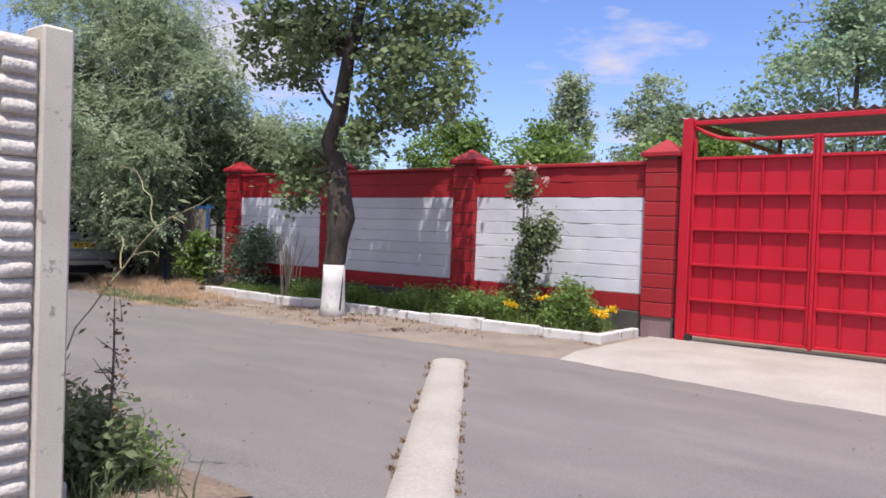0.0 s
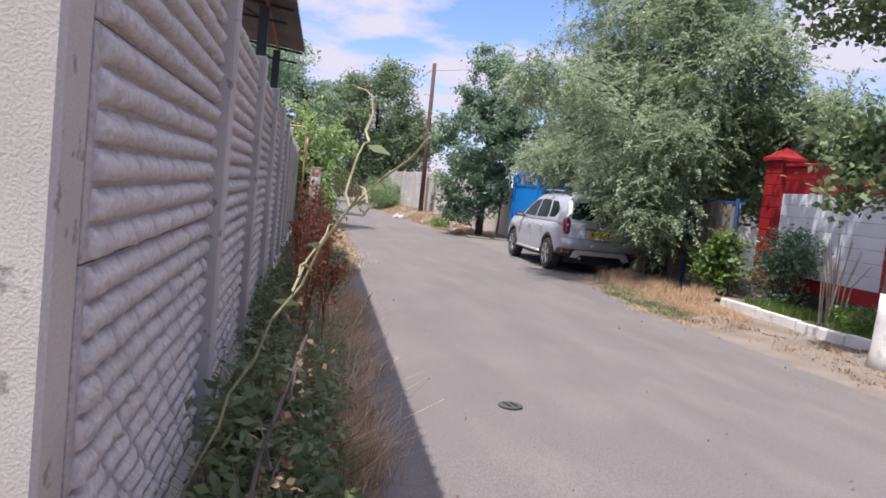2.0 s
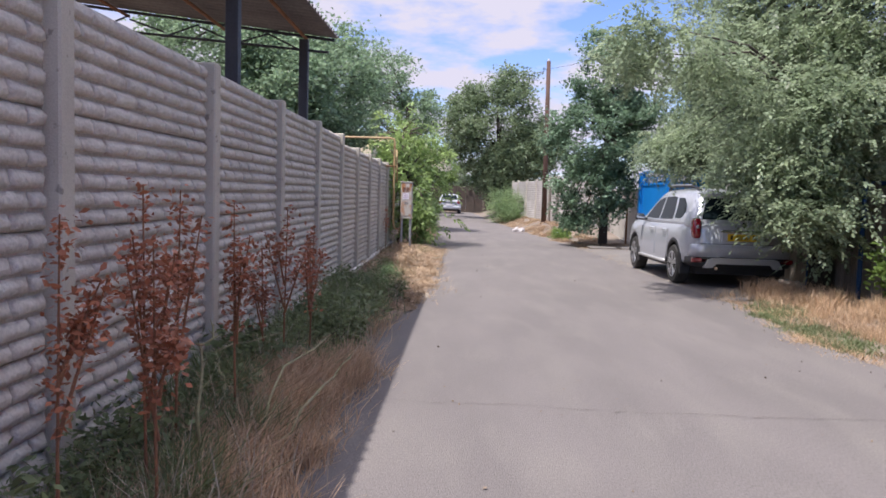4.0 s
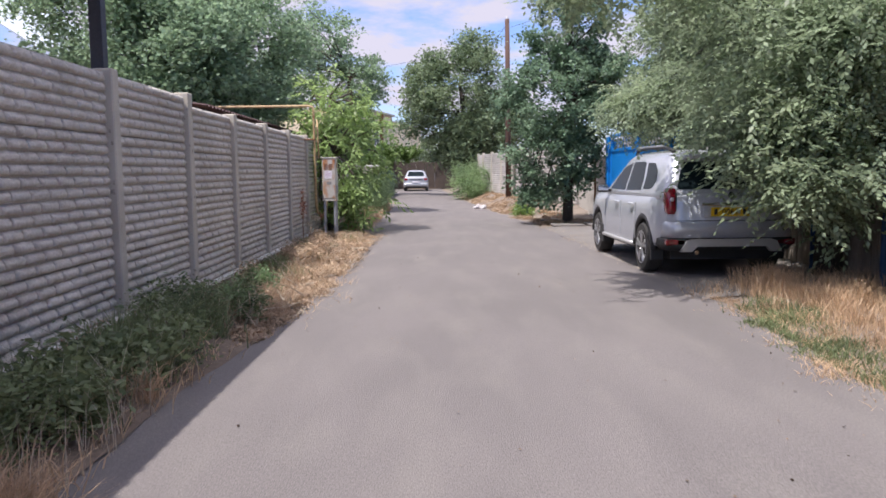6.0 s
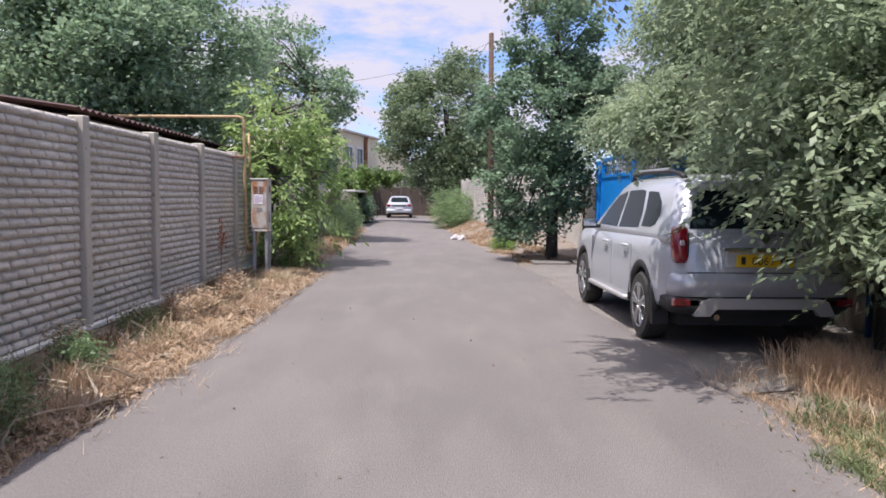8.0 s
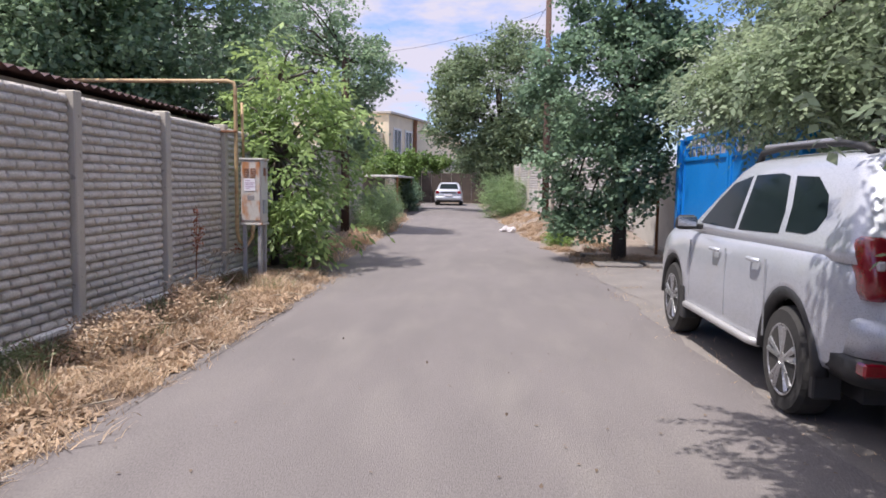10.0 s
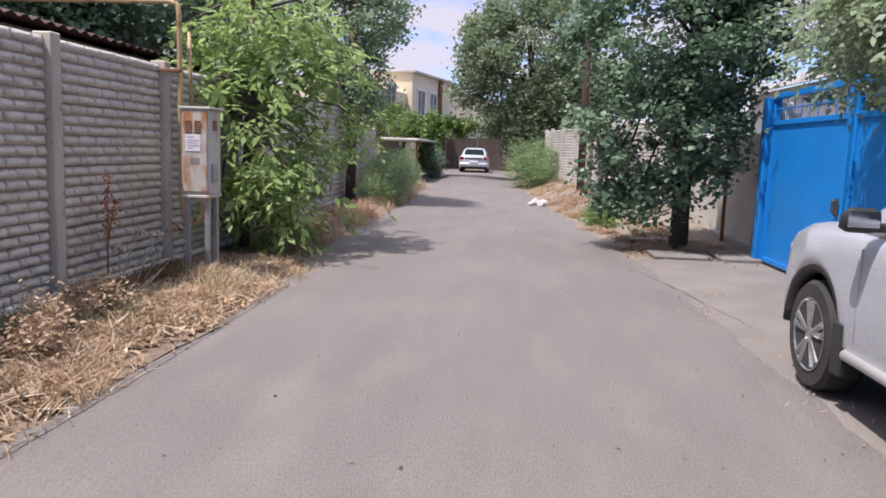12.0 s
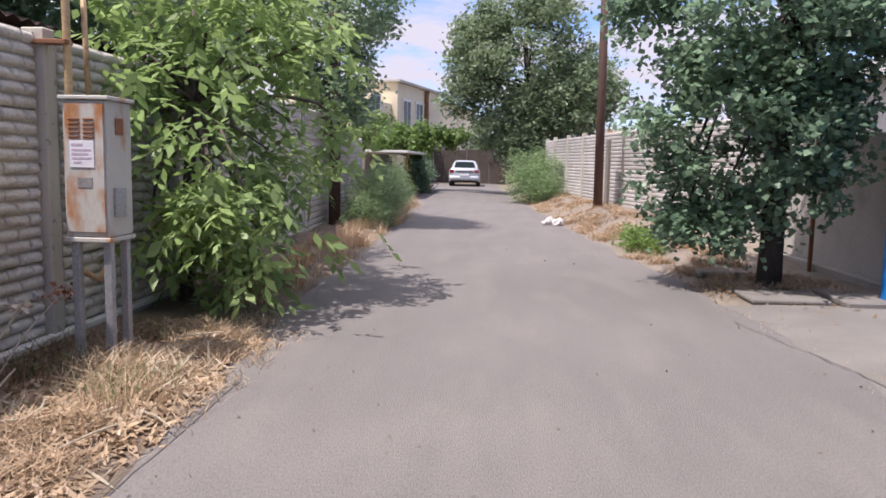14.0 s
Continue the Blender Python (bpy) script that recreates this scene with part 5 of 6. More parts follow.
# ---- shrubs, weeds and grasses ----
def shrub(name, at, label, blobs, mat, clumps, per, clump_r, leaf, seed, stems=8, category="shrub", stem_mat=None, droop=0.1, group=""):
    rng = np.random.default_rng(seed)
    e = thing(name, at, label, category, group)
    total = sum(b[2] for b in blobs)
    cl = np.concatenate([in_blob(rng, max(2, int(clumps * b[2] / total)), b[0], b[1], 0.1) for b in blobs])
    cl[:, 2] = np.maximum(cl[:, 2], 0.04)
    bm = bmesh.new()
    for i in rng.choice(len(cl), size=min(stems, len(cl)), replace=False):
        end = Vector(cl[i])
        a = Vector((rng.normal() * 0.04, rng.normal() * 0.04, -0.03))
        tube([a, a.lerp(end, 0.4) + Vector((0, 0, 0.12 * end.length)), end], [0.012, 0.009, 0.004], 5, bm)
    part("stems", bm, stem_mat or M_BARK, e)
    src = np.repeat(cl, per, axis=0)
    pts = src + rng.normal(size=src.shape) * clump_r * 0.5
    pts[:, 2] = np.maximum(pts[:, 2], 0.02)
    quads("foliage", leaves(rng, pts, leaf[0], leaf[1], droop), mat, e)
    return e


shrub("rose_bush", (-6.1, 9.62, 0.1), "tall climbing rose bush with pale pink blooms against the wall", [((0, 0, 0.9), (0.22, 0.2, 0.7), 3), ((0.22, 0.05, 1.3), (0.28, 0.2, 0.35), 2), ((-0.12, 0, 2.0), (0.22, 0.15, 0.3), 1.5)], M_WEED, 150, 26, 0.13, (0.065, 0.046), 3, 16)
rose = thing("rose_blooms", (-6.1, 9.62, 0.1), "pale pink rose blooms at the tips of the bush", "flowers")
for i, (x, y, z) in enumerate(((-0.35, -0.05, 2.22), (0.1, -0.1, 2.28), (0.32, -0.05, 2.1), (-0.3, 0, 2.05), (0.0, -0.1, 2.36))):
    rng = np.random.default_rng(i)
    pts = np.array((x, y, z)) + rng.normal(size=(26, 3)) * 0.025
    quads("bloom", leaves(rng, pts, 0.055, 0.05, 0.0), M_PINK, rose)
shrub("bed_plants", (-5.3, 9.55, 0.1), "thick green bedding plants along the kerb", [((0, 0, 0.25), (0.65, 0.35, 0.30), 3), ((-0.05, 0.1, 0.5), (0.3, 0.25, 0.2), 1)], M_BED, 120, 26, 0.12, (0.07, 0.03), 5, 16)
for i, (x, z) in enumerate(((-6.6, 0.21), (-7.4, 0.20), (-8.2, 0.17), (-9.6, 0.15), (-10.8, 0.14))):
    shrub("bed_plants", (x, 9.6, 0.1), "low green plants filling the bed", [((0, 0, z), (0.62, 0.38, z), 3)], M_BED, 80, 24, 0.13, (0.07, 0.028), 15 + i, 10, group="low bed plants")
shrub("dark_shrub", (-12.9, 9.7, 0.1), "dense dark green shrub at the end of the bed", [((0, 0, 0.65), (0.75, 0.4, 0.6), 3), ((0.3, 0.1, 0.95), (0.4, 0.3, 0.4), 1)], M_OAK, 130, 30, 0.16, (0.07, 0.04), 25, 18)
shrub("leafy_shrub", (-14.2, 9.35, 0.05), "loose leafy shrub with large leaves near the grey fence", [((0, 0, 0.55), (0.45, 0.4, 0.5), 3), ((0.1, 0, 1.0), (0.3, 0.25, 0.25), 1)], M_BED, 60, 22, 0.18, (0.11, 0.075), 26, 12)
flowers = thing("marigolds", (-4.9, 9.35, 0.1), "yellow marigold flowers among the bedding plants", "flowers")
for i, (x, y, z) in enumerate(((0.22, -0.05, 0.30), (0.30, 0.05, 0.33), (0.15, 0.02, 0.28), (0.26, -0.1, 0.27), (0.05, 0.0, 0.31), (0.36, 0.0, 0.36), (-0.82, 0.05, 0.40), (-0.75, 0.1, 0.43), (-1.25, -0.1, 0.30), (-1.18, -0.05, 0.27))):
    rng = np.random.default_rng(100 + i)
    quads("flower", leaves(rng, np.array((x, y, z)) + rng.normal(size=(30, 3)) * (0.035, 0.035, 0.018), 0.05, 0.04, 0.0), M_YELLOW, flowers)
stalks = thing("dry_stalks", (-11.3, 9.45, 0.09), "bundle of bleached dry stalks in the bed", "stalks")
for i in range(16):
    rng = random.Random(i)
    x, y = rng.uniform(-0.25, 0.25), rng.uniform(-0.12, 0.12)
    part("stalk", tube([(x * 0.5, y, 0), (x, y, 0.6), (x * 2.1, y * 1.5, rng.uniform(0.9, 1.35))], [0.012, 0.010, 0.005], 5), M_DEAD, stalks)


def grass(name, label, spots, mat, height, width, seed, zf, lean=0.35):
    """spots: (x, y, spread x, spread y, how many)."""
    rng = np.random.default_rng(seed)
    xy = np.concatenate([np.column_stack([rng.normal(x, sx, n), rng.normal(y, sy, n)]) for x, y, sx, sy, n in spots])
    z = np.array([zf(x, y) for x, y in xy]) - 0.01
    ob = quads(name, blades(rng, xy, z, height, width, lean), mat)
    return tagged(ob, label, "grass", kind="stuff")


def left_z(x, y):
    return verge_left_z(x, y) if x < -3.2 else -0.03


def spread(x0, x1, y0, y1, n, seed, step=0.5, sx=0.22, sy=0.16, yof=None):
    rng = random.Random(seed)
    return [(rng.uniform(x0, x1), (yof(x) if yof else 0) + rng.uniform(y0, y1), sx * rng.uniform(0.5, 1.4), sy * rng.uniform(0.5, 1.3), int(n * rng.uniform(0.4, 1.6))) for x in steps_of(x0, x1, int(abs(x1 - x0) / step)) for _ in (0,)]


def strip(x0, x1, d0, d1, n, seed, base, step=0.25):
    """Clumps that follow the road's edge: base(x) plus d0 to d1."""
    rng = random.Random(seed)
    out = []
    for x in steps_of(x0, x1, int(abs(x1 - x0) / step)):
        out.append((x + rng.uniform(-0.2, 0.2), base(x) + rng.uniform(d0, d1), 0.12 * rng.uniform(0.5, 1.6), 0.09 * rng.uniform(0.4, 1.5), int(n * rng.choice((0.08, 0.25, 0.5, 0.9, 1.5, 2.6)))))
    return out


grass("green_weeds", "green weeds and grass growing in the fence's shade", strip(-14.5, -7.0, 0.15, 0.7, 160, 1, fence_y, 0.14) + strip(-7.0, -3.6, 0.2, 0.6, 110, 2, fence_y, 0.2), M_WEED, 0.32, 0.006, 3, left_z, 0.7)
grass("brown_grass", "brown dried grass along the road edge", strip(-13, -7.0, 0.45, 0.98, 60, 4, fence_y, 0.14) + strip(-7.0, -5.2, 0.35, 0.75, 100, 204, fence_y, 0.16), M_BROWNG, 0.24, 0.0045, 5, left_z, 0.9)
grass("pale_grass", "pale dried grass stems over the weeds", strip(-9.5, -5.2, 0.3, 0.9, 120, 104, fence_y, 0.14), M_STRAW, 0.28, 0.004, 105, left_z, 0.7)
grass("dry_grass", "straw-yellow dry grass lying along the verge", strip(-24, -13.4, 0.72, 1.3, 150, 6, fence_y, 0.13), M_STRAW, 0.09, 0.0045, 7, left_z, 1.9)
grass("dry_grass", "taller tufts of dry grass on the verge", strip(-17, -13.4, 0.5, 1.1, 90, 16, fence_y, 0.4), M_STRAW, 0.22, 0.004, 17, left_z, 0.6)
grass("dry_grass", "pale dry tuft at the foot of the meter cabinet", [(-22.1, 2.65, 0.2, 0.14, 420), (-21.8, 2.85, 0.16, 0.1, 260), (-22.4, 2.5, 0.16, 0.12, 220)], M_STRAW, 0.17, 0.004, 107, left_z, 1.0)
grass("green_weeds", "green weeds mixed into the dry verge", strip(-23, -14, 0.25, 0.8, 50, 8, fence_y, 0.35), M_WEED, 0.15, 0.006, 9, left_z, 0.7)
grass("brown_grass", "brown dead grass in the fence's shade", strip(-23, -13.5, 0.12, 0.6, 60, 108, fence_y, 0.18), M_LITTER, 0.16, 0.004, 109, left_z, 1.3)
grass("dry_grass", "dry yellow grass on the distant verge", strip(-46, -24.5, 0.35, 1.0, 110, 10, fence_y, 0.25), M_BROWNG, 0.25, 0.006, 11, left_z, 0.6)
grass("dry_grass", "straw-coloured grass beside the parked car", strip(-15.5, -11.6, 0.15, 1.5, 190, 12, road_hi, 0.09), M_BROWNG, 0.17, 0.0035, 13, verge_right_z, 0.9)
grass("brown_grass", "brown dry grass beside the grey fence", strip(-15.9, -13.2, 0.5, 1.9, 230, 14, road_hi, 0.09), M_BROWNG, 0.26, 0.0035, 15, verge_right_z, 0.5)
grass("green_weeds", "sparse green weeds on the shoulder", strip(-14.6, -11.5, -0.05, 0.45, 130, 17, road_hi, 0.1), M_WEED, 0.09, 0.006, 18, verge_right_z, 0.9)
grass("edge_grass", "short brown grass creeping over the asphalt edge", strip(-15.2, -11.0, -0.12, 0.15, 70, 117, road_hi, 0.07), M_BROWNG, 0.07, 0.004, 118, verge_right_z, 1.2)
grass("edge_grass", "sparse dry tufts along the forecourt edge", strip(-25.5, -15.5, -0.1, 0.25, 14, 119, road_hi, 0.22), M_BROWNG, 0.05, 0.004, 120, verge_right_z, 1.0)
grass("dry_grass", "yellow dry grass on the verge by the pole", strip(-46, -26.0, 0.1, 1.5, 200, 19, road_hi, 0.12), M_STRAW, 0.10, 0.007, 20, verge_right_z, 1.3)
grass("dry_grass", "sparse dry grass by the flower-bed kerb", strip(-14.0, -7.5, 0.4, 1.5, 40, 22, road_hi, 0.2), M_STRAW, 0.08, 0.005, 23, verge_right_z, 0.8)
grass("bed_grass", "green grass in the flower bed", spread(-14, -4.8, 9.3, 10.0, 90, 24, 0.2), M_BED, 0.20, 0.006, 25, lambda x, y: 0.09, 0.4)
grass("corner_grass", "green weeds at the fence corner", [(-3.6 - 0.3 * i, 1.8 + 0.08 * (i % 3), 0.15, 0.09, 200) for i in range(5)], M_WEED, 0.22, 0.005, 26, left_z, 0.6)
grass("corner_grass", "dry brown weeds at the fence corner", [(-3.9 - 0.35 * i, 1.9 + 0.08 * (i % 3), 0.16, 0.09, 110) for i in range(6)], M_BROWNG, 0.17, 0.005, 27, left_z, 0.6)


def litter(name, label, spots, mat, size, seed, zf):
    rng = np.random.default_rng(seed)
    xy = np.concatenate([np.column_stack([rng.normal(x, sx, n), rng.normal(y, sy, n)]) for x, y, sx, sy, n in spots])
    c = np.column_stack([xy, [zf(x, y) + 0.012 for x, y in xy]])
    v = leaves(rng, c, size, size * (0.35 if size < 0.1 else 0.07), 0.0, 3.0)
    tagged(quads(name, v, mat), label, "litter", kind="stuff")


litter("straw_litter", "cut straw and dead stems lying on the verge", strip(-23.5, -13.5, 0.60, 1.35, 100, 31, fence_y, 0.08), M_STRAW, 0.098, 32, left_z)
rv = random.Random(71)
for i in range(20):
    x = rv.uniform(-20.8, -13.8)
    h = rv.uniform(0.10, 0.20)
    mat, what = ((M_STRAW, "pale dried weed tuft on the verge"), (M_WEED, "small green weed tuft on the verge"), (M_FEATHER, "grey-green feathery weed tuft on the verge"))[i % 3 if x > -17.5 else 0]
    shrub("verge_tuft", (x, fence_y(x) + rv.uniform(0.45, 1.0), 0.02), what, [((0, 0, h), (0.22, 0.15, h), 3)], mat, 26, 24, 0.10, (0.045, 0.016), 300 + i, 12, "weed", stem_mat=M_STEMDRY, group="tufts on the verge")
litter("straw_litter", "pale broken stems thrown on the verge", strip(-23.0, -14.5, 0.3, 1.4, 7, 131, fence_y, 0.16), M_STEMDRY, 0.34, 132, left_z)
litter("leaf_litter", "brown chaff between the straw", strip(-23.5, -13.5, 0.15, 1.3, 60, 231, fence_y, 0.1), M_LITTER, 0.05, 232, left_z)
litter("leaf_litter", "fallen brown leaves on the dusty shoulder", strip(-13, -4.5, 0.2, 1.8, 26, 33, road_hi, 0.2) + [(-8.3, 8.1, 0.22, 0.12, 160)], M_LITTER, 0.06, 34, verge_right_z)
litter("leaf_litter", "brown leaf litter under the oak", [(-26.6, 7.7, 0.7, 0.45, 420)], M_LITTER, 0.08, 35, verge_right_z)


def dock(at, h, seed, arms=8, label="rust-brown dried dock weed with seed spikes"):
    rng = np.random.default_rng(seed)
    e = thing("dock_weed", at, label, "weed", "dried dock weeds")
    bm = bmesh.new()
    spikes = []
    for i in range(arms):
        a = rng.uniform(0, 6.28)
        r = 0.02 if i == 0 else rng.uniform(0.06, 0.17)
        top = Vector((math.cos(a) * r, math.sin(a) * r, h * (1 if i == 0 else rng.uniform(0.7, 0.95))))
        base = Vector((0, 0, h * rng.uniform(0.32, 0.6) if i else -0.02))
        tube([base, base.lerp(top, 0.4) + Vector((0.01, 0, 0)), top], [0.008, 0.006, 0.003], 5, bm)
        n = int((150 if i == 0 else 85) * h)
        k = rng.uniform(0.45, 1.0, (n, 1))
        spikes.append(np.array(base) + (np.array(top) - np.array(base)) * k + rng.normal(size=(n, 3)) * (0.030, 0.030, 0.024))
    part("stalk", bm, M_RUST, e)
    tagged(quads("seed_fluff", leaves(rng, np.concatenate(spikes), 0.035, 0.020, 0.0), M_DOCK, e), kind="stuff")
    return e


for i, (x, y, h) in enumerate(((-9.55, 2.14, 1.22), (-9.8, 2.28, 1.1), (-9.35, 2.05, 0.95), (-6.6, 2.05, 1.26), (-7.2, 2.1, 1.36), (-7.8, 2.0, 1.34), (-8.3, 2.15, 1.28), (-7.0, 2.22, 1.15), (-21.5, 1.92, 1.02))):
    dock((x, y, 0.04), h, 70 + i, 2 if x < -20 else 4)


def crooked(pts, amp, seed, n=4):
    out = []
    for a, b in zip(pts, pts[1:]):
        a, b = Vector(a), Vector(b)
        for k in range(n):
            p = a.lerp(b, k / n)
            out.append(p + amp * (Vector((0, 0, 0)) if not out else noise.noise_vector(p * 9 + Vector((seed, 0, 0)))))
    return out + [Vector(pts[-1])]


thorns = thing("thistle_stalks", (-8.0, 2.3, 0.05), "pale green spiny thistle stalks leaning over the verge", "stalks")
for i, pts in enumerate((((0, 0, 0), (-0.4, -0.25, 0.22), (-0.95, -0.45, 0.32), (-1.45, -0.15, 0.36)), ((0.1, 0.05, 0), (-0.5, 0.0, 0.25), (-1.35, 0.2, 0.38)), ((0.15, 0.1, 0), (-0.3, 0.25, 0.22), (-0.85, 0.4, 0.33)), ((0.4, -0.1, 0), (0.5, -0.1, 0.5), (0.45, -0.05, 0.75)))):
    pts = crooked(pts, 0.05, i)
    own = tube(pts, [0.010 - 0.006 * k / len(pts) for k in range(len(pts))], 6)
    rng = random.Random(i)
    for a, b in zip(pts, pts[1:]):
        for k in range(2):
            p = Vector(a).lerp(Vector(b), (k + 0.5) / 2)
            tube([p, p + Vector((rng.uniform(-0.05, 0.05), rng.uniform(-0.05, 0.05), rng.uniform(0.0, 0.06)))], [0.004, 0.0015], 4, own)
    part("stalk", own, M_STEM, thorns)
# thick pale stalks cut down and left on the verge
own = bmesh.new()
rs = random.Random(61)
for i in range(46):
    x = rs.uniform(-23.2, -14.2)
    y = fence_y(x) + rs.uniform(0.55, 1.35)
    a, l = rs.uniform(-0.9, 0.9) + (math.pi / 2 if rs.random() < 0.25 else 0), rs.uniform(0.18, 0.55)
    z = left_z(x, y) + 0.03
    dz = rs.uniform(0.0, 0.05) if rs.random() < 0.85 else rs.uniform(0.12, 0.25)
    d = Vector((math.cos(a) * l / 2, math.sin(a) * l / 2, 0))
    c = Vector((x, y, z))
    tube([c - d, c + Vector((0, 0, dz * 0.6)) + Vector((rs.uniform(-0.03, 0.03), rs.uniform(-0.03, 0.03), 0)), c + d + Vector((0, 0, dz))], [0.0075, 0.0065, 0.004], 5, own)
tagged(part("cut_stalks", own, M_STEMDRY), "thick pale weed stalks cut and left on the verge", "stalks", kind="stuff")
# tall dry weed and thistle at the fence corner
tall = thing("tall_weed", (-3.55, 1.85, 0.0), "tall dark dried weed with seed heads at the fence corner", "weed")
own = bmesh.new()
tube([(0, 0, 0), (-0.02, 0.05, 0.4), (-0.1, 0.1, 0.75), (-0.3, 0.2, 1.05)], [0.010, 0.008, 0.006, 0.003], 6, own)
for i in range(10):
    rng = random.Random(40 + i)
    z = rng.uniform(0.3, 0.95)
    tube([(-0.12 * z * z - 0.05 * z, 0.18 * z, z), (-0.2 * z + rng.uniform(-0.12, 0.12), 0.18 * z + rng.uniform(-0.1, 0.1), z + rng.uniform(0.05, 0.16))], [0.004, 0.0015], 5, own)
part("stalk", own, M_BARK, tall)
rng = np.random.default_rng(5)
k = rng.uniform(0.3, 1.05, (170, 1))
tagged(quads("seed_fluff", leaves(rng, np.concatenate([-0.25 * k * k, 0.19 * k, k], axis=1) + rng.normal(size=(170, 3)) * 0.035, 0.026, 0.018, 0.2), M_LITTER, tall), kind="stuff")
thistle = thing("tall_thistle", (-3.88, 1.80, 0.03), "tall pale green thistle leaning out from the fence", "weed")
TH = [(-0.2, -0.08, 0), (-0.09, -0.05, 0.49), (0.08, 0.1, 0.93), (0.34, 0.3, 1.34), (0.62, 0.42, 1.5)]
THC = crooked(TH, 0.035, 3)
own = tube(THC, [0.0052 - 0.003 * k / len(THC) for k in range(len(THC))], 7)
for a, b in ((TH[3], (0.55, 0.32, 1.36)), (TH[3], (0.2, 0.34, 1.5)), ((0.2, 0.34, 1.5), (-0.1, 0.32, 1.66)), ((0.2, 0.19, 1.12), (0.02, 0.28, 1.28)), ((0.24, 0.23, 1.18), (0.52, 0.2, 1.2))):
    bend = crooked([a, Vector(a).lerp(Vector(b), 0.5) + Vector((0, 0, 0.04)), b], 0.03, 8, 3)
    tube(bend, [0.0038 - 0.002 * k / len(bend) for k in range(len(bend))], 5, own)
part("stalk", own, M_STEM, thistle)
rng = np.random.default_rng(6)
cs = np.array([np.array(Vector(TH[i]).lerp(Vector(TH[i + 1]), f)) for i in range(4) for f in (0.1, 0.4, 0.7)])
for c in cs:
    quads("leaf", leaves(rng, c[None, :] + rng.normal(size=(1, 3)) * 0.02, 0.06, 0.02, 0.2), M_WEED, thistle)
shrub("corner_weed", (-3.75, 1.95, 0.0), "leafy green weed clump at the fence corner", [((0.1, -0.05, 0.25), (0.25, 0.16, 0.22), 3), ((-0.3, -0.02, 0.18), (0.35, 0.15, 0.16), 2)], M_WEED, 50, 26, 0.12, (0.07, 0.035), 44, 12, "weed")
for i, (x, y, h) in enumerate(((-3.75, 2.1, 0.17), (-4.25, 2.15, 0.20), (-4.7, 2.05, 0.22))):
    shrub("corner_weed", (x, y, 0.0), "low yellow-green weeds spilling past the fence corner", [((0, 0, h * 0.9), (0.28, 0.2, h), 3)], M_WEED if i else M_BED, 44, 24, 0.12, (0.05, 0.022), 240 + i, 10, "weed", group="weeds at the corner")
shrub("verge_shrub", (-33.5, 2.25, 0.0), "feathery pale green weeds spreading over the far verge", [((0, 0.2, 0.55), (1.6, 0.55, 0.6), 4), ((-2.6, 0.15, 0.65), (2.0, 0.5, 0.65), 5), ((-6.2, -0.1, 0.5), (2.0, 0.4, 0.5), 2)], M_FEATHER, 330, 60, 0.24, (0.13, 0.014), 45, 60, "weeds")
shrub("lane_bush", (-44.0, 6.35, 0.0), "spreading green bush at the foot of the far tree", [((0, 0, 0.9), (1.3, 1.0, 0.9), 3), ((1.2, 0.2, 0.5), (0.9, 0.7, 0.5), 1)], M_FEATHER, 170, 60, 0.3, (0.20, 0.022), 46, 40)
shrub("vine", (-53.5, 1.0, 0.0), "grape vine hanging over the far gate", [((0, 0, 2.3), (1.8, 1.6, 0.75), 4), ((-0.5, 1.9, 2.45), (1.2, 1.2, 0.4), 2), ((0.8, 0.6, 0.9), (0.7, 0.5, 0.8), 2)], M_VINE, 200, 44, 0.3, (0.15, 0.13), 47, 20)
shrub("low_weeds", (-30.2, 7.2, 0.0), "low green weeds on the right verge", [((0, 0, 0.15), (1.2, 0.35, 0.15), 3)], M_BED, 60, 40, 0.16, (0.08, 0.03), 48, 10, "weeds")


grass("dead_dock", "rust-brown dead weeds lying against the fence foot", [(-12.2, 1.78, 0.35, 0.05, 260), (-13.1, 1.8, 0.3, 0.05, 160)], M_DOCK, 0.22, 0.006, 141, left_z, 1.2)
wilt = thing("dried_flowers", (-21.5, 2.05, 0.06), "dried flower stalks with pale seed heads by the fence", "stalks")
for i, (a, b, m) in enumerate((((0.07, 0.0, 0), (-0.22, 0.05, 0.47), M_STEMDRY), ((-0.25, 0.0, 0), (-0.58, 0.05, 0.40), M_STEMDRY), ((0.1, 0.05, 0), (0.05, 0.0, 0.36), M_STEMDRY), ((-0.3, 0.03, 0), (-0.95, 0.08, 0.42), M_DOCK))):
    a, b = Vector(a), Vector(b)
    part("stalk", tube([a, a.lerp(b, 0.5) + Vector((0.03, 0, 0.03)), b], [0.007, 0.006, 0.004], 5), M_DEAD, wilt)
    rng = np.random.default_rng(150 + i)
    tagged(quads("seed_head", leaves(rng, np.array(b) + rng.normal(size=(36, 3)) * (0.03, 0.03, 0.02) * (1.6 if m is M_DOCK else 1.0), 0.045, 0.03, 0.0), m, wilt), kind="stuff")

rw = random.Random(33)
x = -4.4
while x > -14.6:
    near = x > -9.8
    h = rw.uniform(0.16, 0.34) if near else rw.uniform(0.14, 0.26)
    shrub("weed_clump", (x, fence_y(x) + rw.uniform(0.22, 0.55 if x > -10.2 else 0.85), 0.03), "leafy green weed clump in the shade of the fence", [((0, 0, h * 0.8), (0.30, 0.22, h * 0.8), 3), ((rw.uniform(-0.3, 0.3), 0.05, h * 0.5), (0.30, 0.18, h * 0.5), 2)],
          M_WEED, 44, 24, 0.14, rw.choice(((0.055, 0.024), (0.075, 0.034), (0.045, 0.016))), int(-x * 37), 12, "weed", group="weeds along the fence")
    x -= rw.uniform(0.2, 0.4) if x < -10.0 or x > -7.6 else rw.uniform(0.5, 0.8)

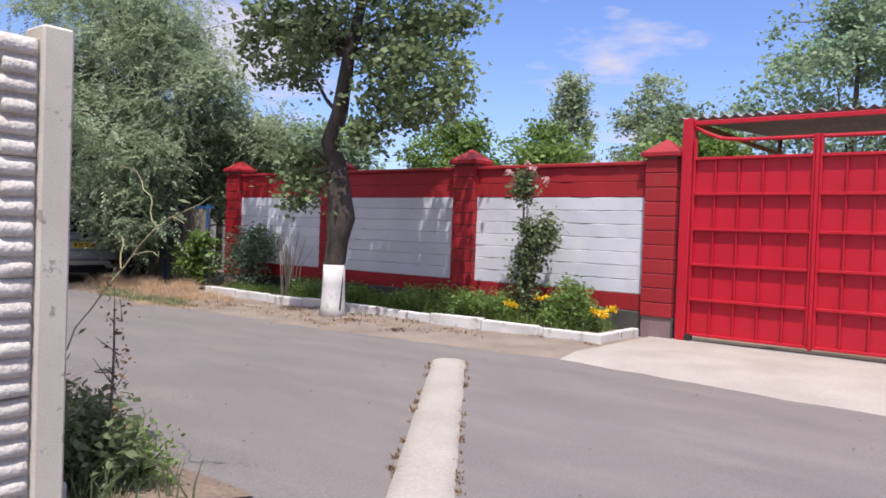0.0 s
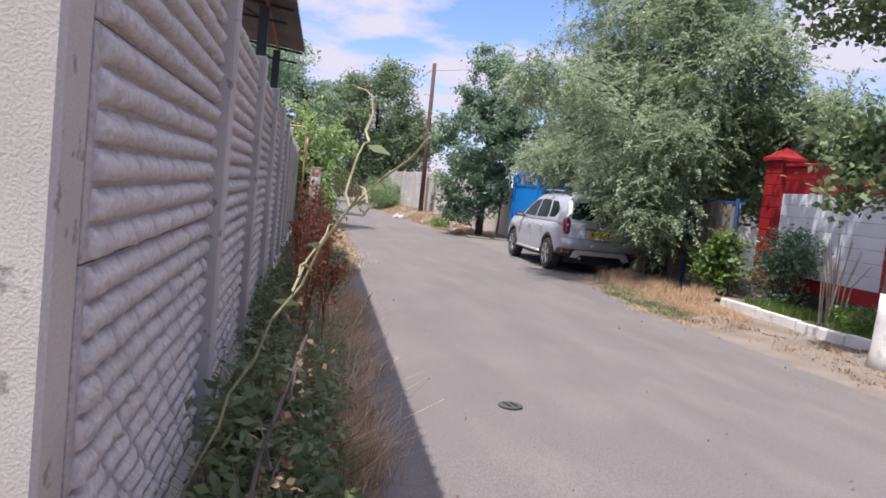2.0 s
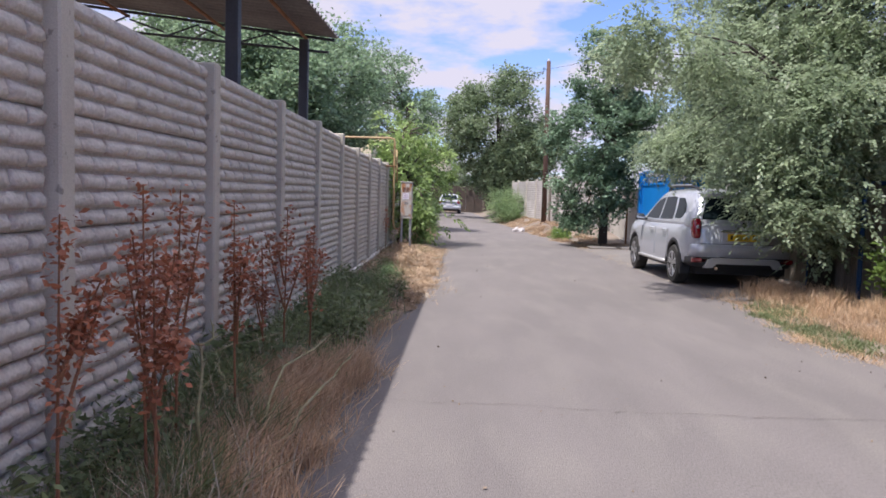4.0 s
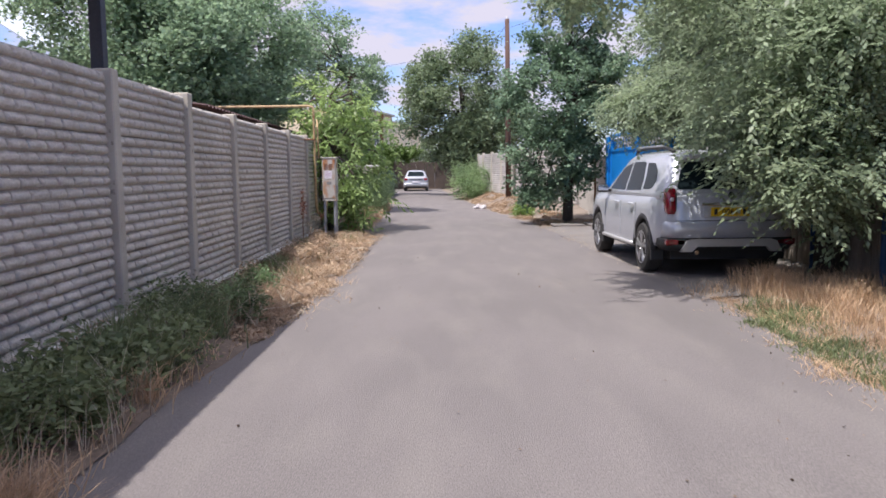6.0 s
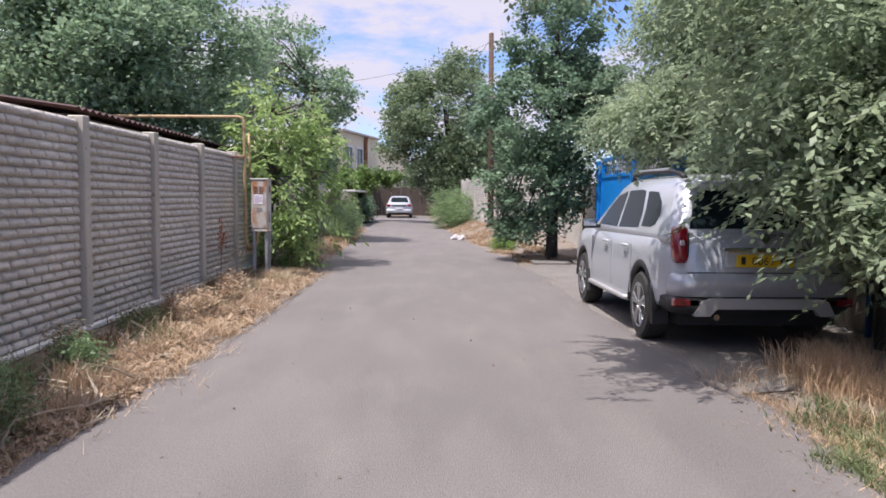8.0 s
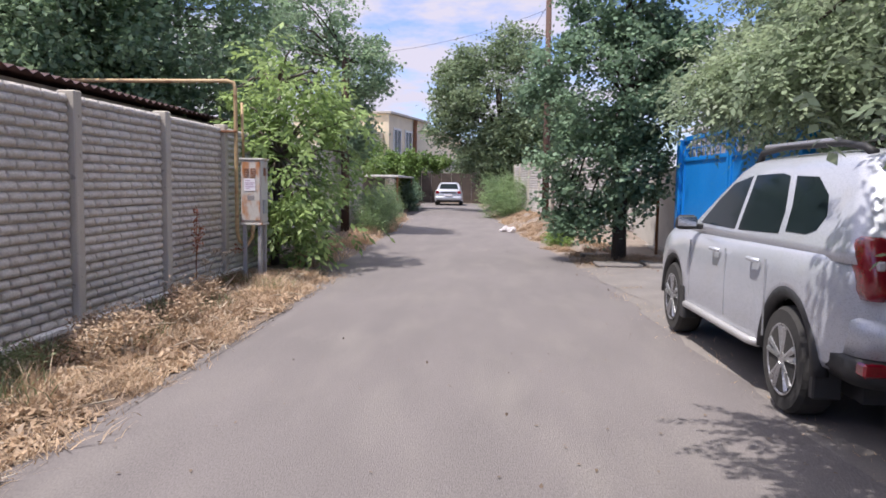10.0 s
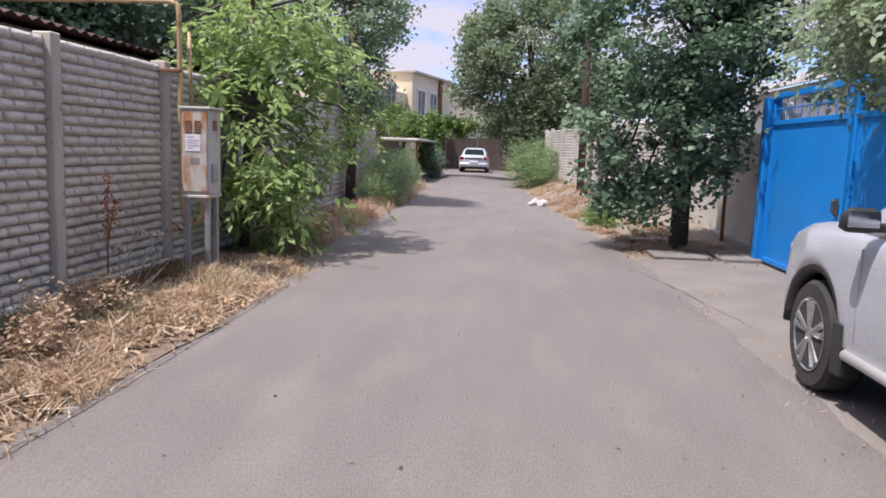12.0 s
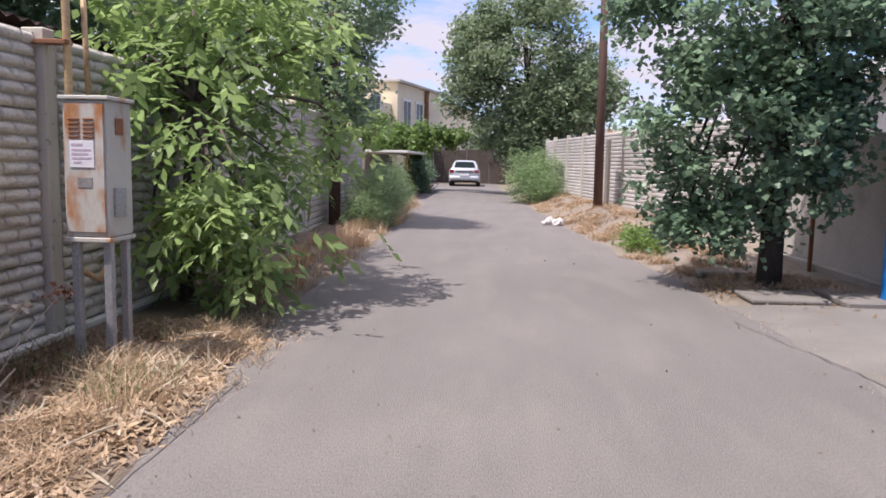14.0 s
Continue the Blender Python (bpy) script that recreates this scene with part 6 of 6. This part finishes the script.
grass("seed_stems", "thin pale seed stems standing over the green weeds", strip(-14.0, -5.5, 0.3, 0.95, 13, 191, fence_y, 0.12), M_STEMDRY, 0.42, 0.0028, 192, left_z, 0.45)
grass("brown_grass", "thick brown dead grass at the road edge", strip(-10.0, -7.4, 0.4, 1.0, 320, 193, fence_y, 0.1), M_BROWNG, 0.26, 0.0045, 194, left_z, 0.8)
grass("pale_grass", "pale dead grass tangled among the weeds at the corner", strip(-7.2, -5.2, 0.35, 0.8, 130, 181, fence_y, 0.14), M_STRAW, 0.30, 0.004, 182, left_z, 0.9)
grass("green_weeds", "yellowing green tufts at the foot of the meter cabinet", [(-22.0, 2.75, 0.22, 0.12, 160), (-20.4, 2.55, 0.2, 0.1, 70), (-18.6, 2.5, 0.2, 0.1, 80), (-16.8, 2.45, 0.25, 0.12, 110)], M_WEED, 0.16, 0.005, 183, left_z, 0.8)
grass("dry_grass", "loose straw tufts spilling over the asphalt edge", strip(-23.5, -14.0, 1.15, 1.5, 30, 184, fence_y, 0.16), M_STRAW, 0.08, 0.004, 185, lambda x, y: 0.004, 1.8)


# ---- canopy and roofs behind the fence ----
canopy = thing("yard_canopy", (-9, 1.3, 0), "corrugated sheet canopy on dark steel posts above the concrete fence", "canopy")


def under(e, name, own, mat, label="", smooth=False):
    ob = part(name, own, mat, e, label, smooth)
    ob.matrix_local = e.matrix_world.inverted()
    return ob


bpy.context.view_layer.update()


def canopy_edge(x):
    return float(np.interp(x, [-14.0, -3.6], [1.84, 1.56]))


own = bmesh.new()
prev = None
n = 520
for i in range(n + 1):
    x = -14.0 + 10.4 * i / n
    a = 0.022 * math.sin(i / n * 10.4 / 0.16 * 2 * math.pi)
    cur = [own.verts.new(p) for p in ((x, canopy_edge(x) + 0.6 * abs(a), 3.32 + a), (x, -2.2, 3.75 + a), (x, -2.2, 3.745 + a), (x, canopy_edge(x) + 0.6 * abs(a), 3.314 + a))]
    if prev:
        for j in range(4):
            own.faces.new((prev[j], prev[(j + 1) % 4], cur[(j + 1) % 4], cur[j]))
    prev = cur
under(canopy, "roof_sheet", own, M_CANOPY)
for x in (-4.6, -7.8, -10.85, -13.9):
    y = fence_y(x) - 0.24
    under(canopy, "post", box(x - 0.055, x + 0.055, y - 0.055, y + 0.055, -0.05, 3.27, 0.006), M_DARKPOST)
    under(canopy, "post", box(x - 0.055, x + 0.055, -2.1, -1.99, -0.05, 3.66, 0.006), M_DARKPOST)
    under(canopy, "truss_rail", tube([(x, canopy_edge(x) - 0.03, 3.27), (x, -2.1, 3.69)], 0.02, 6), M_DARKPOST)
    under(canopy, "truss_rail", tube([(x, canopy_edge(x) - 0.1, 3.12), (x, -2.1, 3.40)], 0.018, 6), M_DARKPOST)
    for k in range(8):
        y0, y1 = 1.4 - 0.43 * k, 1.4 - 0.43 * (k + 1)
        z0, z1 = 3.28 + 0.043 * k * 1.05, 3.13 + 0.031 * (k + 1)
        under(canopy, "web", tube([(x, y0, z0 if k % 2 else z0 - 0.15), (x, y1, z1 if k % 2 else z1 + 0.17)], 0.012, 5), M_DARKPOST)
for y, z in ((1.45, 3.335), (0.4, 3.44), (-0.8, 3.56), (-1.9, 3.68)):
    under(canopy, "purlin", tube([(-14.0, y, z - 0.05), (-3.65, y if y < 1 else y - 0.05, z - 0.05)], 0.02, 6), M_RUST)

shed = thing("yard_shed", (-25, -0.4, 0), "low shed with a dark brown sheet roof behind the fence", "shed")
under(shed, "roof", corrugated(-28.5, -19.0, 0.9, -3.2, 2.42, 2.98, 0.2, 0.02), M_BROWNROOF)
under(shed, "wall", box(-28.2, -19.3, -3.0, 0.6, -0.05, 2.38, 0.01), M_SHEET)
house_l = thing("yard_house", (-31, -9, 0), "yard house with a pale corrugated metal roof", "house")
under(house_l, "wall", box(-38, -27.6, -14.5, -6.2, -0.05, 4.7, 0.01), M_PLASTER)
under(house_l, "roof", corrugated(-38.4, -27.2, -5.6, -11, 4.6, 8.2, 0.18, 0.02), M_PALEROOF)
under(house_l, "gable", box(-37.9, -27.7, -14.4, -10.9, 4.3, 4.5), M_PLASTER)

# ---- gas pipe and meter cabinet ----
pipe = thing("gas_pipe", (-22.86, 1.97, 0), "ochre-painted gas pipe bent over the fence top", "pipe")
under(pipe, "run", tube([(-22.86, -3.6, 2.70), (-22.86, 1.0, 2.715), (-22.86, 1.88, 2.72), (-22.87, 1.955, 2.70), (-22.88, 1.975, 2.62), (-22.9, 1.98, 0.7), (-22.93, 2.0, 0.55), (-22.97, 2.1, 0.48), (-23.0, 2.16, 0.6), (-23.0, 2.18, 0.84)], 0.026, 10), M_PIPE, smooth=True)
under(pipe, "riser", tube([(-23.02, 2.04, 1.66), (-23.02, 2.02, 2.45)], 0.019, 8), M_PIPE, smooth=True)
under(pipe, "clamp", box(-22.92, -22.82, 1.55, 2.0, 2.03, 2.06, 0.004), M_RUST)
side_pipe = thing("gas_riser", (-3.30, 0.955, 0), "yellow gas riser pipe beside the fence return", "pipe")
under(side_pipe, "riser", tube([(-3.275, 0.955, -0.05), (-3.275, 0.955, 2.7)], 0.027, 10), M_PIPE, smooth=True)
cab = thing("meter_cabinet", (-22.9, 2.23, 0), "rust-stained cream meter cabinet on two steel legs", "cabinet")
under(cab, "case", box(-22.97, -22.66, 2.11, 2.38, 0.83, 1.65, 0.006), M_BOXM)
under(cab, "roof_lid", box(-22.99, -22.64, 2.09, 2.40, 1.652, 1.675, 0.004), M_BOXM)
under(cab, "base_rim", box(-22.98, -22.65, 2.10, 2.39, 0.80, 0.828, 0.004), M_BOXM)
d = under(cab, "door", box(-22.658, -22.648, 2.125, 2.365, 0.86, 1.63, 0.004), M_DOORM, "cream door streaked with orange rust")
for r in range(5):
    for c in (2.185, 2.275):
        o = part("vent_slot", box(-22.652, -22.640, c - 0.033, c + 0.033, 1.425 + r * 0.026, 1.438 + r * 0.026, 0.003), M_RUST, d)
note = thing("paper_notice", (-22.645, 2.23, 1.3), "torn white paper notice pasted on the cabinet door", "notice")
under(note, "sheet", box(-22.6465, -22.6435, 2.155, 2.305, 1.25, 1.41, 0.001), M_PAPER)
for k, (a, b, z) in enumerate(((2.17, 2.24, 1.385), (2.17, 2.29, 1.355), (2.17, 2.27, 1.33), (2.17, 2.29, 1.305), (2.18, 2.23, 1.28))):
    under(note, "print_bar", box(-22.6445, -22.642, a, b, z - 0.006, z + 0.006), M_PINKINK)
under(cab, "label_plate", box(-22.649, -22.645, 2.20, 2.29, 1.13, 1.19, 0.001), M_SHEET)
under(cab, "gauge_bracket", box(-22.85, -22.72, 2.38, 2.40, 0.95, 1.13, 0.004), M_GALV)
under(cab, "side_vent", box(-22.86, -22.76, 2.38, 2.386, 1.45, 1.55, 0.002), M_RUST)
under(cab, "leg", box(-22.74, -22.69, 2.12, 2.17, -0.03, 0.80, 0.005), M_GALV)
under(cab, "leg", box(-22.74, -22.69, 2.32, 2.37, -0.03, 0.80, 0.005), M_GALV)
under(cab, "leg", box(-22.95, -22.90, 2.32, 2.37, -0.03, 0.80, 0.005), M_GALV)

for ob in (cab, note):
    ob.matrix_world = Matrix.Translation((0.22, 0.07, 0)) @ ob.matrix_world

# ---- blue gate, plaster wall, grey board fence on the right ----
BG = 8.72
bgate = thing("blue_gate", (-23.3, BG, 0), "bright blue sheet-metal double gate with a barred light above", "gate")
for x in (-25.55, -20.75):
    under(bgate, "gate_post", box(x - 0.09, x + 0.09, BG - 0.09, BG + 0.09, 0.0, 2.16, 0.008), M_BLUE)
for a, b in ((-25.44, -23.19), (-23.11, -20.86)):
    under(bgate, "sheet", box(a, b, BG - 0.006, BG + 0.006, 0.08, 1.83, 0.001), M_BLUE)
    for x0, x1, z0, z1 in ((a, a + 0.06, 0.06, 2.06), (b - 0.06, b, 0.06, 2.16), (a + 0.06, b - 0.06, 0.06, 0.12), (a + 0.06, b - 0.06, 1.80, 1.86)):
        under(bgate, "leaf_frame", box(x0, x1, BG - 0.03, BG + 0.03, z0, z1, 0.004), M_BLUE)
    for k in range(9):
        x = a + 0.06 + (b - a - 0.12) * (k + 0.5) / 9
        under(bgate, "bar", tube([(x, BG, 1.86), (x, BG, 2.14)], 0.007, 6), M_BLUE)
    under(bgate, "cross_bar", tube([(a + 0.06, BG, 2.0), (b - 0.06, BG, 2.0)], 0.008, 6), M_BLUE)
under(bgate, "top_beam", box(-25.46, -20.84, BG - 0.04, BG + 0.04, 2.13, 2.20, 0.006), M_BLUE)
under(bgate, "handle", tube([(-23.32, BG - 0.03, 0.98), (-23.32, BG - 0.07, 0.96), (-23.32, BG - 0.07, 0.86), (-23.32, BG - 0.03, 0.84)], 0.012, 6), M_IRON)
under(bgate, "lock_plate", box(-23.37, -23.27, BG - 0.036, BG - 0.03, 0.82, 1.0, 0.002), M_IRON)
tagged(part("wall_plaster", box(-31.0, -25.66, 9.05, 9.25, -0.05, 1.75, 0.015), M_PLASTER), "grey-cream plastered garden wall beside the blue gate", "wall", kind="structure")
tagged(part("wall_base", box(-31.0, -25.66, 8.93, 9.046, -0.05, 0.13, 0.015), M_STRIP), "pale concrete footing along the plastered wall", "footing", kind="structure")
wp = thing("wall_post", (-27.9, 8.9, 0), "thin rusty steel post against the plastered wall", "post")
under(wp, "shaft", tube([(-27.9, 8.88, -0.03), (-27.9, 8.88, 1.7)], 0.03, 8), M_RUST)
ebox = thing("meter_box", (-25.85, 9.0, 0), "small white electricity meter box on the wall", "box")
under(ebox, "case", box(-26.02, -25.72, 8.90, 9.046, 1.78, 2.12, 0.01), M_WHITETRIM)
under(ebox, "lid", box(-26.0, -25.74, 8.893, 8.898, 1.80, 2.10, 0.002), M_WHITETRIM)
under(ebox, "bracket", box(-25.9, -25.84, 9.05, 9.2, 1.74, 2.0, 0.004), M_GALV)
rh = thing("garden_house", (-23, 13, 0), "pale house with a grey roof behind the blue gate", "house")
under(rh, "wall", box(-37.0, -23.0, 12.0, 18.0, -0.05, 3.1, 0.01), M_WHITETRIM)
under(rh, "roof", corrugated(-37.5, -22.5, 11.6, 15.5, 3.05, 4.6, 0.18, 0.02), M_SHEET)
for x in (-35.2, -26.0):
    w = under(rh, "window", box(x - 0.6, x + 0.6, 11.97, 12.0, 1.0, 2.2, 0.004), M_WINDOW)
    part("window_frame", box(x - 0.64 + 23, x + 0.64 + 23, 11.955 - 13, 11.968 - 13, 2.2, 2.27, 0.003), M_WHITETRIM, rh)
slab = thing("concrete_slab", (-25.7, 7.9, 0), "broken concrete slabs around the oak pit", "slab")
under(slab, "slab_piece", box(-26.2, -25.35, 8.2, 8.85, 0.0, 0.07, 0.015), M_FORE)
under(slab, "slab_piece", box(-26.15, -25.5, 7.35, 8.12, 0.0, 0.05, 0.015), M_FORE)
under(slab, "slab_piece", box(-27.4, -27.15, 7.3, 8.4, 0.0, 0.08, 0.02), M_FORE)

bf = thing("board_fence", (-17, 9.55, 0), "weathered grey board fence on blue steel posts", "fence")
x = -14.05
rng = random.Random(8)
while x > -20.6:
    w = rng.uniform(0.13, 0.18)
    under(bf, "board", box(x - w, x - 0.006, 9.55 + rng.uniform(-0.008, 0.008), 9.575, 0.02 + rng.uniform(0, 0.03), 1.72 + rng.uniform(-0.05, 0.05), 0.003), M_BOARD)
    x -= w
for x in (-14.0, -15.6, -17.2, -18.8, -20.4):
    under(bf, "post", tube([(x, 9.47, -0.05), (x, 9.47, 1.82)], 0.035, 8), M_DULLBLUE, "dull blue steel post")
for z in (0.4, 1.75):
    under(bf, "rail", box(-20.5, -14.0, 9.578, 9.62, z - 0.03, z + 0.03, 0.004), M_DULLBLUE if z > 1 else M_BOARD)

# ---- far right: pole, sheet fence, litter ----
pole = thing("utility_pole", (-36.7, 7.45, 0), "brown wooden utility pole with a short crossarm", "pole")
under(pole, "shaft", tube([(-36.7, 7.45, -0.1), (-36.7, 7.43, 3.5), (-36.7, 7.4, 7.1)], [0.115, 0.10, 0.085], 12), M_POLE, smooth=True)
under(pole, "insulator", lathe([(7.08, 0.03), (7.13, 0.045), (7.2, 0.03)], (-36.7, 7.4, 0), "z", 10), M_WHITETRIM)


def cable(a, b, sag, r=0.005):
    pts = []
    for i in range(13):
        k = i / 12
        p = Vector(a).lerp(Vector(b), k)
        p.z -= sag * 4 * k * (1 - k)
        pts.append(p)
    e = thing("overhead_cable", a, "thin black overhead cable sagging between poles", "cable", "overhead cables")
    ob = part("wire", tube([p - Vector(a) for p in pts], r, 5), M_WIRE, e)


cable((-36.7, 7.4, 6.8), (-32.6, 1.8, 4.65), 0.25)
cable((-36.7, 7.5, 6.8), (-6.0, 11.5, 6.6), 0.9, 0.006)
cable((-36.7, 7.3, 6.8), (-75.0, 4.0, 7.5), 0.9, 0.008)
pole2 = thing("utility_pole", (-32.6, 1.8, 0), "dark wooden utility pole behind the plot fence", "pole")
under(pole2, "shaft", tube([(-32.6, 1.8, -0.1), (-32.6, 1.8, 4.7)], [0.12, 0.10], 10), M_POLE, smooth=True)

ff = thing("ribbed_fence", (-41, 7.6, 0), "pale ribbed concrete panel fence on slim posts beside the utility pole", "fence")


def far_right(x):
    return float(np.interp(x, [-46, -36.5, -31], [7.0, 8.2, 9.1]))


def ribbed_panel(w, h, ribs):
    """A cast panel with level ribs on the side that faces -y, its foot at z = 0."""
    own = bmesh.new()
    prof = [(0.04, 0.0)] + [(-d, (c + f) * h / ribs) for c in range(ribs) for d, f in ((0.0, 0.03), (0.020, 0.22), (0.022, 0.72), (0.0, 0.95))] + [(0.04, h - 0.006)]
    ends = [[own.verts.new((xx, py, pz)) for py, pz in prof] for xx in (0.0, w)]
    for q in range(len(prof)):
        q2 = (q + 1) % len(prof)
        own.faces.new((ends[0][q], ends[0][q2], ends[1][q2], ends[1][q]))
    own.faces.new(ends[0][::-1])
    own.faces.new(ends[1])
    bmesh.ops.recalc_face_normals(own, faces=own.faces[:])
    return own


x = -31.2
while x > -45.5:
    w = 1.98
    y0, y1 = far_right(x), far_right(x - w)
    turn = pose(x - w, y1, 0, 0, 0, math.degrees(math.atan2(y0 - y1, w)))
    for r in range(4):
        under(ff, "panel", ribbed_panel(w - 0.1, 0.47, 5), M_FENCEFAR).matrix_local = Matrix.Translation((41, -7.6, 0)) @ turn @ Matrix.Translation((0.05, 0, 0.28 + 0.475 * r))
    under(ff, "post", box(-0.05, 0.05, -0.06, 0.06, 0.0, 2.26, 0.008), M_POST).matrix_local = Matrix.Translation((41, -7.6, 0)) @ turn
    x -= w
under(ff, "brown_board", box(-37.55, -37.1, 7.72, 7.78, 0.1, 1.95, 0.006), M_BOARD)
shrub("dry_hedge", (-41.0, 8.4, 0), "dry brushwood piled above the sheet fence", [((0, 0, 2.05), (3.4, 0.5, 0.22), 3)], M_BROWNG, 120, 40, 0.2, (0.14, 0.014), 90, 10, "hedge")

rng = random.Random(12)
for i, (dx, dy, s) in enumerate(((0, 0, 0.13), (0.12, 0.12, 0.10), (-0.1, 0.2, 0.11), (0.05, -0.13, 0.07))):
    b = thing("litter_bag", (-34.7 + dx, 6.15 + dy, 0.0), "crumpled white plastic bag lying at the road edge", "bag", "litter on the verge")
    own = bmesh.new()
    bmesh.ops.create_icosphere(own, subdivisions=2, radius=s)
    for v in own.verts:
        v.co *= 1 + 0.5 * noise.noise(v.co * 14 + Vector((i * 5, 0, 0)))
        v.co.z = max(0.0, v.co.z * 0.85 + s * 0.6)
    part("crumpled_sheet", own, M_BAG, b)
    part("knot", tube([(0, 0, s * 1.2), (0.02, 0.01, s * 1.6)], [0.02, 0.006], 6), M_BAG, b)

# ---- far left: second fence, shelter ----
lf = thing("plot_fence", (-32, 1.6, 0), "pale concrete plot fence beyond the box elder", "fence")
x, k = -25.2, 0
while x > -36:
    w = 1.95
    h = 2.2 if x > -32 else 1.82
    y = fence_y(x) - 0.30
    for r in range(4):
        own = bmesh.new()
        prof = [(y - 0.05, 0.0)] + [(y + d, (c + f) * h / 20) for c in range(5) for d, f in ((0.0, 0.02), (0.022, 0.2), (0.024, 0.75), (0.0, 0.97))] + [(y - 0.05, h / 4 - 0.008)]
        ends = [[own.verts.new((xx, py, 0.02 + r * h / 4 + pz)) for py, pz in prof] for xx in (x - w + 0.06, x - 0.06)]
        for q in range(len(prof)):
            q2 = (q + 1) % len(prof)
            own.faces.new((ends[0][q], ends[0][q2], ends[1][q2], ends[1][q]))
        own.faces.new(ends[0][::-1])
        own.faces.new(ends[1])
        bmesh.ops.recalc_face_normals(own, faces=own.faces[:])
        under(lf, "panel", own, M_POST if x < -31 else M_CONC)
    under(lf, "post", box(x - w - 0.06, x - w + 0.058, y - 0.07, y + 0.03, -0.02, h + 0.05, 0.008), M_POST)
    x -= w
    k += 1
sh = thing("lean_to", (-48.5, 1.5, 0), "low lean-to with a white slab roof beside the far gate", "shelter")
under(sh, "roof_slab", box(-52.5, -44.5, 0.5, 2.0, 1.62, 1.70, 0.01), M_WHITETRIM)
for x in (-45, -52):
    under(sh, "post", tube([(x, 1.9, -0.05), (x, 1.9, 1.62)], 0.04, 8), M_RUST)
under(sh, "back_wall", box(-52.4, -44.6, 0.4, 0.48, -0.05, 1.615, 0.01), M_BOARD)
shrub("dark_bush", (-50.5, 2.0, 0.0), "dark bush beside the lean-to", [((0, 0, 0.7), (1.2, 0.5, 0.7), 3)], M_OAK, 110, 40, 0.25, (0.1, 0.06), 91, 14)

# ---- cream house closing the view ----
hh = thing("cream_house", (-63.5, -0.6, 0), "two-storey cream rendered house at the end of the lane", "house", turn=166.6)
under(hh, "wall", box(0, 8.75, 0, 7.0, -0.05, 5.95, 0.02), M_CREAM).matrix_local = Matrix()
under(hh, "roof_edge", box(-0.2, 8.9, -0.22, 7.1, 5.952, 6.12, 0.02), M_PLASTER).matrix_local = Matrix()
under(hh, "rear_wing", box(8.76, 21.0, 0.5, 7.0, -0.05, 5.55, 0.02), M_CREAM).matrix_local = Matrix()
under(hh, "roof_edge", box(8.91, 21.2, 0.3, 7.1, 5.552, 5.72, 0.02), M_PLASTER).matrix_local = Matrix()
under(hh, "terrace", box(8.76, 19.0, -1.6, 0.49, -0.05, 3.3, 0.02), M_PLASTER).matrix_local = Matrix()
under(hh, "annexe", box(-5.0, -0.01, 0.4, 7.0, -0.05, 4.7, 0.02), M_CREAM).matrix_local = Matrix()
for x in (-2.6, 1.6, 4.0):
    w = under(hh, "window", box(x - 0.65, x + 0.65, -0.03 if x > 0 else 0.37, 0.02 if x > 0 else 0.42, 3.45, 4.95, 0.004), M_WINDOW)
    w.matrix_local = Matrix()
    y = -0.06 if x > 0 else 0.34
    for a, b, z0, z1 in ((x - 0.80, x - 0.652, 3.3, 5.1), (x + 0.652, x + 0.80, 3.3, 5.1), (x - 0.65, x + 0.65, 3.3, 3.448), (x - 0.65, x + 0.65, 4.952, 5.1)):
        part("window_surround", box(a, b, y, y + 0.06, z0, z1, 0.005), M_WHITETRIM, w)
    part("mullion", box(x - 0.03, x + 0.03, y + 0.012, y + 0.035, 3.45, 4.95, 0.004), M_WHITETRIM, w)
under(hh, "downpipe", tube([(5.2, -0.12, 2.0), (5.2, -0.12, 5.6), (5.2, -0.2, 5.95)], 0.16, 8), M_RUST).matrix_local = Matrix()
fg = thing("brown_gate", (-67.5, 2.5, 0), "brown sheet gate and fence closing the far end", "gate")
for i in range(14):
    y = -3.0 + i * 0.72
    under(fg, "panel", box(-67.55, -67.5, y, y + 0.70, 0.02, 2.1 + 0.05 * (i % 2), 0.006), M_ENDGATE)
tree("end_tree", (-69.5, 5.6, 0.0), "leafy tree closing the end of the lane", [((0, 0, 2.6), (2.0, 2.4, 1.6), 5)], [((0, 0, -0.1), 0.15), ((0, 0, 1.4), 0.1), ((0, 0, 3.4), 0.04)], M_FAR, M_BARK, 120, 50, 0.5, (0.2, 0.12), 95, 14)
tree("end_tree", (-62.0, 7.4, 0.0), "leafy tree beside the far parked car", [((0, 0, 2.8), (2.2, 1.8, 2.0), 5)], [((0, 0, -0.1), 0.15), ((0, 0, 1.4), 0.1), ((0, 0, 3.6), 0.04)], M_FAR, M_BARK, 120, 50, 0.5, (0.2, 0.12), 96, 14)
tree("end_tree", (-60.0, -2.2, 0.0), "leafy tree over the distant plots", [((0, 0, 2.6), (2.4, 2.0, 1.5), 5)], [((0, 0, -0.1), 0.15), ((0, 0, 1.4), 0.1), ((0, 0, 3.6), 0.04)], M_VINE, M_BARK, 120, 50, 0.5, (0.2, 0.12), 97, 14)
